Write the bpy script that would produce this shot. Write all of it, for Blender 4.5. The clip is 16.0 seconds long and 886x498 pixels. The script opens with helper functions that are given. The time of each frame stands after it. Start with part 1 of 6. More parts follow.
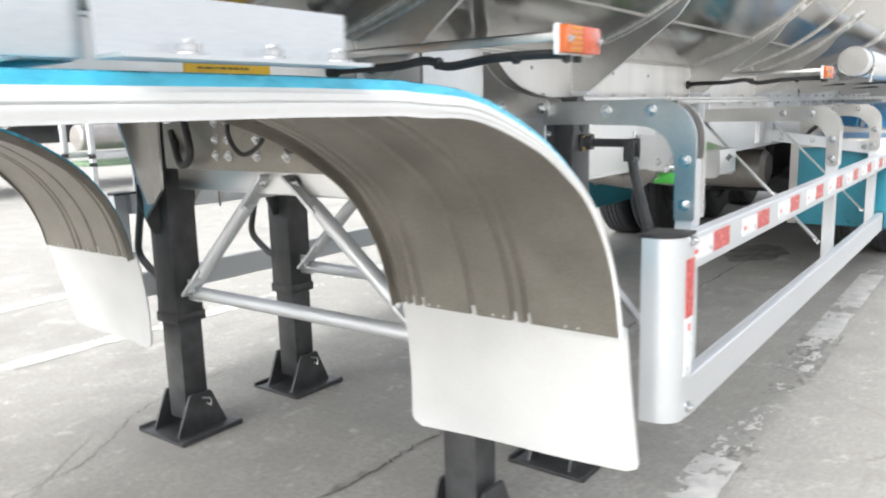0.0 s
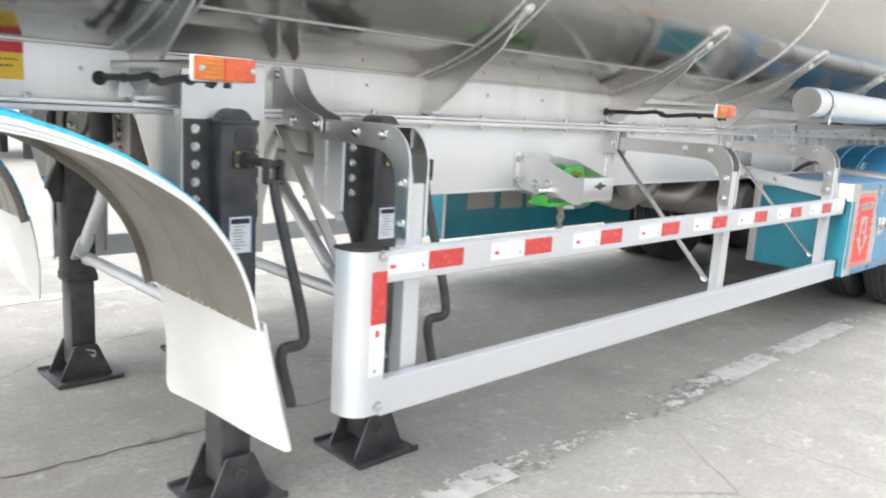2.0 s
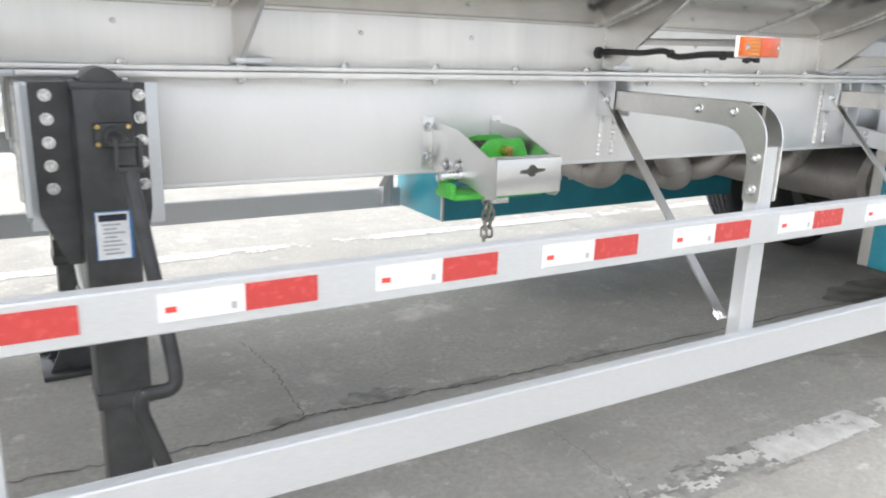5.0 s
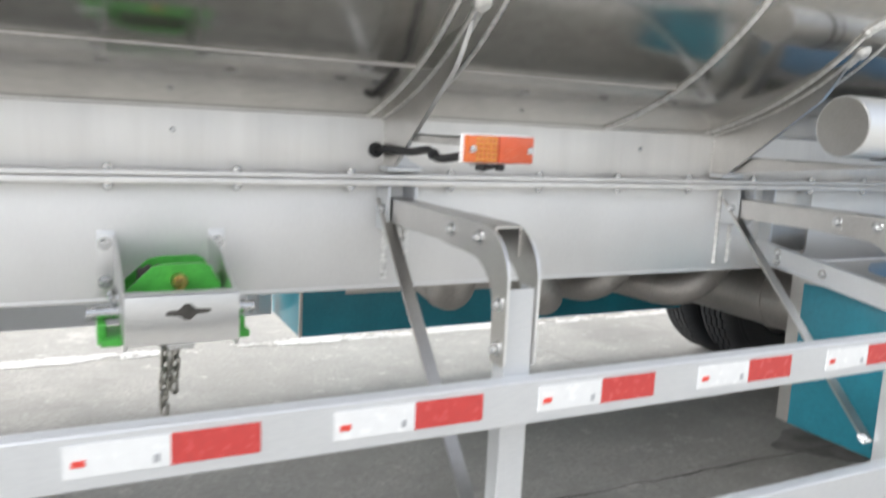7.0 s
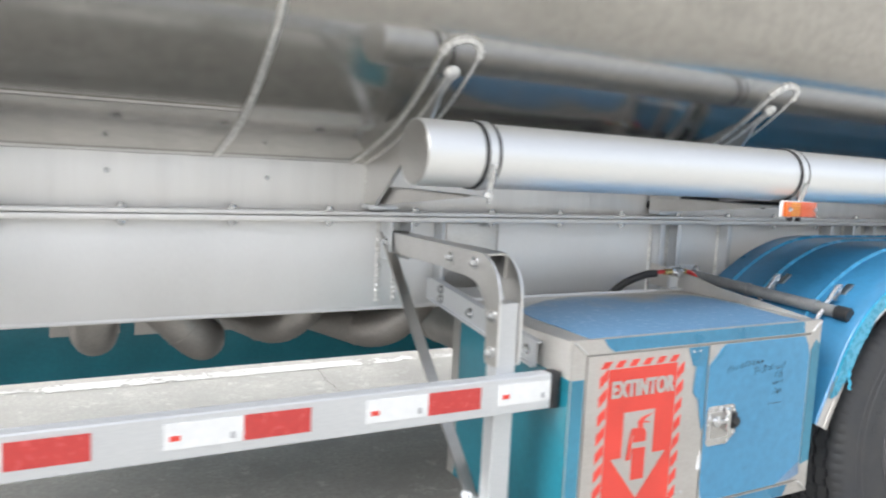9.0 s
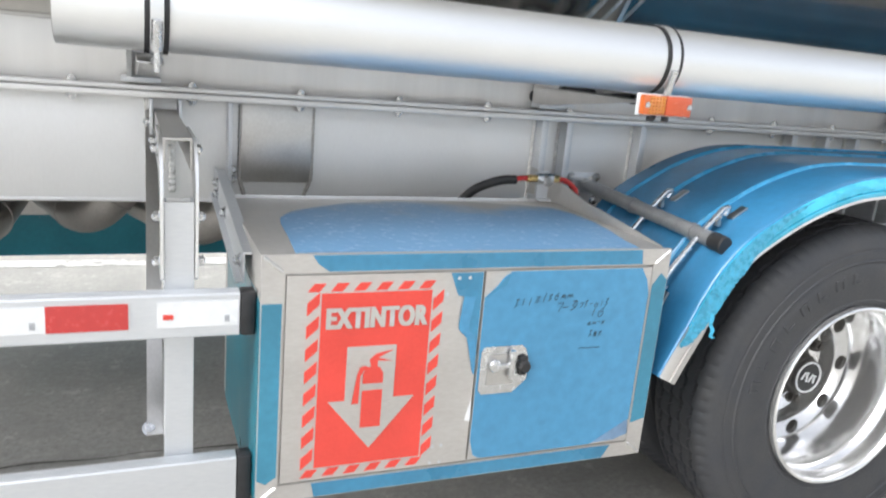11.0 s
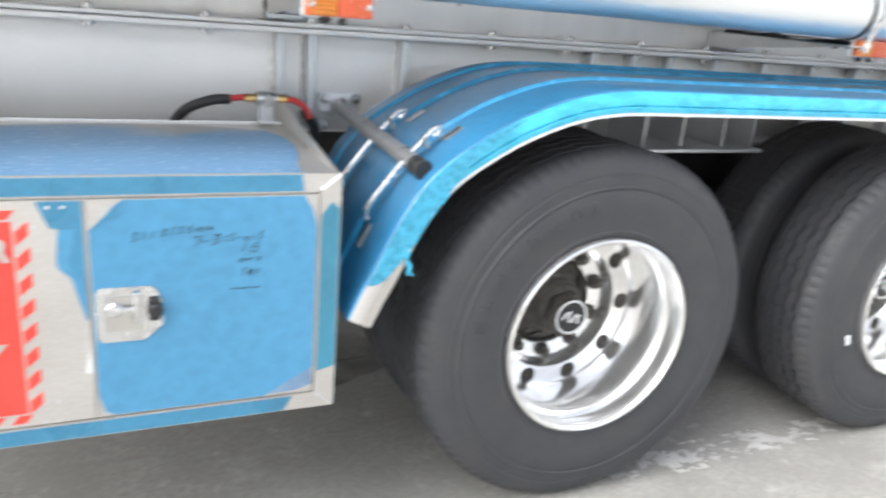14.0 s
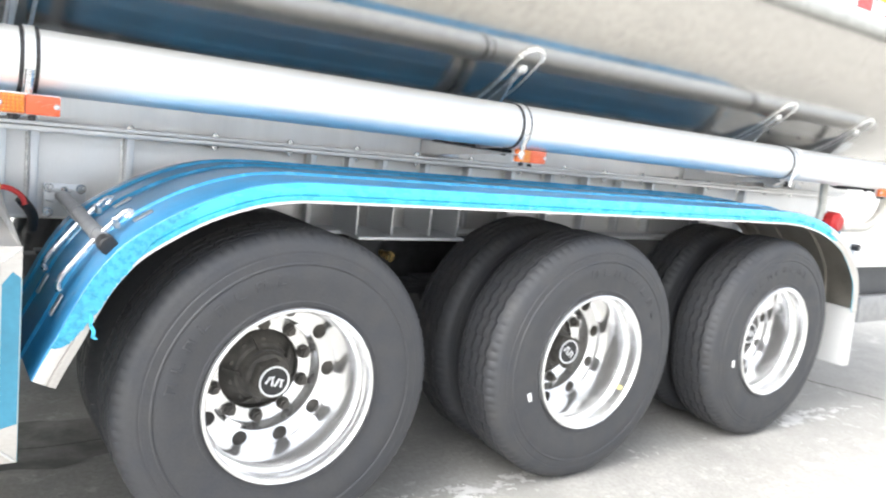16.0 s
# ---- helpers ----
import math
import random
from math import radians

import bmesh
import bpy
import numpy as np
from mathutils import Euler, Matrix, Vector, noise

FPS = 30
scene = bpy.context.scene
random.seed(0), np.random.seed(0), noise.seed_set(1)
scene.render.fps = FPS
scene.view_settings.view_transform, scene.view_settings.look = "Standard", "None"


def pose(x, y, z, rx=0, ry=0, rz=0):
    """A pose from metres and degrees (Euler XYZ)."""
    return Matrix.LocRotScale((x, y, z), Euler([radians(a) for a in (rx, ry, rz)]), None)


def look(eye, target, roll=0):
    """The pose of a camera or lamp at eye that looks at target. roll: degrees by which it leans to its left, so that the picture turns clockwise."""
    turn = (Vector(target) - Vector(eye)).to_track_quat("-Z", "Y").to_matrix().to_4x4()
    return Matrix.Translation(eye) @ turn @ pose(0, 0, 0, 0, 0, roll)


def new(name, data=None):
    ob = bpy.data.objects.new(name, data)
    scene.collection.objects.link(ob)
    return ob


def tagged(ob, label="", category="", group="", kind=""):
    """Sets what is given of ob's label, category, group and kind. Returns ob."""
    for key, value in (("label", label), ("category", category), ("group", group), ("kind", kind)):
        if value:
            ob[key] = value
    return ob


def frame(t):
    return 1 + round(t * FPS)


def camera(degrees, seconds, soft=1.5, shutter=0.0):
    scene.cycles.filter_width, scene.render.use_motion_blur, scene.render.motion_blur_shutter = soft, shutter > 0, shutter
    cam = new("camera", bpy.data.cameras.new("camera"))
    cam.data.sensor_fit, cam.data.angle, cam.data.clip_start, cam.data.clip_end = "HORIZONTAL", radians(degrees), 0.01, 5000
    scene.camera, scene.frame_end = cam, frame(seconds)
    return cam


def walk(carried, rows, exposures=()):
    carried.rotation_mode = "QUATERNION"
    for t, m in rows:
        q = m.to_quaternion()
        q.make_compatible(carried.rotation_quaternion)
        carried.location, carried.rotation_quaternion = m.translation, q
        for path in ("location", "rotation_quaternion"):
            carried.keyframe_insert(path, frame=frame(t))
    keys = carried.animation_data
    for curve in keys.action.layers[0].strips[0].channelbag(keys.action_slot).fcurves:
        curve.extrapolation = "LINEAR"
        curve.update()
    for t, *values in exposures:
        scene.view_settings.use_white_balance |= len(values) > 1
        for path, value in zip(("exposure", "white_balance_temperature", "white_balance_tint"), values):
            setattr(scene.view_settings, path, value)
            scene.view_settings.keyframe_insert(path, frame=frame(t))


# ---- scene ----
cam = camera(60.4, 16.0, soft=2.0, shutter=0.5)
PATH = [
    (0, (1.119, -0.611, 1.203), (2.691, 0.573, 0.849), -1.6),
    (0.5, (1.242, -0.879, 1.234), (2.764, 0.363, 0.859), 2.0),
    (1, (1.334, -1.117, 1.278), (2.826, 0.161, 0.902), 1.8),
    (1.5, (1.418, -1.35, 1.284), (2.84, 0.012, 0.933), 2.1),
    (2, (1.652, -1.534, 1.278), (3.026, -0.128, 0.913), 3.3),
    (2.5, (1.793, -1.586, 1.296), (3.157, -0.193, 0.847), 1.8),
    (3, (2.025, -1.639, 1.298), (3.241, -0.108, 0.879), 5.3),
    (3.5, (2.333, -1.65, 1.29), (3.498, -0.077, 0.882), 3.0),
    (3.7, (2.45, -1.597, 1.292), (3.626, -0.033, 0.876), 1.8),
    (5.8, (3.609, -1.292, 1.315), (4.455, 0.438, 0.773), 4.6),
    (6, (3.736, -1.291, 1.317), (4.573, 0.447, 0.788), 5.6),
    (6.5, (4.008, -1.246, 1.332), (4.879, 0.48, 0.817), 3.2),
    (7, (4.215, -1.191, 1.366), (5.095, 0.578, 1.055), 2.7),
    (7.5, (4.445, -1.33, 1.375), (5.263, 0.481, 1.147), 4.7),
    (8, (4.655, -1.437, 1.378), (5.483, 0.371, 1.166), 3.3),
    (8.5, (4.931, -1.447, 1.386), (5.911, 0.283, 1.174), 3.5),
    (9, (5.206, -1.465, 1.385), (6.188, 0.265, 1.174), 2.8),
    (9.5, (5.558, -1.583, 1.408), (6.379, 0.205, 1.053), 4.2),
    (10, (5.816, -1.548, 1.391), (6.658, 0.231, 1.036), 4.1),
    (10.2, (5.906, -1.513, 1.397), (6.762, 0.258, 1.036), 4.5),
    (12.3, (6.357, -1.431, 1.34), (6.892, 0.373, 0.663), 5.4),
    (12.5, (6.376, -1.402, 1.347), (6.97, 0.387, 0.68), 5.1),
    (13, (6.495, -1.401, 1.334), (7.076, 0.391, 0.664), 3.9),
    (13.5, (6.751, -1.475, 1.341), (7.398, 0.305, 0.699), 6.9),
    (14, (6.923, -1.537, 1.346), (7.721, 0.186, 0.718), 5.1),
    (14.5, (7.067, -1.521, 1.406), (8.118, 0.113, 0.933), 9.0),
    (15, (7.163, -1.697, 1.398), (8.231, -0.044, 1.039), 6.3),
    (15.5, (7.175, -1.913, 1.367), (8.262, -0.262, 1.057), 7.9),
    (16, (7.139, -2.045, 1.377), (8.298, -0.446, 1.061), 6.9),
]
walk(cam, [(t, look(eye, target, roll)) for t, eye, target, roll in PATH],
     exposures=[(0, 1.42), (1.5, 1.48), (3.5, 1.5), (6, 1.4), (7, 1.25), (8.5, 1.3), (10, 1.35), (12.5, 1.38), (13.5, 1.46), (14, 1.66), (14.5, 2.0), (15, 2.08), (16, 2.08)])

# ---- world, sun and exposure ----
world = bpy.data.worlds.new("world")
scene.world = world
world.use_nodes = True
wn, wl = world.node_tree.nodes, world.node_tree.links
sky = wn.new("ShaderNodeTexSky")
sky.sky_type = "NISHITA"
sky.sun_disc = False
sky.sun_elevation, sky.sun_rotation = radians(42), radians(272)
sky.air_density, sky.dust_density, sky.ozone_density = 1.0, 4.0, 1.0
pale = wn.new("ShaderNodeHueSaturation")
pale.inputs["Saturation"].default_value = 0.30
wl.new(sky.outputs["Color"], pale.inputs["Color"])
wl.new(pale.outputs["Color"], wn["Background"].inputs["Color"])
wn["Background"].inputs["Strength"].default_value = 0.14
sun = new("sun", bpy.data.lights.new("sun", "SUN"))
sun.data.energy, sun.data.angle, sun.data.color = 1.32, radians(68), (0.962, 1.0, 1.012)
sun.matrix_world = look((-9, 0.3, 8.1), (0, 0, 0))

# ---- materials ----


def nodes_of(name):
    m = bpy.data.materials.new(name)
    m.use_nodes = True
    return m, m.node_tree.nodes, m.node_tree.links, m.node_tree.nodes["Principled BSDF"]


def mat(name, color, rough=0.5, metal=0.0, var=0.12, scale=9.0, fine=140.0, bump=0.15, rough_var=0.12, stretch=(1, 1, 1), coat=0.0, tint=None, per_object=0.0):
    """A surface with two scales of variation in colour and gloss, and a fine relief."""
    m, n, l, b = nodes_of(name)
    tc, mp = n.new("ShaderNodeTexCoord"), n.new("ShaderNodeMapping")
    mp.inputs["Scale"].default_value = stretch
    l.new(tc.outputs["Object"], mp.inputs["Vector"])
    big, small = n.new("ShaderNodeTexNoise"), n.new("ShaderNodeTexNoise")
    for t, s, d in ((big, scale, 5), (small, fine, 3)):
        t.inputs["Scale"].default_value, t.inputs["Detail"].default_value = s, d
        l.new(mp.outputs["Vector"], t.inputs["Vector"])
    ramp = n.new("ShaderNodeMapRange")
    ramp.inputs["From Min"].default_value, ramp.inputs["From Max"].default_value = 0.3, 0.7
    l.new(big.outputs["Fac"], ramp.inputs["Value"])
    mix = n.new("ShaderNodeMix")
    mix.data_type = "RGBA"
    dark = tint or tuple(c * (1 - 2 * var) for c in color)
    mix.inputs["A"].default_value = (*dark, 1)
    mix.inputs["B"].default_value = (*(min(1, c * (1 + var)) for c in color), 1)
    l.new(ramp.outputs["Result"], mix.inputs["Factor"])
    grain = n.new("ShaderNodeMix")
    grain.data_type, grain.blend_type = "RGBA", "OVERLAY"
    grain.inputs["Factor"].default_value = 0.25
    l.new(mix.outputs["Result"], grain.inputs["A"])
    l.new(small.outputs["Color"], grain.inputs["B"])
    sat = n.new("ShaderNodeHueSaturation")
    sat.inputs["Saturation"].default_value = 1.0
    gray = n.new("ShaderNodeRGBToBW")
    l.new(small.outputs["Color"], gray.inputs["Color"])
    l.new(gray.outputs["Val"], grain.inputs["B"])
    l.new(grain.outputs["Result"], sat.inputs["Color"])
    if per_object:
        oi, mr = n.new("ShaderNodeObjectInfo"), n.new("ShaderNodeMapRange")
        mr.inputs["To Min"].default_value, mr.inputs["To Max"].default_value = 1 - per_object, 1 + per_object
        l.new(oi.outputs["Random"], mr.inputs["Value"])
        l.new(mr.outputs["Result"], sat.inputs["Value"])
    l.new(sat.outputs["Color"], b.inputs["Base Color"])
    rr = n.new("ShaderNodeMapRange")
    rr.inputs["To Min"].default_value, rr.inputs["To Max"].default_value = max(0.02, rough - rough_var), min(1, rough + rough_var)
    l.new(big.outputs["Fac"], rr.inputs["Value"])
    l.new(rr.outputs["Result"], b.inputs["Roughness"])
    b.inputs["Metallic"].default_value = metal
    b.inputs["Coat Weight"].default_value = coat
    b.inputs["Coat Roughness"].default_value = 0.15
    if bump:
        bp = n.new("ShaderNodeBump")
        bp.inputs["Strength"].default_value, bp.inputs["Distance"].default_value = bump, 0.003
        l.new(small.outputs["Fac"], bp.inputs["Height"])
        l.new(bp.outputs["Normal"], b.inputs["Normal"])
    return m


def concrete():
    m, n, l, b = nodes_of("worn_concrete")
    tc = n.new("ShaderNodeTexCoord")

    def tex(scale, detail=6, rough=0.6, vec=None):
        t = n.new("ShaderNodeTexNoise")
        t.inputs["Scale"].default_value, t.inputs["Detail"].default_value, t.inputs["Roughness"].default_value = scale, detail, rough
        l.new(vec or tc.outputs["Object"], t.inputs["Vector"])
        return t

    def ranged(out, a, c, lo=0.0, hi=1.0):
        r = n.new("ShaderNodeMapRange")
        r.inputs["From Min"].default_value, r.inputs["From Max"].default_value = a, c
        r.inputs["To Min"].default_value, r.inputs["To Max"].default_value = lo, hi
        l.new(out, r.inputs["Value"])
        return r.outputs["Result"]

    def mixed(fac, a, c, mode="MIX"):
        x = n.new("ShaderNodeMix")
        x.data_type, x.blend_type = "RGBA", mode
        l.new(fac, x.inputs["Factor"])
        for key, v in (("A", a), ("B", c)):
            if isinstance(v, tuple):
                x.inputs[key].default_value = (*v, 1)
            else:
                l.new(v, x.inputs[key])
        return x.outputs["Result"]

    wide, mid, fine = tex(0.55, 5), tex(3.2, 9, 0.72), tex(46, 9, 0.75)
    col = mixed(ranged(wide.outputs["Fac"], 0.32, 0.68), (0.395, 0.382, 0.354), (0.50, 0.485, 0.452))
    col = mixed(ranged(mid.outputs["Fac"], 0.35, 0.62), (0.325, 0.315, 0.29), col)
    col = mixed(ranged(fine.outputs["Fac"], 0.36, 0.60), (0.305, 0.295, 0.272), col)
    flake, speck = tex(7.5, 9, 0.78), tex(19, 6, 0.7)
    col = mixed(ranged(flake.outputs["Fac"], 0.57, 0.63, 0, 0.6), col, (0.58, 0.567, 0.535))
    col = mixed(ranged(speck.outputs["Fac"], 0.64, 0.70, 0, 0.55), col, (0.23, 0.222, 0.205))
    grit, pore = tex(120, 5, 0.8), tex(11, 9, 0.85)
    col = mixed(ranged(pore.outputs["Fac"], 0.56, 0.66, 0, 0.45), col, (0.265, 0.26, 0.245))
    col = mixed(ranged(grit.outputs["Fac"], 0.58, 0.70, 0, 0.4), col, (0.60, 0.59, 0.56))
    long_map = n.new("ShaderNodeMapping")
    long_map.inputs["Scale"].default_value = (0.5, 4.0, 1)
    l.new(tc.outputs["Object"], long_map.inputs["Vector"])
    drag = tex(3.0, 8, 0.75, long_map.outputs["Vector"])
    col = mixed(ranged(drag.outputs["Fac"], 0.55, 0.68, 0, 0.35), col, (0.27, 0.263, 0.248))
    stain = tex(1.1, 4, 0.5)
    col = mixed(ranged(stain.outputs["Fac"], 0.55, 0.70, 0, 0.5), col, (0.22, 0.213, 0.198))
    pale_patch = tex(1.7, 7, 0.7)
    col = mixed(ranged(pale_patch.outputs["Fac"], 0.60, 0.70, 0, 0.6), col, (0.62, 0.60, 0.56))
    warp = n.new("ShaderNodeMix")
    warp.data_type = "RGBA"
    warp.inputs["Factor"].default_value = 0.08
    l.new(tc.outputs["Object"], warp.inputs["A"])
    wob = tex(2.4, 6, 0.7)
    l.new(wob.outputs["Color"], warp.inputs["B"])
    vor = n.new("ShaderNodeTexVoronoi")
    vor.feature = "DISTANCE_TO_EDGE"
    vor.inputs["Scale"].default_value = 0.42
    l.new(warp.outputs["Result"], vor.inputs["Vector"])
    crack = ranged(vor.outputs["Distance"], 0.0008, 0.0022, 1, 0)
    gate = tex(0.8, 3)
    both = n.new("ShaderNodeMath")
    both.operation = "MULTIPLY"
    l.new(crack, both.inputs[0])
    l.new(ranged(gate.outputs["Fac"], 0.54, 0.66, 0, 0.7), both.inputs[1])
    col = mixed(both.outputs["Value"], col, (0.19, 0.18, 0.165))
    l.new(col, b.inputs["Base Color"])
    l.new(ranged(mid.outputs["Fac"], 0.3, 0.7, 0.75, 0.95), b.inputs["Roughness"])
    h = n.new("ShaderNodeMath")
    h.operation = "SUBTRACT"
    l.new(fine.outputs["Fac"], h.inputs[0])
    l.new(both.outputs["Value"], h.inputs[1])
    bp = n.new("ShaderNodeBump")
    bp.inputs["Strength"].default_value, bp.inputs["Distance"].default_value = 0.4, 0.006
    l.new(h.outputs["Value"], bp.inputs["Height"])
    l.new(bp.outputs["Normal"], b.inputs["Normal"])
    return m


def let_light_through(m, share, color):
    """Adds a share of light that passes through a thin sheet."""
    n, l = m.node_tree.nodes, m.node_tree.links
    t, x = n.new("ShaderNodeBsdfTranslucent"), n.new("ShaderNodeMixShader")
    t.inputs["Color"].default_value = (*color, 1)
    x.inputs["Fac"].default_value = share
    l.new(n["Principled BSDF"].outputs["BSDF"], x.inputs[1])
    l.new(t.outputs["BSDF"], x.inputs[2])
    l.new(x.outputs["Shader"], n["Material Output"].inputs["Surface"])
    return m


def lid_film():
    m, n, l, b = nodes_of("worn_lid_film")
    tc, sep = n.new("ShaderNodeTexCoord"), n.new("ShaderNodeSeparateXYZ")
    l.new(tc.outputs["Object"], sep.inputs["Vector"])
    wide, fleck = n.new("ShaderNodeTexNoise"), n.new("ShaderNodeTexNoise")
    for t, s, d in ((wide, 5, 6), (fleck, 55, 6)):
        t.inputs["Scale"].default_value, t.inputs["Detail"].default_value = s, d
        l.new(tc.outputs["Object"], t.inputs["Vector"])
    add = n.new("ShaderNodeMath")
    add.operation = "MULTIPLY_ADD"
    add.inputs[1].default_value = 0.45
    l.new(wide.outputs["Fac"], add.inputs[0])
    l.new(sep.outputs["Y"], add.inputs[2])
    worn, spots = n.new("ShaderNodeMapRange"), n.new("ShaderNodeMapRange")
    worn.inputs["From Min"].default_value, worn.inputs["From Max"].default_value = 0.60, 0.74
    spots.inputs["From Min"].default_value, spots.inputs["From Max"].default_value = 0.56, 0.72
    spots.inputs["To Max"].default_value = 0.5
    l.new(add.outputs["Value"], worn.inputs["Value"])
    l.new(fleck.outputs["Fac"], spots.inputs["Value"])
    last = None
    for fac, color in ((spots, (0.50, 0.60, 0.76)), (worn, (0.41, 0.39, 0.36))):
        x = n.new("ShaderNodeMix")
        x.data_type = "RGBA"
        l.new(fac.outputs["Result"], x.inputs["Factor"])
        x.inputs["A"].default_value = (0.135, 0.30, 0.50, 1)
        if last:
            l.new(last, x.inputs["A"])
        x.inputs["B"].default_value = (*color, 1)
        last = x.outputs["Result"]
    l.new(last, b.inputs["Base Color"])
    b.inputs["Roughness"].default_value = 0.42
    bp = n.new("ShaderNodeBump")
    bp.inputs["Strength"].default_value, bp.inputs["Distance"].default_value = 0.2, 0.002
    l.new(fleck.outputs["Fac"], bp.inputs["Height"])
    l.new(bp.outputs["Normal"], b.inputs["Normal"])
    return m


CONCRETE = concrete()
LID_FILM = lid_film()
TANK = mat("polished_tank_aluminium", (0.50, 0.485, 0.455), 0.14, 0.93, var=0.03, scale=1.4, fine=30, bump=0.0, rough_var=0.03)
WEB = mat("mill_aluminium", (0.87, 0.865, 0.86), 0.46, 0.62, var=0.05, scale=2.2, fine=160, bump=0.05, rough_var=0.10, stretch=(1, 1, 0.35))
STREAK = mat("streaked_aluminium", (0.87, 0.86, 0.845), 0.46, 0.75, var=0.06, scale=2.6, fine=26, bump=0.03, stretch=(2.2, 1, 0.14))
ALU = mat("brushed_aluminium", (0.80, 0.80, 0.80), 0.34, 1.0, var=0.04, scale=6, fine=260, bump=0.04, rough_var=0.08, stretch=(0.3, 1, 1))
ANOD = mat("satin_aluminium_extrusion", (0.70, 0.718, 0.74), 0.44, 0.62, var=0.025, scale=4, fine=300, bump=0.03, stretch=(0.15, 1, 1))
PLATE = mat("dull_aluminium_plate", (0.62, 0.61, 0.595), 0.33, 1.0, var=0.06, scale=7, fine=180, bump=0.06)
TUBE = mat("tube_aluminium", (0.92, 0.93, 0.935), 0.48, 1.0, var=0.02, scale=3, fine=200, bump=0.03, stretch=(0.2, 1, 1))
EDGE = mat("bright_cut_edge", (0.93, 0.93, 0.93), 0.40, 1.0, var=0.03, scale=30, fine=200, bump=0.05)
ZINC = mat("zinc_plated_steel", (0.70, 0.71, 0.72), 0.25, 1.0, var=0.10, scale=60, fine=300, bump=0.05)
CHAIN = mat("dull_chain_steel", (0.42, 0.41, 0.37), 0.38, 1.0, var=0.2, scale=60, fine=200, bump=0.1)
WELD = mat("weld_bead", (0.90, 0.89, 0.87), 0.38, 1.0, var=0.12, scale=60, fine=220, bump=0.8)
CHROME = mat("polished_rim", (0.95, 0.95, 0.95), 0.18, 0.88, var=0.02, scale=8, fine=120, bump=0.01, rough_var=0.04)
PIPE = mat("grey_aluminium_pipe", (0.46, 0.435, 0.41), 0.45, 0.7, var=0.08, scale=8, fine=120, bump=0.08)
BLACK = mat("black_painted_steel", (0.055, 0.056, 0.059), 0.40, 0.0, var=0.25, scale=14, fine=180, bump=0.10, coat=0.15)
PLASTIC = mat("black_plastic", (0.026, 0.026, 0.028), 0.5, 0.0, var=0.2, scale=40, fine=300, bump=0.08)
RUBBER = mat("tyre_rubber", (0.040, 0.042, 0.048), 0.60, 0.0, var=0.18, scale=10, fine=150, bump=0.22, tint=(0.056, 0.056, 0.058))
HUB = mat("dusty_hub_iron", (0.095, 0.088, 0.078), 0.6, 0.2, var=0.25, scale=22, fine=140, bump=0.25)
FILM = mat("blue_protective_film", (0.052, 0.255, 0.43), 0.30, 0.0, var=0.10, scale=5, fine=60, bump=0.10, coat=0.3)
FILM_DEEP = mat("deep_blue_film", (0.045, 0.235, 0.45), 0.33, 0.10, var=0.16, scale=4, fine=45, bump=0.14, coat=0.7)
FILM_UP = mat("blue_green_film", (0.045, 0.245, 0.37), 0.33, 0.0, var=0.10, scale=4, fine=60, bump=0.08, coat=0.3)
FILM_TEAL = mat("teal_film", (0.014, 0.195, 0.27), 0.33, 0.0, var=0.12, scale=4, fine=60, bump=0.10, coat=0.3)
# the teal film again, lightened to make up for the shade it hangs in
FILM_FAR = mat("lightened_teal_film", (0.022, 0.26, 0.35), 0.33, 0.0, var=0.10, scale=4, fine=60, bump=0.08, coat=0.3)
FILM_DOOR = mat("sky_blue_film", (0.072, 0.29, 0.50), 0.36, 0.0, var=0.02, scale=2.5, fine=40, bump=0.0, rough_var=0.03, coat=0.25)
FILM_TOP = mat("scuffed_blue_film", (0.20, 0.32, 0.48), 0.42, 0.0, var=0.14, scale=14, fine=60, bump=0.2)
# rib highlight, painted as a paler copy of the mudguard film
FILM_RIB_GLINT = mat("film_ridge_highlight", (0.045, 0.31, 0.56), 0.26, 0.0, var=0.08, scale=12, fine=50, bump=0.2, coat=0.4)
CRINKLE = mat("crinkled_film", (0.045, 0.40, 0.62), 0.28, 0.0, var=0.16, scale=60, fine=120, bump=0.7, coat=0.5)
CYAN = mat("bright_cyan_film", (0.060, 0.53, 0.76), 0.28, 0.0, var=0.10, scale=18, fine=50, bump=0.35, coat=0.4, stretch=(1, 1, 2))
WHITE = mat("white_painted_lip", (0.82, 0.82, 0.815), 0.4, 0.0, var=0.03, scale=6, fine=120, bump=0.05)
FLAP = let_light_through(mat("white_rubber_flap", (0.76, 0.762, 0.76), 0.55, 0.0, var=0.05, scale=4, fine=120, bump=0.12), 0.28, (0.85, 0.85, 0.83))
UNDER = mat("raw_fender_underside", (0.30, 0.28, 0.25), 0.50, 0.75, var=0.10, scale=7, fine=140, bump=0.12)
TAPE_W = mat("white_reflective_tape", (0.84, 0.85, 0.855), 0.25, 0.0, var=0.02, scale=40, fine=420, bump=0.10)
TAPE_R = mat("red_reflective_tape", (0.60, 0.062, 0.058), 0.25, 0.0, var=0.04, scale=60, fine=420, bump=0.15)
SIGN_R = mat("sign_red", (0.80, 0.075, 0.055), 0.42, 0.0, var=0.05, scale=9, fine=160, bump=0.04)
PANEL = mat("bare_panel", (0.66, 0.64, 0.615), 0.48, 0.85, var=0.05, scale=5, fine=200, bump=0.05, stretch=(0.3, 1, 1))
GREEN = mat("green_painted_steel", (0.085, 0.50, 0.07), 0.42, 0.0, var=0.10, scale=25, fine=140, bump=0.10)
DULL_GREEN = mat("dull_far_green", (0.16, 0.24, 0.15), 0.6, 0.0, var=0.15, scale=3, fine=40, bump=0.05)
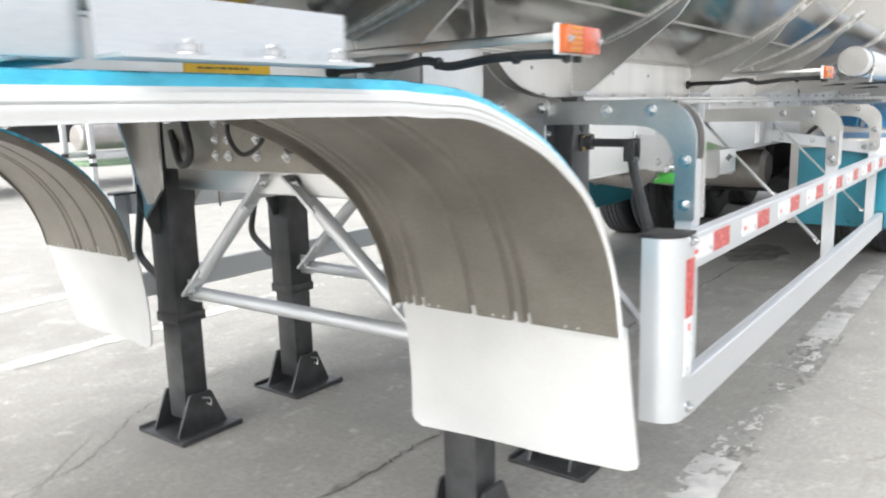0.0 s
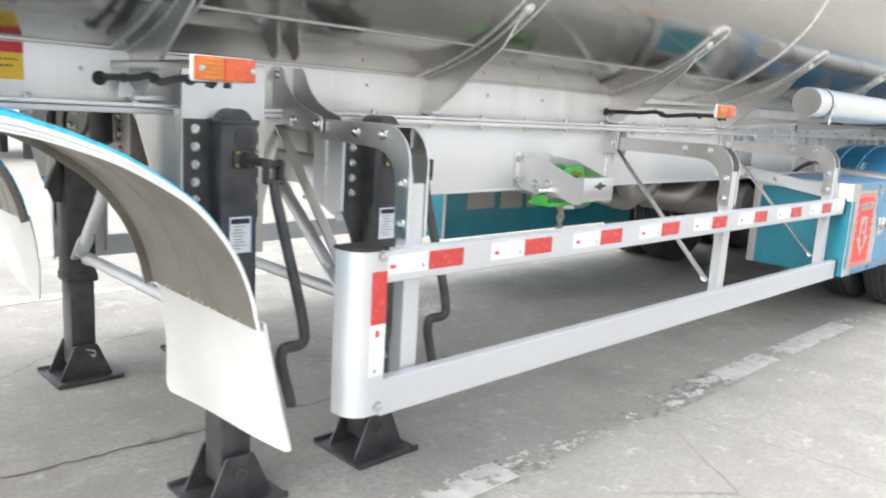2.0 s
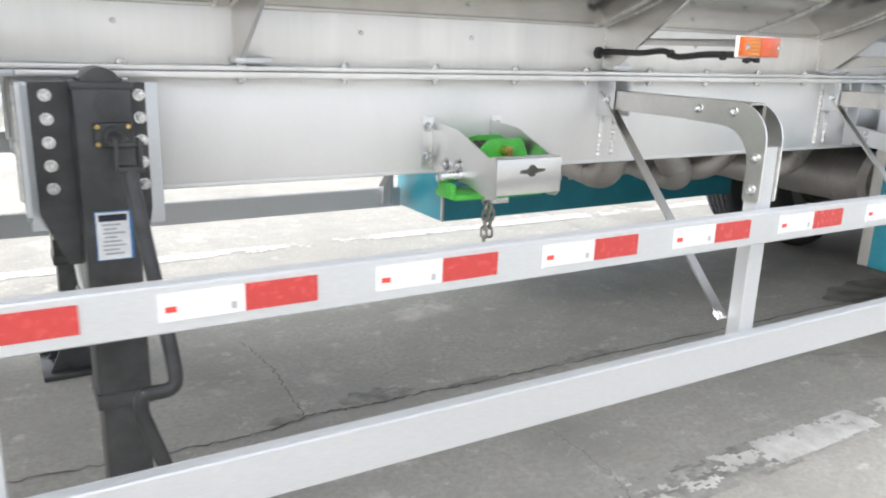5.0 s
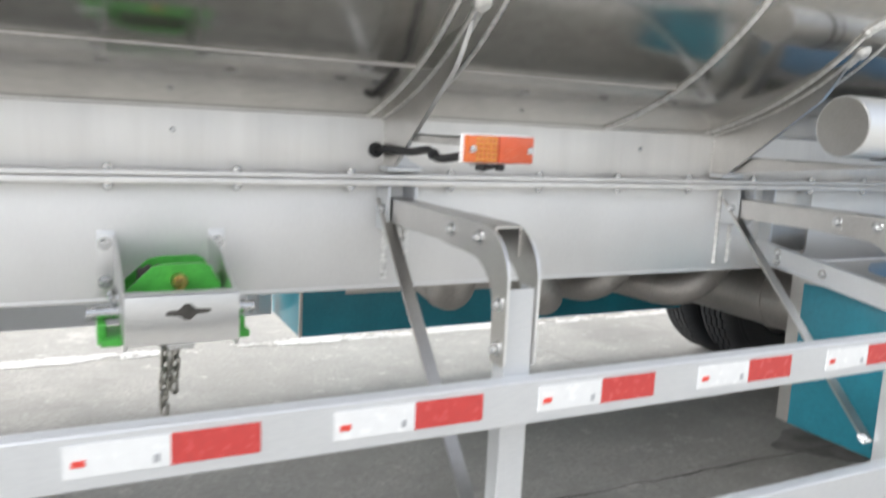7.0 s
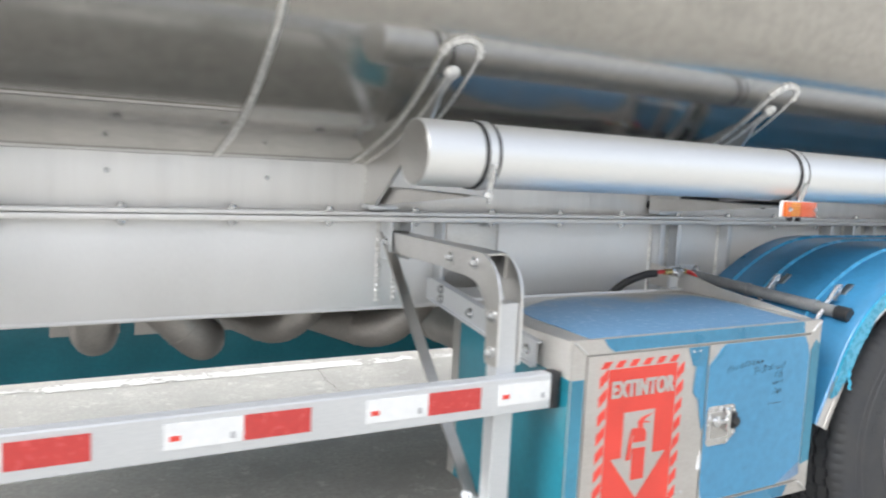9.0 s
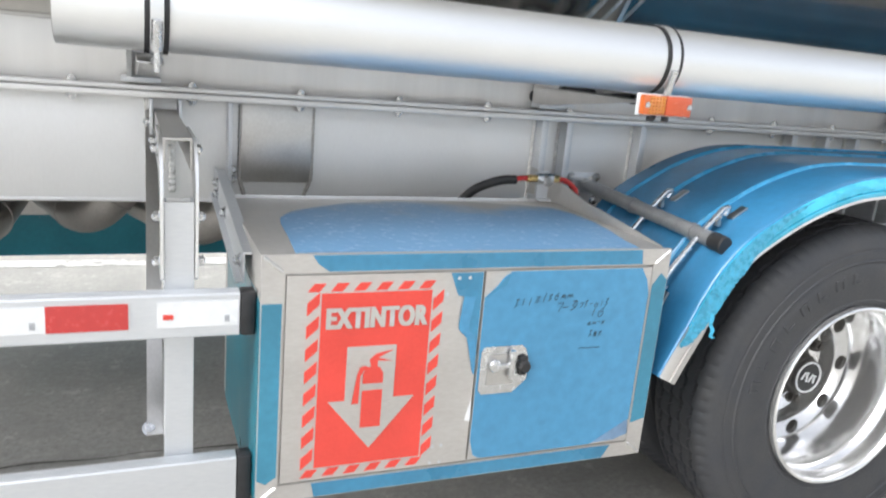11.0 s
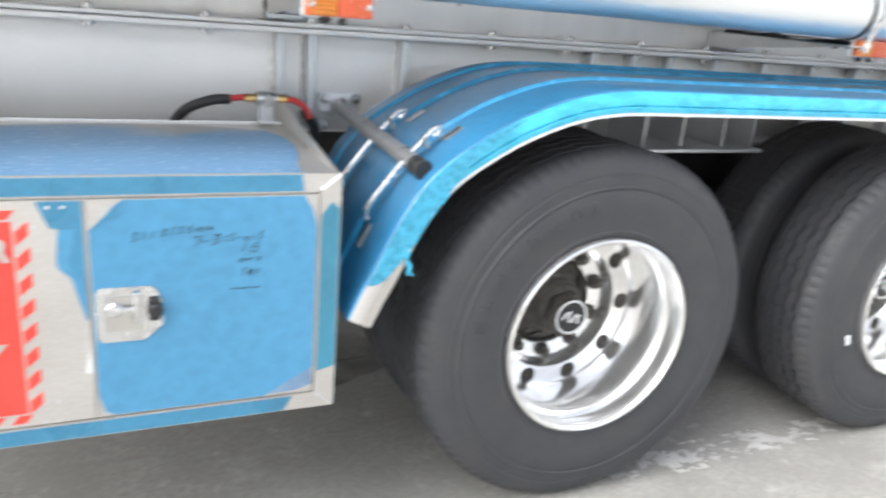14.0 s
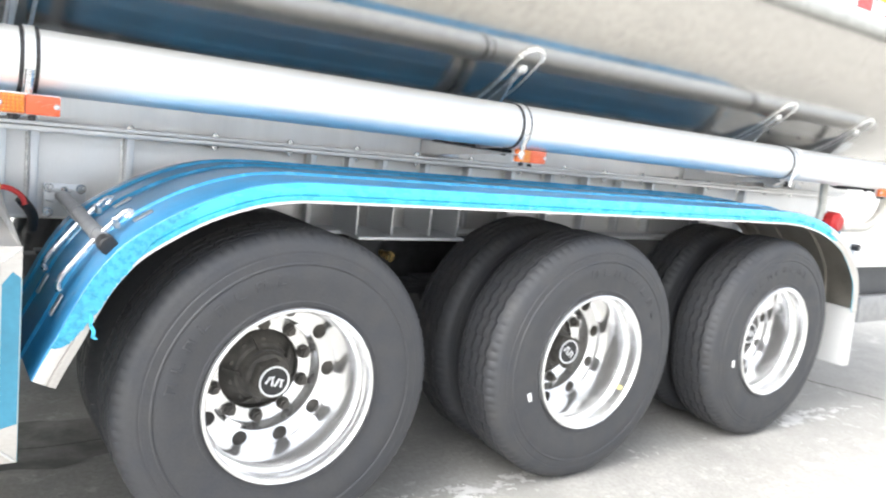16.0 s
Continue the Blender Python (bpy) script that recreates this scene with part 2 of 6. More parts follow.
YELLOW = mat("yellow_label", (0.85, 0.52, 0.03), 0.35, 0.0, var=0.03, scale=20, fine=100, bump=0.03)
STICKER = mat("faded_yellow_paper", (0.60, 0.52, 0.20), 0.5, 0.0, var=0.10, scale=60, fine=200, bump=0.05)
LABEL_RED = mat("red_label", (0.60, 0.02, 0.03), 0.35, 0.0, var=0.03, scale=20, fine=100, bump=0.03)
INK = mat("dark_ink", (0.02, 0.025, 0.05), 0.5, 0.0, var=0.2, scale=30, fine=100, bump=0.0)
LABEL_INK = mat("label_ink", (0.16, 0.10, 0.02), 0.5, 0.0, var=0.2, scale=30, fine=100, bump=0.0)
PEN = mat("felt_pen", (0.035, 0.085, 0.11), 0.6, 0.0, var=0.3, scale=60, fine=200, bump=0.0)
GREY_INK = mat("grey_ink", (0.42, 0.43, 0.45), 0.5, 0.0, var=0.1, scale=30, fine=100, bump=0.0)
BLUE_INK = mat("blue_ink", (0.03, 0.20, 0.50), 0.4, 0.0, var=0.1, scale=30, fine=100, bump=0.0)
RED_HOSE = mat("red_hose", (0.55, 0.03, 0.03), 0.35, 0.0, var=0.1, scale=40, fine=200, bump=0.1)
BRASS = mat("brass_fitting", (0.72, 0.52, 0.22), 0.28, 1.0, var=0.1, scale=50, fine=200, bump=0.05)
ROD = mat("grey_tube", (0.33, 0.335, 0.34), 0.42, 0.4, var=0.1, scale=16, fine=160, bump=0.10)
PAINT = mat("worn_road_paint", (0.62, 0.61, 0.585), 0.75, 0.0, var=0.12, scale=12, fine=90, bump=0.4)
HOSE = mat("cream_corrugated_hose", (0.62, 0.60, 0.54), 0.5, 0.0, var=0.08, scale=20, fine=120, bump=0.1)
AMBER = mat("amber_lens", (0.66, 0.145, 0.03), 0.2, 0.0, var=0.06, scale=30, fine=120, bump=0.1, coat=0.5)
AMBER_BEAD = mat("amber_beads", (0.68, 0.26, 0.03), 0.18, 0.0, var=0.06, scale=60, fine=300, bump=0.1, coat=0.5)
AMBER_RED = mat("scratched_red_amber_lens", (0.64, 0.105, 0.035), 0.25, 0.0, var=0.05, scale=24, fine=140, bump=0.1, coat=0.5)
SCRATCH = mat("scratched_plastic", (0.78, 0.27, 0.17), 0.5, 0.0, var=0.1, scale=40, fine=140, bump=0.1)
PALE = mat("pale_far_paint", (0.42, 0.43, 0.44), 0.55, 0.0, var=0.08, scale=1.5, fine=30, bump=0.05)
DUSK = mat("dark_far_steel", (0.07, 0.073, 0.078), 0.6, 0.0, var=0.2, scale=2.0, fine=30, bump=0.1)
SHED = mat("corrugated_far_wall", (0.42, 0.43, 0.43), 0.6, 0.2, var=0.08, scale=0.6, fine=12, bump=0.1)

# ---- helpers ----
MID = 1.245  # the trailer's centre line
MIRROR = Matrix.Translation((0, 2 * MID, 0)) @ Matrix.Diagonal((1, -1, 1, 1))


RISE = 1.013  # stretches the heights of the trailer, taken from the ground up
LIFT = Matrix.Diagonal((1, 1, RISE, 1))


def on_trailer(ob):
    """Whether a part is laid out in the trailer's own plan (wheels and things apart are not)."""
    while ob.parent:
        if ob.name.startswith("wheel"):
            return False
        ob = ob.parent
    return ob.name == "tank_trailer"


def finish(name, bm, material, angle=32):
    bmesh.ops.recalc_face_normals(bm, faces=bm.faces)
    me = bpy.data.meshes.new(name)
    bm.to_mesh(me)
    bm.free()
    for m in material if isinstance(material, (list, tuple)) else (material,):
        me.materials.append(m)
    me.shade_smooth()
    me.set_sharp_from_angle(angle=radians(angle))
    return me


def part(name, bm, material, parent, label="", far=False, angle=32):
    if far:
        bm.transform(MIRROR)
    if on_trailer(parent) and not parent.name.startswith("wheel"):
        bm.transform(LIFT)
    ob = new(name, finish(name, bm, material, angle))
    ob.parent = parent
    return tagged(ob, label)


def place(name, me, parent, at=(0, 0, 0), turn=(0, 0, 0), label=""):
    ob = new(name, me)
    ob.parent = parent
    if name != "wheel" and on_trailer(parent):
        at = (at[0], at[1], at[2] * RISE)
    ob.matrix_basis = pose(*at, *turn)
    return tagged(ob, label)


def thing(name, label, category, group="", kind=""):
    return tagged(new(name), label, category, group, kind)


def merge(bm, other):
    me = bpy.data.meshes.new("tmp")
    other.to_mesh(me)
    other.free()
    bm.from_mesh(me)
    bpy.data.meshes.remove(me)


def box(bm, x0, x1, y0, y1, z0, z1, bev=0.0, m=None, idx=0):
    b = bmesh.new()
    bmesh.ops.create_cube(b, size=1)
    bmesh.ops.transform(b, verts=b.verts, matrix=Matrix.Translation(((x0 + x1) / 2, (y0 + y1) / 2, (z0 + z1) / 2)) @ Matrix.Diagonal((abs(x1 - x0), abs(y1 - y0), abs(z1 - z0), 1)))
    if bev:
        bmesh.ops.bevel(b, geom=b.edges[:], offset=bev, segments=2, profile=0.5, affect="EDGES")
    if m:
        b.transform(m)
    for f in b.faces:
        f.material_index = idx
    merge(bm, b)
    return bm


def ring_pts(c, axis, r, n, ref=None, start=0.0):
    axis = Vector(axis).normalized()
    u = Vector(ref) if ref is not None else (Vector((0, 0, 1)) if abs(axis.z) < 0.9 else Vector((1, 0, 0)))
    u = (u - axis * u.dot(axis)).normalized()
    v = axis.cross(u)
    return [Vector(c) + r * (math.cos(a) * u + math.sin(a) * v) for a in (start + 2 * math.pi * i / n for i in range(n))]


def cyl(bm, p0, p1, r, n=16, r2=None, idx=0, bev=0.0):
    p0, p1 = Vector(p0), Vector(p1)
    ax = (p1 - p0).normalized()
    r2 = r if r2 is None else r2
    rows = [(p0, r), (p1, r2)]
    if bev:
        rows = [(p0, r - bev), (p0 + ax * bev, r), (p1 - ax * bev, r2), (p1, r2 - bev)]
    rings = [[bm.verts.new(p) for p in ring_pts(c, ax, q, n)] for c, q in rows]
    fs = [bm.faces.new(rings[0][::-1]), bm.faces.new(rings[-1])]
    for a, b in zip(rings, rings[1:]):
        fs += [bm.faces.new((a[i], a[(i + 1) % n], b[(i + 1) % n], b[i])) for i in range(n)]
    for f in fs:
        f.material_index = idx
    return bm


def smooth_path(pts, k=6):
    """Catmull-Rom through the points."""
    pts = [Vector(p) for p in pts]
    ext = [2 * pts[0] - pts[1], *pts, 2 * pts[-1] - pts[-2]]
    out = []
    for i in range(len(pts) - 1):
        a, b, c, d = ext[i:i + 4]
        for j in range(k):
            t = j / k
            out.append(0.5 * ((2 * b) + (c - a) * t + (2 * a - 5 * b + 4 * c - d) * t * t + (3 * b - a - 3 * c + d) * t ** 3))
    return out + [pts[-1]]


def sweep(bm, pts, r, n=10, radii=None, idx=0):
    pts = [Vector(p) for p in pts]
    ref, last = None, None
    for i, p in enumerate(pts):
        d = (pts[min(i + 1, len(pts) - 1)] - pts[max(i - 1, 0)]).normalized()
        if ref is None:
            ref = Vector((0, 0, 1)) if abs(d.z) < 0.9 else Vector((1, 0, 0))
        ref = (ref - d * ref.dot(d)).normalized()
        ring = [bm.verts.new(q) for q in ring_pts(p, d, radii[i] if radii else r, n, ref)]
        if last:
            for j in range(n):
                bm.faces.new((last[j], last[(j + 1) % n], ring[(j + 1) % n], ring[j])).material_index = idx
        else:
            bm.faces.new(ring[::-1]).material_index = idx
        last = ring
    bm.faces.new(last).material_index = idx
    return bm


def fillet(pts, r, k=5):
    """A path with its inner corners rounded."""
    pts = [Vector(p) for p in pts]
    out = [pts[0]]
    for a, b, c in zip(pts, pts[1:], pts[2:]):
        u, v = (a - b).normalized(), (c - b).normalized()
        q = min(r, (a - b).length * 0.45, (c - b).length * 0.45)
        p0, p1 = b + u * q, b + v * q
        for j in range(k + 1):
            t = j / k
            out.append((1 - t) ** 2 * p0 + 2 * t * (1 - t) * b + t * t * p1)
    return out + [pts[-1]]


def prism(bm, poly, axis, a, b, idx=0):
    """A flat outline pushed along an axis: 'x' takes (y, z), 'y' takes (x, z), 'z' takes (x, y)."""
    def at(p, q):
        return {"x": (q, p[0], p[1]), "y": (p[0], q, p[1]), "z": (p[0], p[1], q)}[axis]
    lo, hi = [bm.verts.new(at(p, a)) for p in poly], [bm.verts.new(at(p, b)) for p in poly]
    fs = [bm.faces.new(lo[::-1]), bm.faces.new(hi)]
    n = len(poly)
    fs += [bm.faces.new((lo[i], lo[(i + 1) % n], hi[(i + 1) % n], hi[i])) for i in range(n)]
    for f in fs:
        f.material_index = idx
    return bm


def bright_sides(bm):
    """Gives the cut edges of a plate just made by prism() their own material."""
    bm.faces.ensure_lookup_table()
    for f in bm.faces[2:]:
        f.material_index = 1
    return bm


def arc(cx, cz, r, a0, a1, n=8):
    return [(cx + r * math.cos(radians(a0 + (a1 - a0) * i / n)), cz + r * math.sin(radians(a0 + (a1 - a0) * i / n))) for i in range(n + 1)]


def lathe(bm, prof, n=48, wobble=None, closed=False, idx=0):
    """Turns (y, r) pairs round the y axis."""
    rings = []
    for k, (y, r) in enumerate(prof):
        ring = []
        for i in range(n):
            a = 2 * math.pi * i / n
            dy, dr = wobble(k, i) if wobble else (0, 0)
            ring.append(bm.verts.new(((r + dr) * math.cos(a), y + dy, (r + dr) * math.sin(a))))
        rings.append(ring)
    pairs = list(zip(rings, rings[1:])) + ([(rings[-1], rings[0])] if closed else [])
    for a, b in pairs:
        for i in range(n):
            bm.faces.new((a[i], a[(i + 1) % n], b[(i + 1) % n], b[i])).material_index = idx
    return bm


def bead(bm, pts, r=0.006, seed=1):
    """A weld bead: a rod with a scaled, uneven skin."""
    rnd = random.Random(seed)
    pts = [Vector(p) for p in pts]
    total = sum((b - a).length for a, b in zip(pts, pts[1:]))
    count = min(90, max(4, int(total / 0.008)))
    out, radii = [], []
    for i in range(count + 1):
        s = total * i / count
        for a, b in zip(pts, pts[1:]):
            d = (b - a).length
            if s <= d + 1e-6:
                out.append(a + (b - a) * (s / d))
                break
            s -= d
        radii.append(r * (0.8 + 0.35 * (i % 2) + 0.1 * rnd.random()))
    return sweep(bm, out, r, 6, radii[:len(out)])


def bolt_mesh(name, r=0.011, h=0.009, material=ZINC):
    """A hexagon bolt head on a washer, along -y."""
    bm = bmesh.new()
    cyl(bm, (0, 0.001, 0), (0, -0.003, 0), r * 1.45, 14)
    cyl(bm, (0, -0.003, 0), (0, -0.003 - h, 0), r, 6, bev=0.0015)
    cyl(bm, (0, -0.003 - h, 0), (0, -0.006 - h, 0), r * 0.55, 8)
    return finish(name, bm, material)


BOLT = bolt_mesh("bolt")
BIG_BOLT = bolt_mesh("big_bolt", 0.014, 0.012)
SCREW = bolt_mesh("screw", 0.005, 0.003)
FLANGE_BOLT = bolt_mesh("flange_bolt", 0.0095, 0.010)

# ---- ground ----
bm = bmesh.new()
for x0, x1, y0, y1 in ((-900, 900, -900, 900),):
    bm.faces.new([bm.verts.new(p) for p in ((x0, y0, 0), (x1, y0, 0), (x1, y1, 0), (x0, y1, 0))])
ground = new("ground", finish("ground", bm, CONCRETE))
tagged(ground, "worn grey concrete yard with cracks and stains", "ground", kind="structure")


def worn_line(x0, x1, y0, y1, keep, seed, step=0.014, height=0.004):
    """Flaked paint: the cells of a strip that the wear has left."""
    b, grid = bmesh.new(), {}
    nx, ny = int((x1 - x0) / step), int((y1 - y0) / step)

    def vert(i, j):
        if (i, j) not in grid:
            p = Vector((x0 + i * step, y0 + j * step, height))
            q = noise.noise_vector(p * 40) * 0.004
            grid[i, j] = b.verts.new((p.x + q.x, p.y + q.y, height))
        return grid[i, j]
    for i in range(nx):
        for j in range(ny):
            p = Vector((x0 + i * step, (y0 + j * step) * 1.6, seed * 7.3))
            edge = min(j, ny - 1 - j) / max(1, ny / 2)
            v = noise.noise(p * 1.1) * 0.9 + noise.noise(p * 6) * 0.55 + noise.noise(p * 21) * 0.5 + noise.noise(p * 55) * 0.3 + 0.35 * min(edge, 0.5)
            if v > keep(x0 + i * step):
                b.faces.new((vert(i, j), vert(i + 1, j), vert(i + 1, j + 1), vert(i, j + 1)))
    return b


def patches(solid, spots, base):
    """How much wear a stretch of line has seen: least where it is solid, more where only flakes are left."""
    return lambda x: -0.12 if any(a < x < c for a, c in solid) else (0.40 if any(a < x < c for a, c in spots) else base)


lines = (
    (2.7, 7.6, 0.045, 0.190, patches(((3.27, 3.64), (5.30, 5.87), (6.04, 7.05)), ((3.64, 5.3), (5.87, 6.04)), 0.55), 1, 0.009),
    (7.6, 12.5, -0.010, 0.140, patches((), ((8.3, 10.2),), 0.55), 1, 0.009),
    (1.0, 12.0, 3.285, 3.435, patches(((1.9, 3.45), (3.85, 4.25), (4.45, 5.75), (5.82, 6.25), (6.4, 8.2)), ((8.2, 10.0),), 0.22), 2, 0.016),
    (1.5, 9.0, 4.57, 4.76, patches(((2.0, 6.5),), (), 0.3), 3, 0.02),
)
for x0, x1, y0, y1, keep, seed, step in lines:
    ob = new("painted_line", finish("painted_line", worn_line(x0, x1, y0, y1, keep, seed, step), PAINT))
    tagged(ob, "flaking white painted line on the concrete yard", "painted line", kind="structure")
SCRAPED = mat("scraped_concrete", (0.30, 0.292, 0.272), 0.9, 0.0, var=0.2, scale=14, fine=90, bump=0.3)
ob = new("scraped_strip", finish("scraped_strip", worn_line(3.55, 5.4, 0.02, 0.215, lambda x: 0.12, 5, 0.014, height=0.0022), SCRAPED))
tagged(ob, "darker scraped strip where the painted line has gone", "scraped strip", kind="structure")


def crack(points, width, seed):
    b, rnd = bmesh.new(), random.Random(seed)
    pts = smooth_path([(x, y, 0.0) for x, y in points], 14)
    left, right = [], []
    for i, p in enumerate(pts):
        d = (pts[min(i + 1, len(pts) - 1)] - pts[max(i - 1, 0)]).normalized()
        s = Vector((-d.y, d.x, 0))
        j = s * (rnd.random() - 0.5) * 0.02
        w = width * (0.35 + rnd.random())
        left.append(b.verts.new((*(p + j + s * w).xy, 0.003)))
        right.append(b.verts.new((*(p + j - s * w).xy, 0.003)))
    for i in range(len(pts) - 1):
        b.faces.new((left[i], left[i + 1], right[i + 1], right[i]))
    return b


CRACK = mat("crack_dirt", (0.11, 0.105, 0.095), 0.95, 0.0, var=0.25, scale=20, fine=120, bump=0.3)
for k, (width, pts) in enumerate((
        (0.0042, ((1.2, 1.12), (1.9, 1.10), (2.57, 1.074), (2.93, 1.048), (3.11, 1.064), (3.5, 1.03), (3.83, 1.023), (4.05, 1.066), (4.23, 1.048), (4.49, 1.046), (4.78, 1.03), (5.19, 1.023), (6.3, 1.01), (7.8, 0.98))),
        (0.0020, ((4.0, 1.87), (4.034, 1.62), (4.028, 1.35), (4.01, 1.08))),
        (0.0020, ((2.0, 1.90), (2.22, 1.94), (2.376, 1.97), (2.60, 2.123), (2.70, 2.218), (2.95, 2.306), (3.3, 2.36))),
        (0.0022, ((7.05, 3.6), (7.01, 3.44), (6.96, 3.19), (6.93, 2.82), (6.98, 2.4))),
        (0.0013, ((4.75, 0.60), (4.746, 0.468), (4.739, 0.26), (4.687, 0.016), (4.69, -0.42), (4.72, -1.0))),
        (0.0016, ((6.0, 0.75), (6.25, 0.62), (6.6, 0.40))),
        (0.0090, ((11.98, 0.80), (12.10, 0.40), (12.16, 0.25), (12.22, 0.08), (12.30, -0.38), (12.43, -1.2))))):
    ob = new("crack", finish("crack", crack(pts, width, k), CRACK))
    tagged(ob, "dark dirt-filled crack in the concrete", "crack", kind="structure")


def spall(x, y, rx, ry, seed):
    """A shallow broken patch with a ragged outline."""
    b = bmesh.new()
    b.faces.new([b.verts.new((x + rx * math.cos(a) * (1 + 0.45 * noise.noise(Vector((3 * math.cos(a), 3 * math.sin(a), seed)))), y + ry * math.sin(a) * (1 + 0.5 * noise.noise(Vector((3 * math.cos(a), 3 * math.sin(a), seed + 9)))), 0.0018)) for a in (2 * math.pi * i / 48 for i in range(48))])
    return b


for k, (x, y, rx, ry) in enumerate(((4.31, 1.105, 0.15, 0.055), (4.72, 1.05, 0.12, 0.022), (2.80, 1.075, 0.10, 0.020), (3.95, 1.07, 0.07, 0.035), (5.35, 1.05, 0.16, 0.03))):
    ob = new("spalled_patch", finish("spalled_patch", spall(x, y, rx, ry, 11 * k), SCRAPED))
    tagged(ob, "shallow dark spalled patch beside the crack", "spalled patch", kind="structure")
# darker patch painted for the ground shade behind the tool box
bm = bmesh.new()
GROUND_SHADE = mat("ground_shade", (0.235, 0.228, 0.212), 0.8, 0.0, var=0.2, scale=8, fine=60, bump=0.1)
ring = [bm.verts.new((7.53 + 0.42 * math.cos(a) * (1 + 0.3 * noise.noise(Vector((math.cos(a), math.sin(a), 3)) * 2)), 1.02 + 0.22 * math.sin(a) * (1 + 0.4 * noise.noise(Vector((math.cos(a), math.sin(a), 9)) * 2)), 0.003)) for a in (2 * math.pi * i / 40 for i in range(40))]
bm.faces.new(ring)
tagged(new("oil_stain", finish("oil_stain", bm, GROUND_SHADE)), "darker patch painted on the concrete for the shade under the trailer", "stain", kind="structure")

# ---- the tank trailer ----
trailer = thing("tank_trailer", "polished aluminium tank semi-trailer with blue protective film, parked on concrete", "trailer")

# tank: a broad oval of a wide lower arc, a middle arc and a round shoulder
ZB = 1.3105
ARCS = []  # way at the start, radius, angle at the start, centre's y (outwards) and z
ty, tz, tt, ts = 0.0, ZB, 0.0, 0.0
for R_ARC, T_END in ((2.1107, 0.3405), (1.0527, 0.824), (0.62, math.pi / 2)):
    cy, cz = ty - R_ARC * math.sin(tt), tz + R_ARC * math.cos(tt)
    ARCS.append((ts, R_ARC, tt, cy, cz))
    ts += R_ARC * (T_END - tt)
    ty, tz, tt = cy + R_ARC * math.sin(T_END), cz - R_ARC * math.cos(T_END), T_END
SIDE_WAY, SIDE_Z = ts, tz
TALL = 2 * (SIDE_Z - ZB) + 0.10


def oval(s, lift=0.0):
    """A point of the barrel's skin at a way s from its lowest line up the near side: (y, z)."""
    if s >= SIDE_WAY:
        return (MID - ty - lift, SIDE_Z + s - SIDE_WAY)
    s0, r, t0, cy, cz = [a for a in ARCS if s >= a[0]][-1]
    a = t0 + (s - s0) / r
    return (MID - cy - (r + lift) * math.sin(a), cz - (r + lift) * math.cos(a))


def way(y):
    """The way up the skin to a given y."""
    lo, hi = 0.0, SIDE_WAY
    for _ in range(40):
        m = (lo + hi) / 2
        lo, hi = (m, hi) if oval(m)[0] > y else (lo, m)
    return lo


def on_tank(y, lift=0.0):
    return oval(way(y), lift)


low_half = [oval((ZB + TALL / 2 - SIDE_Z + SIDE_WAY) * i / 64) for i in range(65)]
quarter = [(MID - y, z - ZB - TALL / 2) for y, z in low_half]
outline = quarter[:-1] + [(y, -z) for y, z in quarter[::-1]][:-1] + [(-y, -z) for y, z in quarter[:-1]] + [(-y, z) for y, z in quarter[::-1]][:-1]
N = len(outline)
bm = bmesh.new()
rings = []
for x, r in ((0.25, 0.01), (0.25, 0.5), (0.30, 0.76), (0.41, 0.92), (0.57, 0.988), (0.70, 1), *((x, 1) for x in (1.1, 1.71, 2.9, 3.6, 4.54, 5.75, 6.9, 8.1, 9.3, 10.5, 11.6, 12.6)), (12.75, 0.96), (12.9, 0.8), (12.95, 0.5), (12.95, 0.01)):
    rings.append([bm.verts.new((x, MID - y * r, ZB + TALL / 2 + z * r)) for y, z in outline])
for a, b in zip(rings, rings[1:]):
    for i in range(N):
        bm.faces.new((a[i], a[(i + 1) % N], b[(i + 1) % N], b[i]))
tank = part("tank", bm, TANK, trailer, "mirror-polished aluminium tank barrel", angle=50)
for x in (2.15, 5.703):
    bm = bmesh.new()
    pts = [(x, *oval(way(0.73) + 0.03 * a, 0.0005)) for a in range(48)]
    sweep(bm, pts, 0.010, 6)
    part("ring_seam", bm, WELD, tank, "dull welded ring seam")
for y in (0.42,):
    bm = bmesh.new()
    sweep(bm, [(x * 0.5 + 0.703, *on_tank(y, 0.0005)) for x in range(11)], 0.0055, 6)
    part("long_seam", bm, PIPE, tank, "dull welded seam along the barrel")
up = SIDE_WAY - SIDE_Z
for k in range(9):
    x0 = 10.105 + 0.1425 * k
    bm = bmesh.new()
    prism(bm, [oval(up + 2.142, 0.002), oval(up + 2.192, 0.002), oval(up + 2.192, 0.0), oval(up + 2.142, 0.0)], "x", x0, x0 + 0.1425)
    part("marking_tape", bm, TAPE_W if k % 2 == 0 or k == 1 else TAPE_R, tank, "red and white reflective tape")
bm = bmesh.new()
prism(bm, [oval(up + 2.205, 0.002), oval(up + 2.46, 0.002), oval(up + 2.46, 0.0), oval(up + 2.205, 0.0)], "x", 10.72, 11.35)
part("hazard_placard", bm, YELLOW, tank, "orange-yellow placard above the tape")

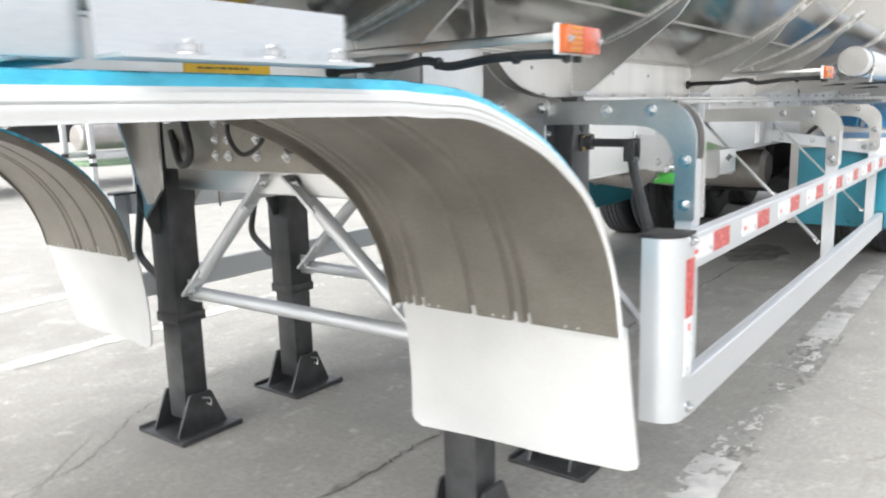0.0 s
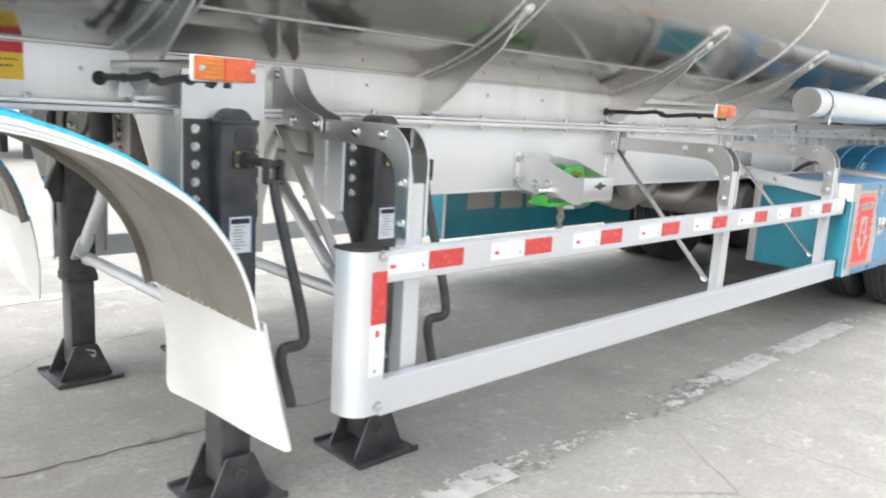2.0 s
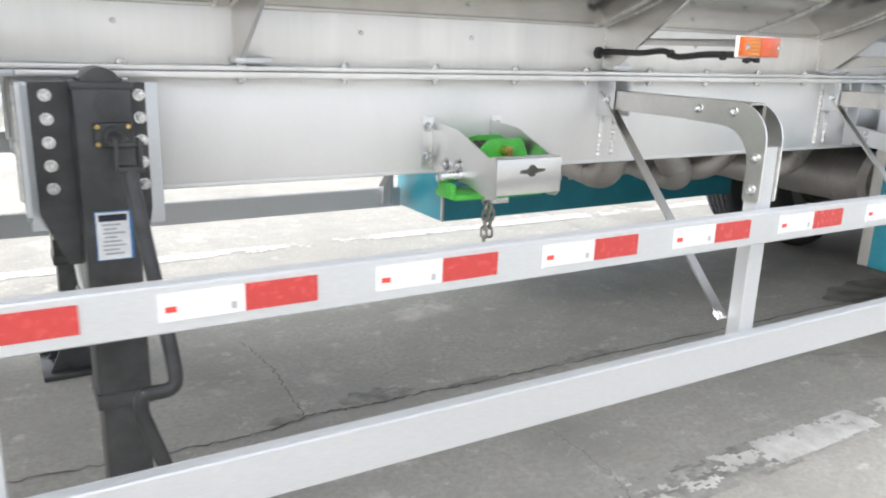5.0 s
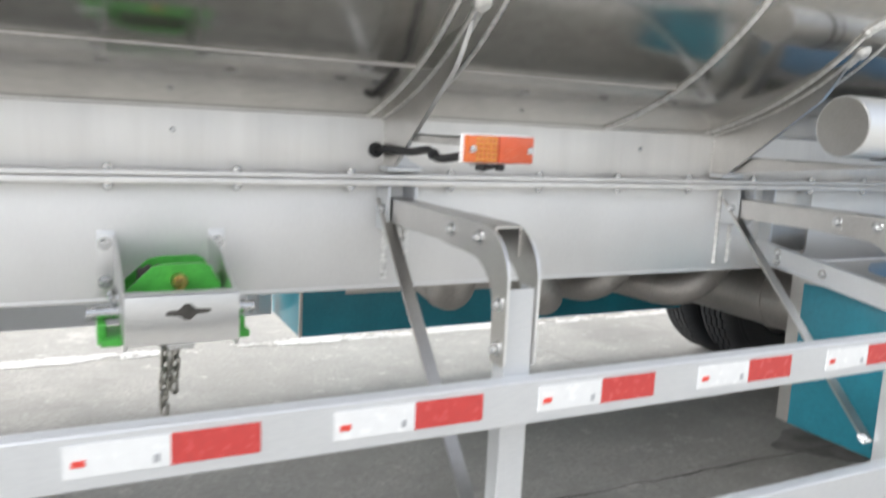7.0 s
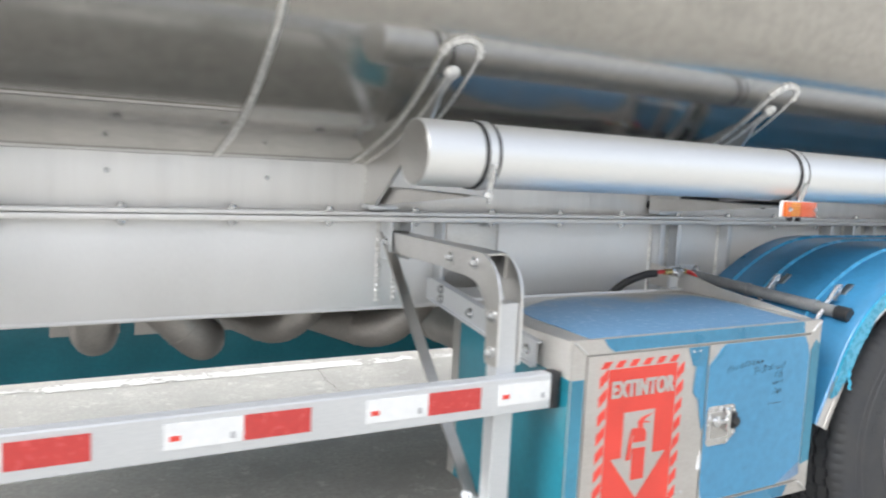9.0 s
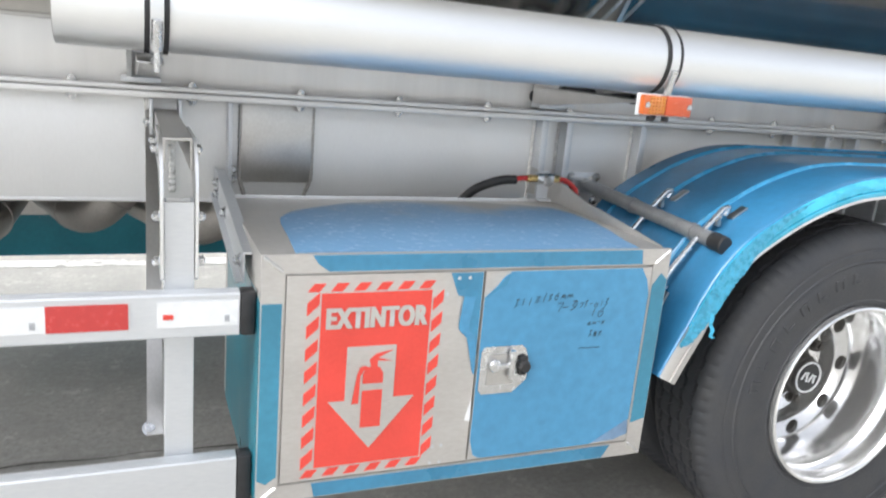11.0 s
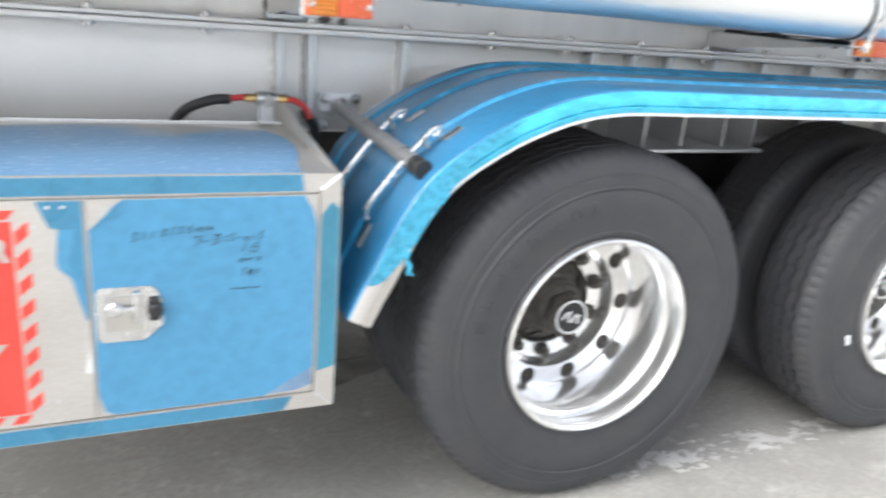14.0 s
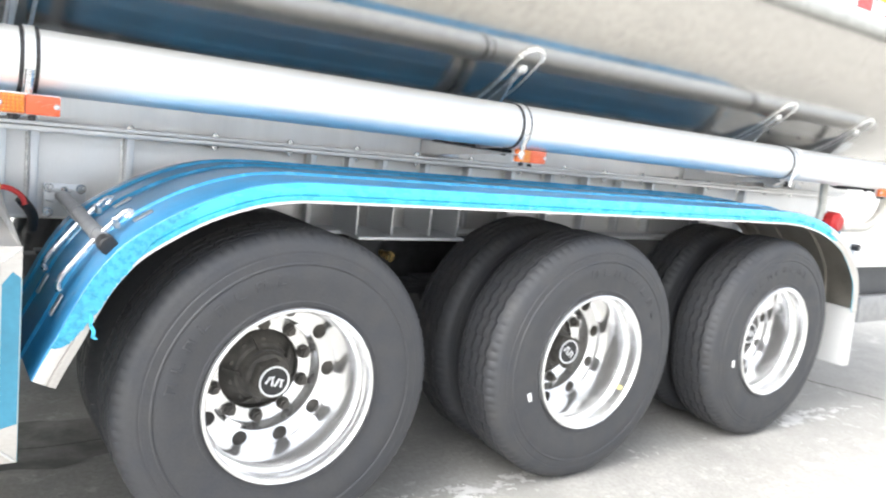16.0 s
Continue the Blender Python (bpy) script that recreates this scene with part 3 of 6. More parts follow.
# ring supports: a pad on the barrel, a gusset plate and weld beads
for k, x in enumerate((1.39, 2.557, 3.712, 4.982, 6.165, 7.37, 9.05, 10.78, 11.57)):
    s0, s1 = way(0.73), way(0.150)
    half = 0.052
    steps = [s0 + (s1 - half - s0) * i / 10 for i in range(10)] + [s1 - half + half * math.sin(radians(7.5 * i)) for i in range(13)]
    bm = bmesh.new()
    # the pad ends in a half round
    rows = [(t, half if t < s1 - half else math.sqrt(max(4e-6, half * half - (t - s1 + half) ** 2))) for t in steps]
    grid = []
    for a, w in rows:
        row = []
        for lift in (0.0, 0.005):
            y, z = oval(a, lift)
            row += [bm.verts.new((x - w, y, z)), bm.verts.new((x + w, y, z))]
        grid.append(row)
    for p, q in zip(grid, grid[1:]):
        bm.faces.new((p[2], p[3], q[3], q[2]))
        bm.faces.new((p[0], p[2], q[2], q[0]))
        bm.faces.new((p[1], q[1], q[3], p[3]))
    support = part("tank_support", bm, TANK, trailer, "aluminium saddle support with rounded pad welded to the barrel")
    edge = [(x + e * w, *oval(a, 0.004)) for e in (-1, 1) for a, w in (rows if e < 0 else rows[::-1])]
    bm = bmesh.new()
    sweep(bm, edge, 0.0065, 6)
    part("weld_bead", bm, WELD, support, "bright weld bead round the pad")
    bm = bmesh.new()
    bead(bm, [q for q in edge[10:-10]], 0.0105, k)
    part("weld_bead", bm, WELD, support, "broad bright weld at the pad's round end")
    top = way(0.226)
    inner = [oval(s0 + (top - s0) * i / 14, 0.006) for i in range(15)]
    bm = bmesh.new()
    prism(bm, [(0.725, 1.238), (0.660, 1.242), (0.330, 1.478), (0.302, 1.512), (0.236, 1.612), *inner[::-1]], "x", x - 0.006, x + 0.006)
    bright_sides(bm)
    part("gusset_plate", bm, (PLATE, EDGE), support, "sloping aluminium gusset plate")
    for e in (-1, 1):
        bm = bmesh.new()
        sweep(bm, [(x + e * 0.008, *p) for p in inner], 0.006, 6)
        part("weld_bead", bm, WELD, support)
    bm = bmesh.new()
    lathe(bm, [(-0.012, 0.002), (-0.011, 0.012), (-0.006, 0.02), (0.004, 0.023)], 14)
    bm.transform(Matrix.Translation((x, *inner[-1])) @ Euler((radians(30), 0, 0)).to_matrix().to_4x4())
    part("weld_bead", bm, WELD, support, "bright weld blob at the plate's tip")
    bm = bmesh.new()
    bead(bm, [(x, 0.722, 1.24), (x, 0.722, 1.374)], 0.007, k)
    part("weld_bead", bm, WELD, support)
    bm = bmesh.new()
    box(bm, x - 0.02, x + 0.075, 0.655, 0.715, 1.233, 1.247, 0.003)
    part("clamp_block", bm, ANOD, support)

# chassis beams, both sides
for far in (False, True):
    side = "far" if far else "near"
    bm = bmesh.new()
    box(bm, 0.75, 12.6, 0.726, 0.738, 1.226, 1.380, 0.002)
    box(bm, 0.75, 12.6, 0.666, 0.738, 1.214, 1.226, 0.003)
    bmesh.ops.remove_doubles(bm, verts=bm.verts, dist=0.0002)
    upper = part("upper_chassis_web", bm, STREAK, trailer, "pale mill-finish aluminium upper frame web with water streaks", far)
    bm = bmesh.new()
    line = [(0.75 + 0.05 * k, 0.7235 + 0.001 * noise.noise(Vector((k * 0.7, 1, 2))), on_tank(0.7235)[1] - 0.002) for k in range(238)]
    sweep(bm, line, 0.006, 6, [0.0055 + 0.002 * noise.noise(Vector((k * 1.7, 3, 5))) for k in range(238)])
    part("joint_weld", bm, PLATE, upper, "dull weld along the joint of barrel and frame", far)
    bm = bmesh.new()
    box(bm, 3.20, 12.4, 0.72, 0.73, 0.925, 1.196, 0.002)
    beam = part("lower_chassis_beam", bm, WEB, trailer, "wide smooth aluminium frame beam", far)
    bm = bmesh.new()
    box(bm, 3.20, 12.4, 0.658, 0.80, 1.196, 1.212, 0.003)
    part("top_flange", bm, STREAK, beam, "bolted aluminium top flange", far)
    bm = bmesh.new()
    box(bm, 3.20, 12.4, 0.7215, 0.80, 0.912, 0.926, 0.006)
    part("bottom_flange", bm, WEB, beam, "", far)
    bm = bmesh.new()
    box(bm, 0.75, 2.66, 0.664, 0.738, 1.196, 1.212, 0.003)
    box(bm, 2.93, 3.20, 0.664, 0.738, 1.196, 1.212, 0.003)
    part("front_flange", bm, ANOD, upper, "", far)
    if far:
        continue
    x = 0.8235
    while x < 12.0:
        if not 2.62 < x < 3.02:
            place("flange_bolt", BOLT, upper, (x, 0.688, 1.226), (-90, 0, 0))
            place("flange_nut", BOLT, beam if x > 3.2 else upper, (x, 0.688, 1.195), (90, 0, 0))
        x += 0.2893
    for x, z in ((3.42, 1.325), (4.44, 1.318), (4.07, 1.32), (5.42, 1.32), (5.85, 1.315), (8.35, 1.32), (2.42, 1.31), (7.95, 1.31)):
        place("rivet", SCREW, upper, (x, 0.726, z))
    for x in (5.0, 6.225):  # weld beads behind the guard arms
        for dx, top in ((-0.015, 1.19), (0.045, 1.14)):
            bm = bmesh.new()
            bead(bm, [(x + dx, 0.718, top), (x + dx, 0.718, 0.942)], 0.009, int(x * 10))
            part("weld_bead", bm, WELD, beam)
    bm = bmesh.new()
    box(bm, 6.412, 6.423, 0.668, 0.722, 0.93, 1.196, 0.002)
    slim = part("stiffener", bm, ANOD, beam, "thin upright aluminium strip with two bolts")
    for z in (0.987, 1.013):
        place("bolt", BOLT, slim, (6.423, 0.69, z), (0, 0, 90))
    for x in (7.382, 7.473, 7.76, 8.435, 8.60, 8.758, 8.969, 9.20, 9.45, 9.7, 9.95, 10.2, 10.45, 10.9, 11.3):
        bm = bmesh.new()
        box(bm, x - 0.006, x + 0.006, 0.672, 0.722, 0.93, 1.196, 0.002)
        box(bm, x - 0.006, x + 0.018, 0.668, 0.678, 0.93, 1.196, 0.002)
        part("stiffener", bm, ANOD, beam, "upright welded aluminium stiffener")
        bm = bmesh.new()
        bead(bm, [(x - 0.01, 0.716, 1.19), (x - 0.01, 0.716, 0.94)], 0.005, int(x * 20))
        part("weld_bead", bm, WELD, beam)
    bm = bmesh.new()
    box(bm, 6.452, 6.650, 0.709, 0.7205, 0.976, 1.195, 0.002)
    part("doubler_plate", bm, PLATE, beam, "darker aluminium doubler plate")
    for line in ([(6.652, 0.714, 1.19), (6.652, 0.714, 0.985), (6.634, 0.716, 0.938)], [(6.449, 0.714, 1.19), (6.449, 0.714, 0.985), (6.463, 0.716, 0.938)]):
        bm = bmesh.new()
        bead(bm, line, 0.0055, int(line[0][0] * 100))
        part("weld_bead", bm, PIPE, beam, "rough dark weld along the doubler plate")
    bm = bmesh.new()
    box(bm, 8.1, 11.2, 0.60, 0.73, 0.90, 0.915, 0.003)
    part("bottom_plate", bm, ANOD, beam)
# cross members under the barrel
for x in (3.9, 5.0, 6.2, 7.45, 8.6, 9.9, 11.2):
    bm = bmesh.new()
    box(bm, x - 0.04, x + 0.04, 0.74, 2 * MID - 0.74, 1.0, 1.26, 0.005)
    part("cross_member", bm, PLATE, trailer, "aluminium cross member under the barrel")

# warning label on the upper web
bm = bmesh.new()
box(bm, 2.055, 2.275, 0.7235, 0.726, 1.270, 1.366)
label = part("warning_label", bm, YELLOW, trailer, "yellow and red warning label with dark print")
bm = bmesh.new()
box(bm, 2.055, 2.275, 0.721, 0.7235, 1.338, 1.366)
part("label_header", bm, LABEL_RED, label, "red header strip")
bm = bmesh.new()
prism(bm, [(2.112, 1.344), (2.130, 1.344), (2.121, 1.360)], "y", 0.719, 0.721)
part("triangle_mark", bm, YELLOW, label)
for k, (a, c) in enumerate(((0.01, 0.205), (0.01, 0.20), (0.03, 0.16))):
    bm = bmesh.new()
    rnd = random.Random(k)
    x = 2.055 + a
    while x < 2.055 + c:
        w = 0.004 + 0.012 * rnd.random()
        box(bm, x, min(x + w, 2.055 + c), 0.7220, 0.7235, 1.319 - 0.0165 * k, 1.3232 - 0.0165 * k)
        x += w + 0.004
    part("print_line", bm, LABEL_INK, label)

# ---- side guards ----
POSTS = ((3.042, 3.102), (4.971, 5.032), (6.224, 6.280))


def rail(bm, x0, x1, z0, z1):
    prof = [(0.0, z0 + 0.003), (0.0, z1 - 0.004), (0.002, z1 - 0.001)]
    for k in range(4):
        y = 0.004 + 0.007 * k
        prof += [(y, z1), (y + 0.004, z1), (y + 0.0045, z1 - 0.0015), (y + 0.0065, z1 - 0.0015)]
    prof += [(0.034, z1), (0.036, z1 - 0.003), (0.036, z0 + 0.003), (0.033, z0), (0.003, z0)]
    prism(bm, prof, "x", x0, x1)


def guard(far):
    bm = bmesh.new()
    rail(bm, 2.942, 6.364 if not far else 5.10, 0.7925, 0.8815)
    rail(bm, 2.942, 6.364 if not far else 5.10, 0.4175, 0.5235)
    g = part("side_guard", bm, ANOD, trailer, "satin aluminium side guard of two long rails", far)
    bm = bmesh.new()
    prism(bm, [(2.946, -0.003), (2.902, -0.003), *[(2.898 - 0.060 * math.sin(radians(a)), 0.057 - 0.060 * math.cos(radians(a))) for a in range(0, 91, 9)], (2.838, 0.088), (2.846, 0.088), *[(2.898 - 0.052 * math.sin(radians(a)), 0.057 - 0.052 * math.cos(radians(a))) for a in range(90, -1, -9)], (2.946, 0.005)], "z", 0.428, 0.883)
    cap = part("end_cap", bm, ANOD, g, "rounded aluminium end piece", far)
    bm = bmesh.new()
    prism(bm, [(2.948, -0.005), (2.898, -0.005), *[(2.897 - 0.062 * math.sin(radians(a)), 0.057 - 0.062 * math.cos(radians(a))) for a in range(0, 91, 9)], (2.835, 0.092), (2.948, 0.092)], "z", 0.883, 0.892)
    part("top_plug", bm, PLASTIC, g, "black plastic plug", far)
    for k, (a, c) in enumerate(POSTS[:3 if not far else 2]):
        bm = bmesh.new()
        prism(bm, [(a, 0.039), (a + 0.001, 0.038), (c - 0.001, 0.038), (c, 0.039), (c, 0.082), (c - 0.005, 0.082), (c - 0.005, 0.043), (a + 0.005, 0.043), (a + 0.005, 0.082), (a, 0.082)], "z", 0.44, 1.052)
        part("post", bm, ANOD, g, "upright aluminium channel post", far)
        up = 0.040 if k == 0 else 0.0  # the first bracket stands higher
        plate = [(0.315, 1.103), (0.315, 1.166), (0.135, 1.166), *[(0.135 - 0.105 * math.sin(radians(t)), 1.061 + 0.105 * math.cos(radians(t))) for t in range(9, 91, 9)],
                 (0.030, 0.905), (0.034, 0.900), (0.080, 0.900), (0.084, 0.905), (0.084, 0.99), *[(0.184 - 0.1 * math.cos(radians(t)), 0.998 + 0.1 * math.sin(radians(t))) for t in range(0, 91, 10)], (0.20, 1.10)]
        plate = [(y, z + up * min(1, max(0, (z - 0.905) / 0.15))) for y, z in plate]
        for x in (a - 0.007, c + 0.001):
            bm = bmesh.new()
            bright_sides(prism(bm, plate, "x", x, x + 0.006))
            part("bracket_plate", bm, (PLATE, EDGE), g, "curved aluminium bracket plate", far)
        bm = bmesh.new()
        y1 = 0.47 if k == 0 else 0.70
        prism(bm, [(a, 1.104 + up), (a, 1.165 + up), (a + 0.001, 1.166 + up), (c - 0.001, 1.166 + up), (c, 1.165 + up), (c, 1.104 + up), (c - 0.005, 1.104 + up), (c - 0.005, 1.161 + up), (a + 0.005, 1.161 + up), (a + 0.005, 1.104 + up)], "y", 0.10, y1)
        part("arm", bm, PLATE, g, "level aluminium channel arm", far)
        bm = bmesh.new()
        x = a - 0.043
        p, q = Vector((x + 0.022, 0.70, 1.16)), Vector((x + 0.010, 0.085, 0.548))
        if k == 0:
            p, q = Vector((x, 0.70, 1.215)), Vector((x, 0.085, 0.548))
        d = (q - p).normalized()
        s = Vector((0, -d.z, d.y)) * 0.0035
        vs = [[bm.verts.new(c2 + e + Vector((t, 0, 0))) for e in (s, -s)] for c2, t in ((p, 0), (q, 0), (q, 0.033), (p, 0.033))]
        v = [w for pair in vs for w in pair]
        for f in ((0, 1, 3, 2), (2, 3, 5, 4), (4, 5, 7, 6), (6, 7, 1, 0), (0, 2, 4, 6), (7, 5, 3, 1)):
            bm.faces.new([v[i] for i in f])
        part("brace", bm, PLATE, g, "slanting flat aluminium brace", far)
        if far:
            continue
        place("bolt", BOLT, g, (a - 0.027, 0.100, 0.556), (-40, 0, 0))
        for y, z in ((0.274, 1.138), (0.150, 1.138), (0.057, 1.02), (0.057, 0.932)):
            z += up * min(1, max(0, (z - 0.905) / 0.15))
            place("bolt", BOLT, g, (a - 0.007, y, z), (0, 0, -90))
            place("bolt", BOLT, g, (c + 0.007, y, z), (0, 0, 90))
        if k:
            bm = bmesh.new()
            box(bm, a - 0.012, a - 0.003, 0.64, 0.722, 1.08, 1.195, 0.003)
            part("arm_bracket", bm, ANOD, g)
            bm = bmesh.new()
            box(bm, c + 0.003, c + 0.012, 0.64, 0.722, 1.08, 1.195, 0.003)
            part("arm_bracket", bm, ANOD, g)
            place("bolt", BOLT, g, (a - 0.012, 0.665, 1.135), (0, 0, -90))
    if far:
        return
    for z in (0.870, 0.452):
        place("bolt", BOLT, cap, (2.926, -0.003, z))
    for z0, z1 in ((0.7925, 0.8815), (0.4175, 0.5235)):
        bm = bmesh.new()
        box(bm, 6.365, 6.396, -0.002, 0.037, z0 - 0.002, z1 + 0.002, 0.006)
        part("rail_plug", bm, PLASTIC, g, "black plastic rail plug")
    # reflective tape
    def strip(name, x0, x1, z0, z1, material, text, parent, y=-0.0022):
        b = bmesh.new()
        box(b, x0, x1, y, y + 0.0018, z0, z1)
        return part(name, b, material, parent, text)
    for k in range(9):
        r = 3.236 + 0.4175 * k
        if k == 8:
            r = 6.209 + 0.292
        w = strip("white_tape", r - 0.292, r - 0.140, 0.8155, 0.8665, TAPE_W, "white reflective tape", g)
        strip("tape_mark", r - 0.281, r - 0.262, 0.832, 0.842, SIGN_R, "", w, -0.0036)
        strip("tape_mark", r - 0.166, r - 0.157, 0.824, 0.837, GREY_INK, "", w, -0.0036)
        if k < 8:
            strip("red_tape", r - 0.140, r, 0.8155, 0.8665, TAPE_R, "red reflective tape", g)
    strip("red_tape", 2.894, 2.944, 0.684, 0.828, TAPE_R, "red reflective tape", cap, -0.0052)
    w = strip("white_tape", 2.894, 2.944, 0.540, 0.684, TAPE_W, "white reflective tape", cap, -0.0052)
    strip("tape_mark", 2.910, 2.922, 0.650, 0.668, SIGN_R, "", w, -0.0066)
    strip("tape_mark", 2.906, 2.916, 0.550, 0.560, GREY_INK, "", w, -0.0066)


guard(False)
guard(True)
# curved pair of plates that carries the first arm
for x in (3.028, 3.108):
    bm = bmesh.new()
    prism(bm, [(0.66, 1.165), (0.45, 1.165), (0.445, 1.170), (0.445, 1.203), (0.455, 1.214), (0.53, 1.232), (0.585, 1.254), (0.625, 1.285), (0.655, 1.322), (0.670, 1.347), (0.688, 1.360), (0.724, 1.362), (0.724, 1.165)], "x", x, x + 0.008)
    bright_sides(bm)
    ob = part("hanger_plate", bm, (PLATE, EDGE), trailer, "curved aluminium hanger plate")
    for y, z in ((0.468, 1.190), (0.60, 1.195), (0.70, 1.335)):
        place("bolt", BOLT, ob, (x if x < 3.1 else x + 0.008, y, z), (0, 0, -90 if x < 3.1 else 90))

# ---- landing legs ----


def leg(x, far):
    y0, y1 = 0.505, 0.635
    reach = 0.150 if x < 3 else 0.160
    grip = y0 - reach
    bm = bmesh.new()
    box(bm, x - 0.060, x + 0.060, y0, y1, 0.45, 1.19, 0.010)
    box(bm, x - 0.064, x + 0.064, y0 - 0.004, y1 + 0.004, 0.435, 0.475, 0.006)
    box(bm, x - 0.064, x + 0.064, y0 - 0.003, y1 + 0.003, 1.178, 1.194, 0.004)
    L = part("landing_leg", bm, BLACK, trailer, "black painted steel landing leg with a trapezoid foot", far)
    bm = bmesh.new()
    box(bm, x - 0.052, x + 0.052, y0 + 0.009, y1 - 0.009, 0.055, 0.45, 0.008)
    cyl(bm, (x, y0 + 0.009, 0.098), (x, y0 - 0.012, 0.098), 0.018, 12)
    cyl(bm, (x, y1 - 0.009, 0.098), (x, y1 + 0.010, 0.098), 0.018, 12)
    part("inner_tube", bm, BLACK, L, "", far)
    bm = bmesh.new()
    box(bm, x - 0.14, x + 0.14, 0.435, 0.705, 0.0, 0.012, 0.003)
    box(bm, x - 0.14, x + 0.14, 0.425, 0.438, 0.0, 0.022, 0.004)
    box(bm, x - 0.14, x + 0.14, 0.702, 0.715, 0.0, 0.022, 0.004)
    part("foot_plate", bm, BLACK, L, "scuffed black foot plate", far)
    for y in (0.487, 0.641):
        bm = bmesh.new()
        outer = [(x - 0.112, 0.012), (x + 0.112, 0.012), (x + 0.050, 0.152), (x + 0.043, 0.158), (x - 0.043, 0.158), (x - 0.050, 0.152)]
        prism(bm, outer, "y", y, y + 0.010)
        part("foot_side", bm, BLACK, L, "", far)
    bm = bmesh.new()
    cyl(bm, (x, 0.4865, 0.098), (x, 0.480, 0.098), 0.021, 20)
    part("pin_bush", bm, HUB, L, "worn pin bush", far)
    bm = bmesh.new()
    cyl(bm, (x, 0.481, 0.098), (x, 0.477, 0.098), 0.013, 14)
    part("pin_end", bm, BLACK, L, "", far)
    if far:
        bm = bmesh.new()
        sweep(bm, fillet([(x + 0.01, 0.662, 0.12), (x + 0.03, 0.668, 0.10), (x + 0.035, 0.668, 0.13), (x - 0.01, 0.668, 0.145)], 0.01), 0.004, 6)
        part("spring_clip", bm, ZINC, L, "bright spring clip", far)
    # bolted flange strips
    for s in (-1, 1):
        bm = bmesh.new()
        a, c = sorted((x + s * 0.060, x + s * 0.140))
        prism(bm, [(a, 1.19), (c, 1.19), (c, 0.90), (a if s > 0 else c, 0.78), (a if s > 0 else c - 0.03, 0.78), (a, 0.90)] if s < 0 else [(a, 1.19), (c - 0.04, 1.19), (c - 0.04, 0.90), (a + 0.02, 0.80), (a, 0.80)], "y", 0.572, 0.582)
        F = part("mount_flange", bm, BLACK, L, "black bolted mounting flange", far)
        if not far:
            for k in range(5):
                place("bolt", FLANGE_BOLT, F, (x + s * (0.108 if s < 0 else 0.086), 0.572, 1.162 - 0.051 * k))
    if far:
        # crank of the far leg hangs along its outer side
        bm = bmesh.new()
        sweep(bm, fillet([(x + 0.003, 0.445, 1.072), (x + 0.003, 0.385, 0.945), (x + 0.003, 0.303, 0.668), (x + 0.003, 0.420, 0.592), (x + 0.003, 0.500, 0.566)], 0.05), 0.0145, 10)
        cyl(bm, (x + 0.003, 0.505, 1.078), (x + 0.003, 0.43, 1.078), 0.013, 12)
        box(bm, x - 0.022, x + 0.028, 0.425, 0.465, 1.045, 1.095, 0.008)
        part("crank_handle", bm, BLACK, L, "black bent crank handle", far)
        return
    bm = bmesh.new()
    cyl(bm, (x, y0 + 0.05, 1.19), (x, y0 + 0.05, 1.20), 0.05, 24)
    prism(bm, arc(x, 1.180, 0.044, 0, 180, 12), "y", y0 + 0.005, y0 + 0.11)
    part("gear_cover", bm, BLACK, L, "rounded black gear cover")
    bm = bmesh.new()
    for r, d in ((0.030, 0.004), (0.020, 0.007), (0.009, 0.010)):
        cyl(bm, (x + 0.012, y0, 1.142), (x + 0.012, y0 - d, 1.142), r, 20)
    part("round_boss", bm, BLACK, L)
    bm = bmesh.new()
    box(bm, x - 0.025, x + 0.055, y0 - 0.010, y0, 1.055, 1.108, 0.006)
    cyl(bm, (x + 0.015, y0, 1.08), (x + 0.02, y0 - reach, 1.078), 0.013, 12)
    cyl(bm, (x + 0.015, y0, 1.08), (x + 0.016, y0 - 0.03, 1.08), 0.022, 14)
    shaft = part("crank_shaft", bm, BLACK, L, "black crank shaft and bearing plate")
    for dx, dz in ((-0.017, 1.062), (-0.017, 1.100), (0.047, 1.062), (0.047, 1.100)):
        bm = bmesh.new()
        cyl(bm, (x + dx, y0 - 0.010, dz), (x + dx, y0 - 0.017, dz), 0.006, 6)
        part("brass_screw", bm, BRASS, shaft, "brass-coloured screw")
    bm = bmesh.new()
    for dx in (-0.006, 0.040):
        box(bm, x + dx, x + dx + 0.008, y0 - reach - 0.017, y0 - reach + 0.019, 1.030, 1.092, 0.004)
    box(bm, x - 0.006, x + 0.048, y0 - reach - 0.015, y0 - reach + 0.017, 1.022, 1.036, 0.004)
    cyl(bm, (x - 0.012, y0 - reach, 1.078), (x + 0.054, y0 - reach, 1.078), 0.007, 10)
    part("universal_joint", bm, BLACK, L, "black forked joint")
    bm = bmesh.new()
    sweep(bm, fillet([(x + 0.024, grip, 1.03), (x + 0.026, grip - 0.006, 0.99), (x + 0.066, 0.262, 0.66), (x + 0.074, 0.250, 0.572), (x + 0.002, 0.262, 0.570), (x - 0.002, 0.264, 0.530), (x + 0.040, 0.268, 0.392)], 0.035, 6), 0.016, 12)
    part("crank_handle", bm, BLACK, L, "black bent crank handle hanging down")
    bm = bmesh.new()
    box(bm, x - 0.036, x + 0.042, y0 - 0.0018, y0, 0.800, 0.912)
    lab = part("maker_label", bm, BLUE_INK, L, "white and blue paper maker's label")
    bm = bmesh.new()
    box(bm, x - 0.034, x + 0.036, y0 - 0.0032, y0 - 0.0018, 0.802, 0.910)
    part("label_paper", bm, TAPE_W, lab)
    bm = bmesh.new()
    box(bm, x - 0.029, x + 0.031, y0 - 0.0046, y0 - 0.0032, 0.890, 0.905)
    part("label_logo", bm, INK, lab)
    bm = bmesh.new()
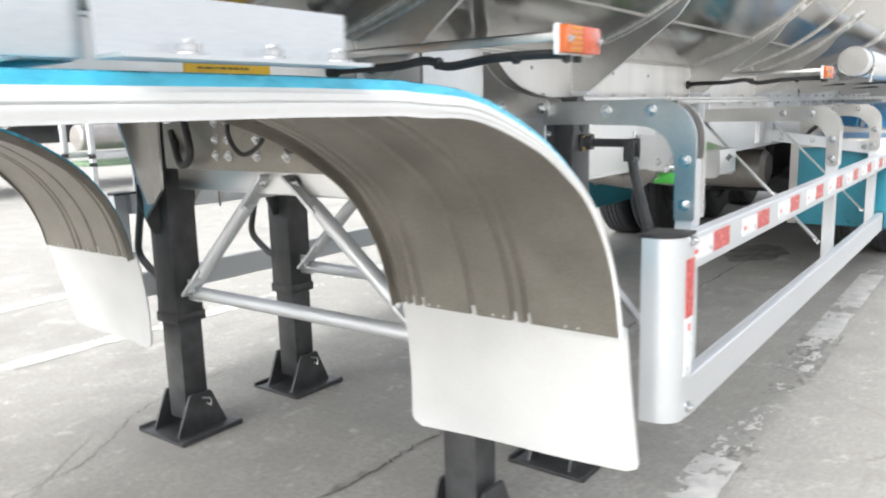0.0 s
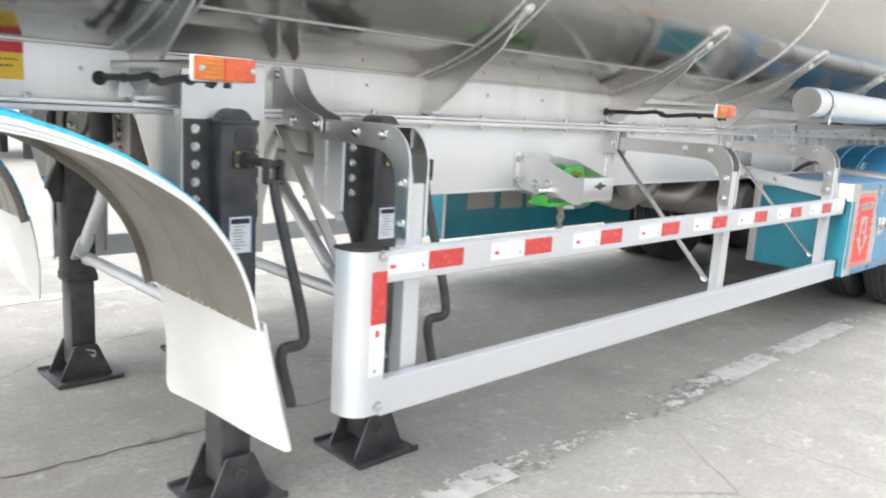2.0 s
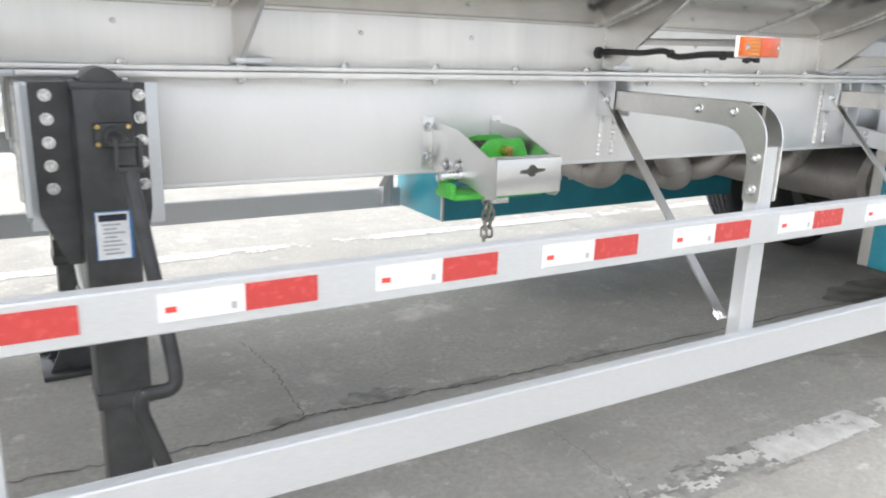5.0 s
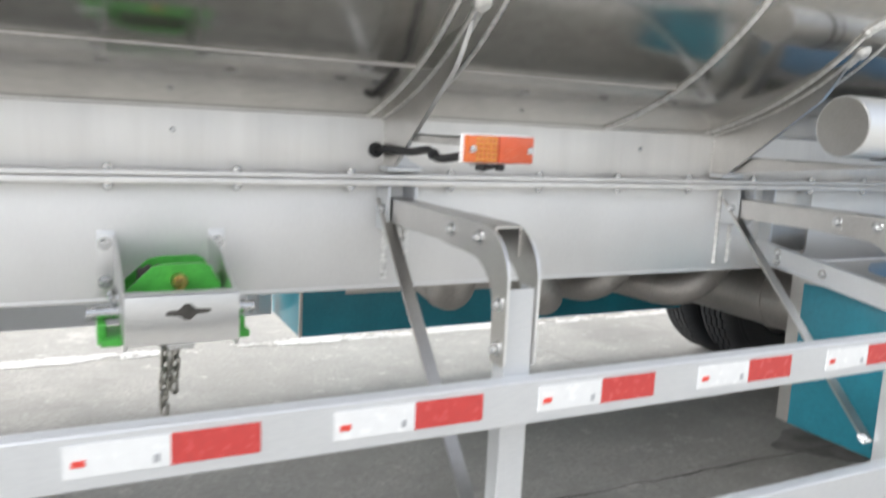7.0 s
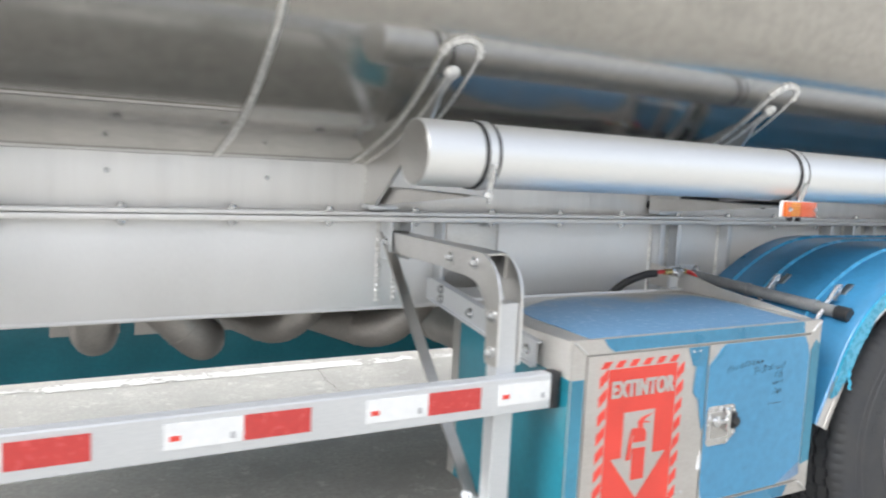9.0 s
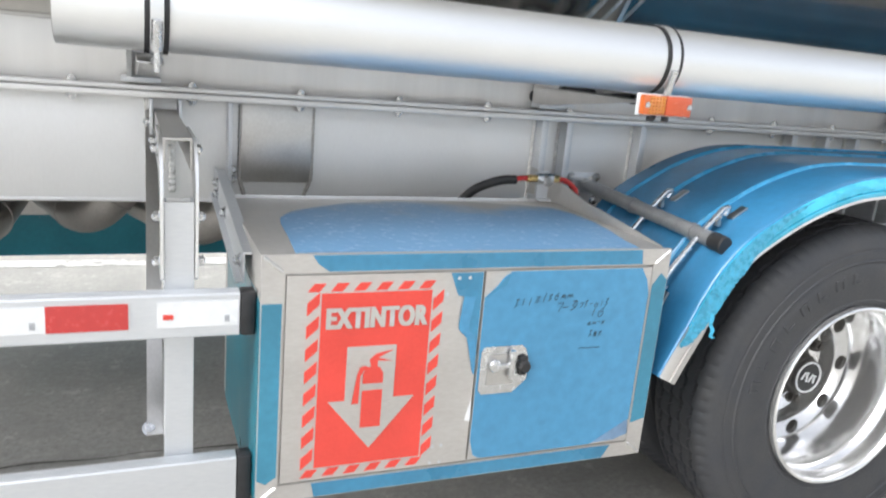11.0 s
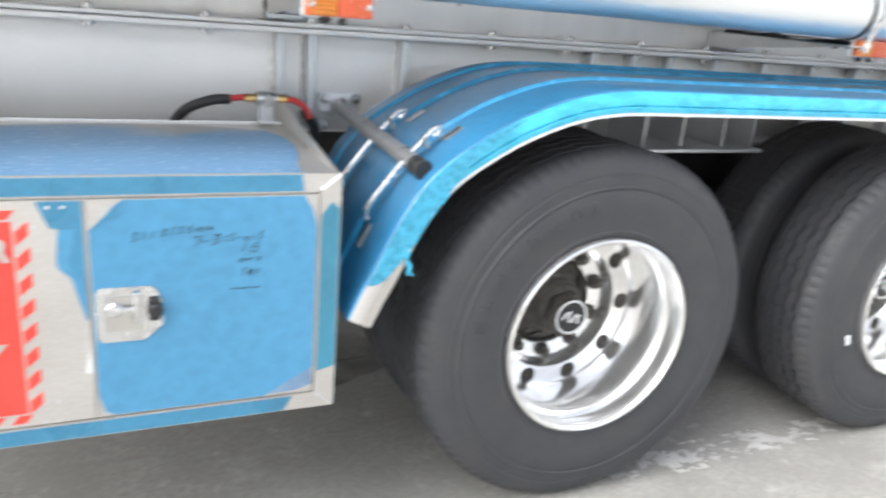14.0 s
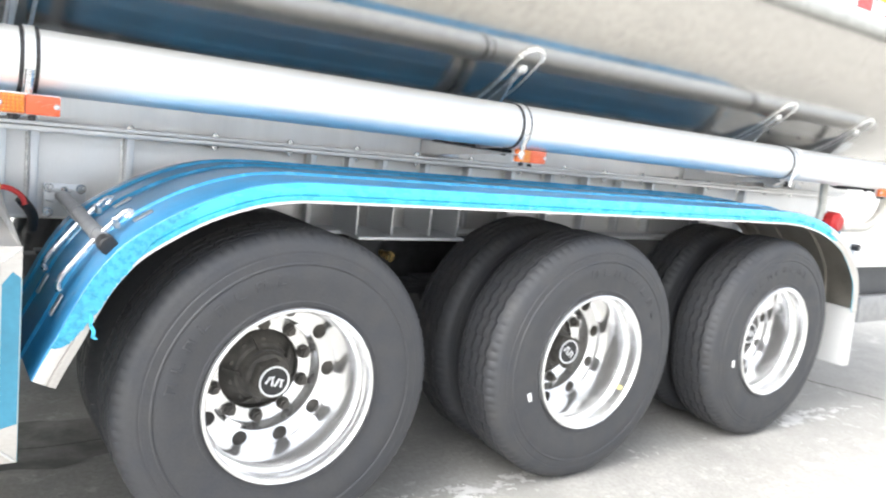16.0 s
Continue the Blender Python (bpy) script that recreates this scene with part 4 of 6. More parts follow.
    rnd = random.Random(int(x * 10))
    for k in range(8):
        a = x - 0.028 + 0.01 * rnd.random()
        box(bm, a, a + 0.02 + 0.03 * rnd.random(), y0 - 0.0046, y0 - 0.0032, 0.880 - 0.0095 * k, 0.8835 - 0.0095 * k)
    part("label_print", bm, GREY_INK, lab)


for x in (2.787, 3.358):
    for far in (False, True):
        leg(x, far)
    # beam and tubes between the two legs of a pair
    bm = bmesh.new()
    box(bm, x - 0.05, x + 0.05, 0.70, 2 * MID - 0.70, 0.945, 1.055, 0.008)
    beam = part("leg_beam", bm, ALU, trailer, "bright aluminium box beam between landing legs")
    bm = bmesh.new()
    cyl(bm, (x, 0.68, 0.555), (x, 2 * MID - 0.68, 0.555), 0.024, 16)
    for y in (0.66, 2 * MID - 0.66):
        box(bm, x - 0.004, x + 0.004, y - 0.05, y + 0.05, 0.52, 0.60, 0.004)
    part("cross_tube", bm, ANOD, trailer, "grey steel cross tube with flattened ends")
    for s in (-1, 1):
        top, low = Vector((x - 0.056, MID + s * 0.075, 0.985)), Vector((x - 0.03, MID + s * 0.545, 0.575))
        d = (low - top).normalized()
        bm = bmesh.new()
        sweep(bm, [top + d * 0.11, low - d * 0.10], 0.024, 14)
        for c, e in ((top, 1), (low, -1)):
            m = Matrix.Translation(c) @ d.to_track_quat("Z", "X").to_matrix().to_4x4()
            box(bm, -0.007, 0.007, -0.032, 0.032, -0.035 if e > 0 else -0.13, 0.13 if e > 0 else 0.035, 0.004, m)
        b = part("diagonal_tube", bm, ANOD, trailer, "grey steel diagonal tube with flattened bolted ends")
        place("bolt", BIG_BOLT, b, tuple(top + Vector((-0.007, 0, 0))), (0, 0, -90))
        place("bolt", BIG_BOLT, b, tuple(low + Vector((-0.007, 0, 0))), (0, 0, -90))
    for far in (False, True):
        # tapered plates that carry the leg
        bm = bmesh.new()
        if x < 3:
            box(bm, x - 0.142, x + (0.06 if far else 0.128), 0.585, 0.597, 0.965 if far else 0.78, 1.352, 0.003)
            carrier = part("leg_carrier", bm, PLATE, trailer, "broad upright aluminium plate that carries a landing leg", far)
            bm = bmesh.new()
            prism(bm, [(2.545, 1.196), (2.655, 1.196), (2.655, 0.90), (2.625, 0.90)], "y", 0.66, 0.672)
            part("tapered_plate", bm, PLATE, carrier, "tapered aluminium plate", far)
            bm = bmesh.new()
            prism(bm, [(2.935, 1.196), (3.03, 1.196), (2.955, 0.90), (2.935, 0.86)], "y", 0.66, 0.672)
            part("tapered_plate", bm, PLATE, carrier, "tapered aluminium plate", far)
            bm = bmesh.new()
            prism(bm, [(0.60, 1.196), (0.73, 1.196), (0.72, 0.95), (0.60, 0.84)], "x", 2.655, 2.665)
            part("tapered_plate", bm, PLATE, carrier, "", far)
        else:
            prism(bm, [(0.55, 1.19), (0.72, 1.19), (0.72, 0.93), (0.60, 0.88), (0.55, 0.90)], "x", x - 0.165, x - 0.155)
            box(bm, x - 0.158, x + 0.13, 0.585, 0.597, 0.86, 1.19, 0.003)
            carrier = part("leg_carrier", bm, ANOD, trailer, "upright aluminium plate that carries a landing leg", far)
            bm = bmesh.new()
            bead(bm, [(x - 0.168, 0.64, 1.18), (x - 0.168, 0.64, 0.92)], 0.006, 3)
            part("weld_bead", bm, WELD, carrier, "", far)
bm = bmesh.new()
box(bm, 2.60, 2.68, 0.85, 1.65, 1.03, 1.24, 0.006)
gear = part("gear_bracket", bm, UNDER, trailer, "dusty bracket with bolts and dark hoses between the legs")
for y in (0.92, 1.05, 1.18, 1.31, 1.37):
    for z in (1.075, 1.125, 1.175):
        place("bolt", BOLT, gear, (2.60, y, z), (0, 0, -90))
for y0, y1 in ((1.22, 1.10),):
    bm = bmesh.new()
    sweep(bm, smooth_path([(2.56, y0, 1.24), (2.53, y0, 1.15), (2.53, (y0 + y1) / 2, 1.085), (2.56, y1, 1.13), (2.58, y1, 1.24)], 8), 0.007, 8)
    part("air_hose", bm, PLASTIC, gear, "thin black air hose")
bm = bmesh.new()
cyl(bm, (2.555, 0.96, 1.20), (2.555, 0.96, 1.09), 0.035, 14, bev=0.008)
part("valve_body", bm, PLASTIC, gear, "black valve body")
bm = bmesh.new()
sweep(bm, smooth_path([(2.58, 1.5, 1.2), (2.56, 1.45, 1.08), (2.57, 1.52, 1.05), (2.6, 1.6, 1.15)], 8), 0.012, 8)
part("air_hose", bm, PLASTIC, trailer, "thin black air hose")

# ---- mudguards ----


def resampled(pts, k=5):
    return [(p.x, p.z) for p in smooth_path([(x, 0, z) for x, z in pts], k)]


def mudguard(name, label, prof, y0, y1, ribs, lip, mats, far, rib_h=0.008, rib_w=0.016, rib_idx=0, bare=None, roll=0.30, taper=None):
    """A pressed sheet: a cross-section with ribs and lips swept along a side profile. mats: top, underside, lip, rib."""
    sec = [(y0, -lip, 2), (y0 - 0.0, -lip * 0.88, 2), (y0 - 0.003, -lip * 0.80, 2), (y0 - 0.003, -lip * 0.66, 2), (y0 + 0.001, -lip * 0.63, 2), (y0 - 0.003, -lip * 0.58, 2), (y0 - 0.003, -lip * (roll + 0.12), 2), (y0, -lip * (roll + 0.06), 2), (y0 + 0.0005, -lip * roll, 2), (y0 + 0.0025, -0.002, 0), (y0 + 0.009, 0.0, 0)]
    for r in ribs:
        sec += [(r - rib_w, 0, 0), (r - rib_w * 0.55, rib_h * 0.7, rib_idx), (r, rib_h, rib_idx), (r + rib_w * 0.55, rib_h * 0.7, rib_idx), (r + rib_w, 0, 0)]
    sec += [(y1, 0, 0), (y1 + 0.003, -0.003, 1), (y1 + 0.003, -lip * 0.6, 1)]
    n = len(prof)
    nor = []
    for i in range(n):
        (xa, za), (xb, zb) = prof[max(0, i - 1)], prof[min(n - 1, i + 1)]
        d = math.hypot(xb - xa, zb - za)
        nor.append((-(zb - za) / d, (xb - xa) / d))
    bm = bmesh.new()
    last = len(sec) - 1

    def layer(drop):
        rows = []
        for (x, z), (nx, nz) in zip(prof, nor):
            row = []
            thin = 1.0 if not taper else 1 - 0.78 * min(1, max(0, (x - taper[0]) / (taper[1] - taper[0])))
            for j, (y, o, _) in enumerate(sec):
                o = o * thin if j < 9 else o
                side = drop if j < 9 else (drop * 0.5 if j < 11 else (-drop if j >= last - 1 else 0))
                down = 0 if j < 8 or j == last else drop
                row.append(bm.verts.new((x + nx * (o - down), y + side, z + nz * (o - down))))
            rows.append(row)
        return rows
    top, low = layer(0.0), layer(0.0035)

    def skin(x, j):
        """The film ends before the bare ends of a wrapped guard, and its lowest rim is white."""
        if bare and j < 8 and not bare[0] + 0.009 * (8 - j) < x < bare[1] + 0.05 * math.sin(7 * j):
            return 5
        if bare and j == 0:
            return 4
        return max(sec[j][2], sec[j + 1][2]) if j < 8 else sec[j + 1][2]
    for i in range(n - 1):
        for j in range(len(sec) - 1):
            bm.faces.new((top[i][j], top[i][j + 1], top[i + 1][j + 1], top[i + 1][j])).material_index = skin(prof[i][0], j)
            bm.faces.new((low[i][j], low[i + 1][j], low[i + 1][j + 1], low[i][j + 1])).material_index = 1
    for i in (0, n - 1):
        for j in range(len(sec) - 1):
            bm.faces.new((top[i][j], top[i][j + 1], low[i][j + 1], low[i][j])).material_index = 1
    for j in (0, len(sec) - 1):
        for i in range(n - 1):
            bm.faces.new((top[i][j], top[i + 1][j], low[i + 1][j], low[i][j])).material_index = 2 if j == 0 else 1
    return part(name, bm, mats, trailer, label, far, angle=40)


def flap(x, z0, z1, lean, y0, y1, far, parent):
    """A rubber sheet with rounded lower corners, slightly bowed."""
    b = bmesh.new()
    nz, ny = 28, 12
    front, back = [], []
    for i in range(nz + 1):
        t = i / nz
        rf, rb = [], []
        for j in range(ny + 1):
            u = j / ny
            w = 1.0
            drop = (1 - t) * (z0 - z1)
            if drop < 0.03:
                w = 1 - 2 * 0.03 * (1 - math.sqrt(max(0, 1 - (1 - drop / 0.03) ** 2))) / (y1 - y0)
            y = (y0 + y1) / 2 + (u - 0.5) * (y1 - y0) * w
            xx = x + lean * t * (1 - 0.6 * u) + 0.018 * math.sin(math.pi * t) * (u - 0.4) + 0.004 * math.sin(7 * u + 3 * t)
            zz = z0 - (z0 - z1) * t
            rf.append(b.verts.new((xx, y, zz)))
            rb.append(b.verts.new((xx + 0.006, y, zz)))
        front.append(rf)
        back.append(rb)
    for g, flip in ((front, False), (back, True)):
        for i in range(nz):
            for j in range(ny):
                q = (g[i][j], g[i][j + 1], g[i + 1][j + 1], g[i + 1][j])
                b.faces.new(q[::-1] if flip else q)
    for i in range(nz):
        for j in (0, ny):
            b.faces.new((front[i][j], front[i + 1][j], back[i + 1][j], back[i][j]))
    for j in range(ny):
        for i in (0, nz):
            b.faces.new((front[i][j], front[i][j + 1], back[i][j + 1], back[i][j]))
    return part("mud_flap", b, FLAP, parent, "plain white rubber mud flap", far)


FRONT = [(0.6, 1.232), *((0.7 + 0.2 * k, 1.231) for k in range(6)), *resampled([(1.88, 1.229), (2.05, 1.213), (2.219, 1.155), (2.33, 1.095), (2.43, 1.02), (2.51, 0.915), (2.555, 0.81), (2.578, 0.714)])]
for far in (False, True):
    f = mudguard("front_mudguard", "long aluminium mudguard with cyan film edge and grey ribbed underside", FRONT, 0.02, 0.635, (0.25, 0.285, 0.40, 0.555, 0.588, 0.613), 0.045, (CYAN, UNDER, WHITE, UNDER), far, 0.013, 0.010, taper=(1.95, 2.56))
    flap(2.580, 0.735, 0.374, 0.085, 0.014, 0.632, far, f)
    for y in (0.12, 0.15, 0.31, 0.34, 0.50, 0.53):
        bm = bmesh.new()
        cyl(bm, (2.571, y, 0.722), (2.568, y, 0.722), 0.0035, 8)
        part("rivet", bm, PLATE, f, "", far)
REAR = [*resampled([(7.400, 0.632), (7.423, 0.681), (7.457, 0.747), (7.504, 0.844), (7.553, 0.920), (7.622, 0.991), (7.746, 1.067), (7.852, 1.113), (7.96, 1.144), (8.06, 1.157), (8.14, 1.160)]), *((8.3 + 0.4 * k, 1.160) for k in range(6)),
        *resampled([(10.62, 1.158), (10.75, 1.150), (10.90, 1.128), (11.02, 1.098), (11.14, 1.055), (11.23, 1.01), (11.312, 0.945), (11.375, 0.885), (11.425, 0.824), (11.46, 0.74), (11.48, 0.64)])]
for far in (False, True):
    # lip and ribs get brighter film colours for the light and glints they catch
    f = mudguard("rear_mudguard", "long mudguard over three wheels wrapped in wrinkled blue film", REAR, -0.03, 0.60, (0.155, 0.375, 0.52), 0.062, (FILM_DEEP, UNDER, CYAN, FILM_RIB_GLINT, WHITE, PANEL), far, 0.008, 0.009, 3, (7.452, 11.06), 0.07)
    flap(11.485, 0.66, 0.30, 0.04, -0.02, 0.59, far, f)
    if far:
        continue
    # crinkled band of film along the edge, ragged below
    bm = bmesh.new()
    line = resampled([(7.440, 0.716), (7.457, 0.747), (7.504, 0.844), (7.553, 0.920), (7.622, 0.988), (7.70, 1.040), (7.80, 1.088)], 30)
    rnd, rows = random.Random(8), []
    count = len(line)
    for i, (x, z) in enumerate(line):
        (xa, za), (xb, zb) = line[max(0, i - 1)], line[min(count - 1, i + 1)]
        d = math.hypot(xb - xa, zb - za)
        nx, nz = (zb - za) / d, -(xb - xa) / d
        t = i / count
        wild = max(0.0, 1 - 1.15 * t)
        w = (0.010 + 0.048 * min(1, t * 3.2)) * min(1, (1 - t) * 2.2) * (0.97 + 0.07 * noise.noise(Vector((i * 0.4, 1, 5)))) + 0.002 * rnd.random()
        row = []
        for k in range(6):
            u = k / 5
            j = 0.006 * wild * noise.noise(Vector((i * 0.9, k * 1.3, 2))) + 0.003 * wild * rnd.random()
            row.append(bm.verts.new((x + nx * w * u, -0.0365 - abs(j) - 0.0015, z + nz * w * u)))
        rows.append(row)
    for a, b in zip(rows, rows[1:]):
        for i in range(5):
            bm.faces.new((a[i], a[i + 1], b[i + 1], b[i]))
    part("loose_film", bm, CRINKLE, f, "crinkled light blue film with a ragged edge", angle=180)
    bm = bmesh.new()
    strand = [(7.520, -0.036, 0.800), (7.526, -0.040, 0.785), (7.524, -0.038, 0.768), (7.532, -0.041, 0.752), (7.531, -0.038, 0.736), (7.540, -0.040, 0.730)]
    a, b = [bm.verts.new(p) for p in strand], [bm.verts.new((x + 0.009, y - 0.004, z + 0.002)) for x, y, z in strand]
    for i in range(len(strand) - 1):
        bm.faces.new((a[i], a[i + 1], b[i + 1], b[i]))
    part("film_strand", bm, CRINKLE, f, "torn strand of film hanging down")
    # bright clamp rods on the curve
    for y in (0.09, 0.33):
        bm = bmesh.new()
        rod = [(7.640, y, 1.012), (7.655, y, 1.033), (7.636, y, 1.030), (7.560, y, 0.948), (7.494, y, 0.864), (7.478, y, 0.836), (7.484, y, 0.818)]
        sweep(bm, fillet([(x - 0.010, yy, z + 0.009) for x, yy, z in rod], 0.02), 0.0085, 10)
        c = part("clamp_rod", bm, ZINC, f, "bright bent clamp rod")
        bm = bmesh.new()
        m = Matrix.Translation((7.672, y - 0.002, 1.029)) @ Euler((0, radians(-33), 0)).to_matrix().to_4x4()
        box(bm, -0.028, 0.028, -0.012, 0.012, -0.003, 0.003, 0.002, m)
        part("clamp_tab", bm, PLATE, c)
        bm = bmesh.new()
        m2 = Matrix.Translation((7.468, y, 0.790)) @ Euler((0, radians(-64), 0)).to_matrix().to_4x4()
        box(bm, -0.03, 0.03, -0.013, 0.013, -0.003, 0.003, 0.002, m2)
        part("clamp_tab", bm, PLATE, c, "")
        bm = bmesh.new()
        box(bm, 7.600, 7.614, y - 0.014, y, 0.994, 1.010, 0.003)
        cyl(bm, (7.60, y - 0.014, 1.006), (7.592, y - 0.030, 1.024), 0.0045, 8)
        part("wing_nut", bm, PLATE, c, "")
    # stay tube from the chassis
    bm = bmesh.new()
    root, end = Vector((7.560, 0.665, 0.998)), Vector((7.571, 0.05, 0.964))
    cyl(bm, root, end, 0.0205, 20)
    for t in (0.42, 0.86):
        p = root.lerp(end, t)
        cyl(bm, p, p + (end - root) * 0.026, 0.0235, 20)
    stay = part("stay_tube", bm, ROD, trailer, "grey stay tube with a black end plug")
    bm = bmesh.new()
    cyl(bm, (7.571, 0.052, 0.964), (7.572, 0.003, 0.961), 0.0235, 20, bev=0.003)
    part("end_plug", bm, PLASTIC, stay, "black plastic plug")
    bm = bmesh.new()
    box(bm, 7.512, 7.640, 0.708, 0.719, 0.922, 1.030, 0.004)
    base = part("stay_plate", bm, ANOD, stay, "square aluminium base plate")
    for x, z in ((7.527, 0.937), (7.625, 0.937), (7.527, 1.015), (7.625, 1.015)):
        place("bolt", BOLT, base, (x, 0.708, z))
    bm = bmesh.new()
    prism(bm, [(7.522, 0.708), (7.600, 0.708), (7.588, 0.655), (7.572, 0.628), (7.556, 0.628), (7.535, 0.655)], "z", 1.008, 1.014)
    prism(bm, [(7.522, 0.708), (7.600, 0.708), (7.582, 0.655), (7.540, 0.655)], "z", 0.972, 0.978)
    prism(bm, [(7.545, 0.975), (7.582, 0.975), (7.578, 1.012), (7.552, 1.012)], "y", 0.690, 0.708)
    part("stay_bracket", bm, ANOD, base, "folded triangular bracket")
    place("bolt", BOLT, base, (7.564, 0.645, 1.014), (-90, 0, 0))

# Z-shaped stiffener above the front mudguard
bm = bmesh.new()
prism(bm, [(-0.012, 1.240), (0.034, 1.240), (0.034, 1.296), (0.085, 1.296), (0.085, 1.300), (0.030, 1.300), (0.030, 1.244), (-0.012, 1.244)], "x", 1.482, 1.790)
bm.faces.ensure_lookup_table()
for f in bm.faces[:2]:
    f.material_index = 1
zed = part("support_channel", bm, (ANOD, EDGE), trailer, "folded aluminium channel on the mudguard")
for x in (1.56, 1.66, 1.755):
    place("bolt", BOLT, zed, (x, 0.008, 1.244), (-90, 0, 0))
bm = bmesh.new()
box(bm, 0.65, 1.480, 0.045, 0.051, 1.241, 1.310, 0.002)
box(bm, 0.65, 1.480, 0.045, 0.14, 1.306, 1.310, 0.001)
part("front_apron", bm, ANOD, trailer, "pale aluminium apron plate")
for x in (1.45,):
    bm = bmesh.new()
    box(bm, x, x + 0.05, 0.10, 0.72, 1.242, 1.262, 0.003)
    part("guard_bearer", bm, ALU, trailer, "aluminium bearer under the frame")

# added boxes that hide the bright yard behind the wheels
for far in (False, True):
    bm = bmesh.new()
    box(bm, 7.7, 11.3, 0.96, 1.03, 0.62, 0.90, 0.01)
    part("suspension_beam", bm, BLACK, trailer, "black filler box added to darken the gaps between the wheels", far)

# ---- wheels and axles ----
W = 0.275
RT = 0.512


def tyre_mesh():
    bm = bmesh.new()
    prof = [(0.045, 0.274), (0.018, 0.281), (0.009, 0.290), (0.0055, 0.300), (0.007, 0.303), (0.004, 0.33), (0.0005, 0.365), (0.000, 0.40), (0.0035, 0.412), (0.0005, 0.4155), (0.0006, 0.4185), (0.0045, 0.422),
            (0.0060, 0.445), (0.0090, 0.448), (0.0078, 0.455), (0.009, 0.459), (0.0125, 0.471), (0.0135, 0.475), (0.019, 0.486), (0.027, 0.496), (0.038, 0.5045), (0.051, 0.510), (0.062, RT)]
    last = len(prof) - 1
    shoulder = {last - 3, last - 2, last - 1}
    zig, rib_edge = set(), set()
    for c in (0.075, 0.1175, 0.16, 0.2025):
        k = len(prof)
        prof += [(c - 0.0065, RT), (c - 0.005, RT - 0.013), (c + 0.005, RT - 0.013), (c + 0.0065, RT)]
        zig |= {k, k + 1, k + 2, k + 3}
        rib_edge |= {k, k + 3}
    k = len(prof)
    prof += [(W - y, r) for y, r in prof[last::-1]]
    shoulder |= {k + 1, k + 2, k + 3}

    def wob(k, i):
        dy = 0.0036 * (1 if (i // 4) % 2 else -1) if k in zig else 0
        if k in rib_edge and i % 8 == 0:
            return dy, -0.0035
        if k in shoulder and i % 4 == 0:
            return (0.0036 if k < 25 else -0.0036), -0.0028
        return dy, 0
    lathe(bm, prof, 360, wob)
    return finish("tyre", bm, RUBBER, 30)


def disc_with_holes(bm, y, thick, r_in, r_out, holes, r_mid):
    edges = []
    def loop(cx, cz, r, n):
        vs = [bm.verts.new((cx + r * math.cos(2 * math.pi * i / n), y, cz + r * math.sin(2 * math.pi * i / n))) for i in range(n)]
        edges.extend(bm.edges.new((vs[i], vs[(i + 1) % n])) for i in range(n))
    loop(0, 0, r_out, 60)
    loop(0, 0, r_in, 48)
    for k in range(10):
        a = 2 * math.pi * (k + 0.5) / 10
        loop(r_mid * math.cos(a), r_mid * math.sin(a), holes, 18)
    got = bmesh.ops.triangle_fill(bm, use_beauty=True, use_dissolve=False, edges=edges)
    faces = [g for g in got["geom"] if isinstance(g, bmesh.types.BMFace)]
    ext = bmesh.ops.extrude_face_region(bm, geom=faces)
    bmesh.ops.translate(bm, verts=[g for g in ext["geom"] if isinstance(g, bmesh.types.BMVert)], vec=(0, thick, 0))


def rim_mesh():
    bm = bmesh.new()
    lathe(bm, [(0.030, 0.279), (0.006, 0.2825), (-0.003, 0.2805), (-0.006, 0.276), (-0.004, 0.271), (0.003, 0.2665), (0.016, 0.2645), (0.026, 0.2650), (0.046, 0.2680), (0.052, 0.2670), (0.060, 0.2590), (0.075, 0.2520), (0.11, 0.2500), (0.16, 0.2505), (0.19, 0.2530), (0.207, 0.2545), (0.216, 0.2535), (0.2215, 0.2510), (0.2232, 0.2545), (0.300, 0.2560), (0.31, 0.280)], 96)
    disc_with_holes(bm, 0.223, 0.014, 0.1975, 0.2555, 0.0255, 0.2270)
    lathe(bm, [(0.223, 0.1977), (0.2240, 0.1955), (0.2300, 0.1930), (0.2640, 0.1885), (0.2715, 0.1845), (0.2735, 0.1800), (0.2735, 0.1395), (0.2760, 0.1370), (0.2900, 0.1365)], 80)
    return finish("rim", bm, CHROME, 30)


def hub_mesh():
    bm = bmesh.new()
    lathe(bm, [(0.37, 0.001), (0.37, 0.20), (0.310, 0.20), (0.300, 0.134), (0.285, 0.128), (0.268, 0.106), (0.248, 0.096), (0.244, 0.086), (0.222, 0.083), (0.216, 0.078), (0.200, 0.074), (0.196, 0.066), (0.194, 0.056), (0.147, 0.056), (0.147, 0.001)], 40)
    cyl(bm, (0, 0.200, 0), (0, 0.156, 0), 0.066, 6, bev=0.004)
    # added dark ring that makes the hand holes look like shaded depths
    lathe(bm, [(0.242, 0.1990), (0.242, 0.2540), (0.246, 0.2540), (0.246, 0.1990)], 48)
    for k in range(10):
        a = 2 * math.pi * k / 10
        c = Vector((0.105 * math.cos(a), 0, 0.105 * math.sin(a)))
        cyl(bm, c + Vector((0, 0.285, 0)), c + Vector((0, 0.262, 0)), 0.009, 6)
    for k in range(5):
        m = Euler((0, 2 * math.pi * (k + 0.3) / 5, 0)).to_matrix().to_4x4()
        got = len(bm.verts)
        prism(bm, [(0.078, 0.222), (0.086, 0.220), (0.124, 0.274), (0.124, 0.294), (0.078, 0.294)], "z", -0.006, 0.006)
        bm.verts.ensure_lookup_table()
        bmesh.ops.transform(bm, matrix=m, verts=bm.verts[got:])
    return finish("hub", bm, HUB)


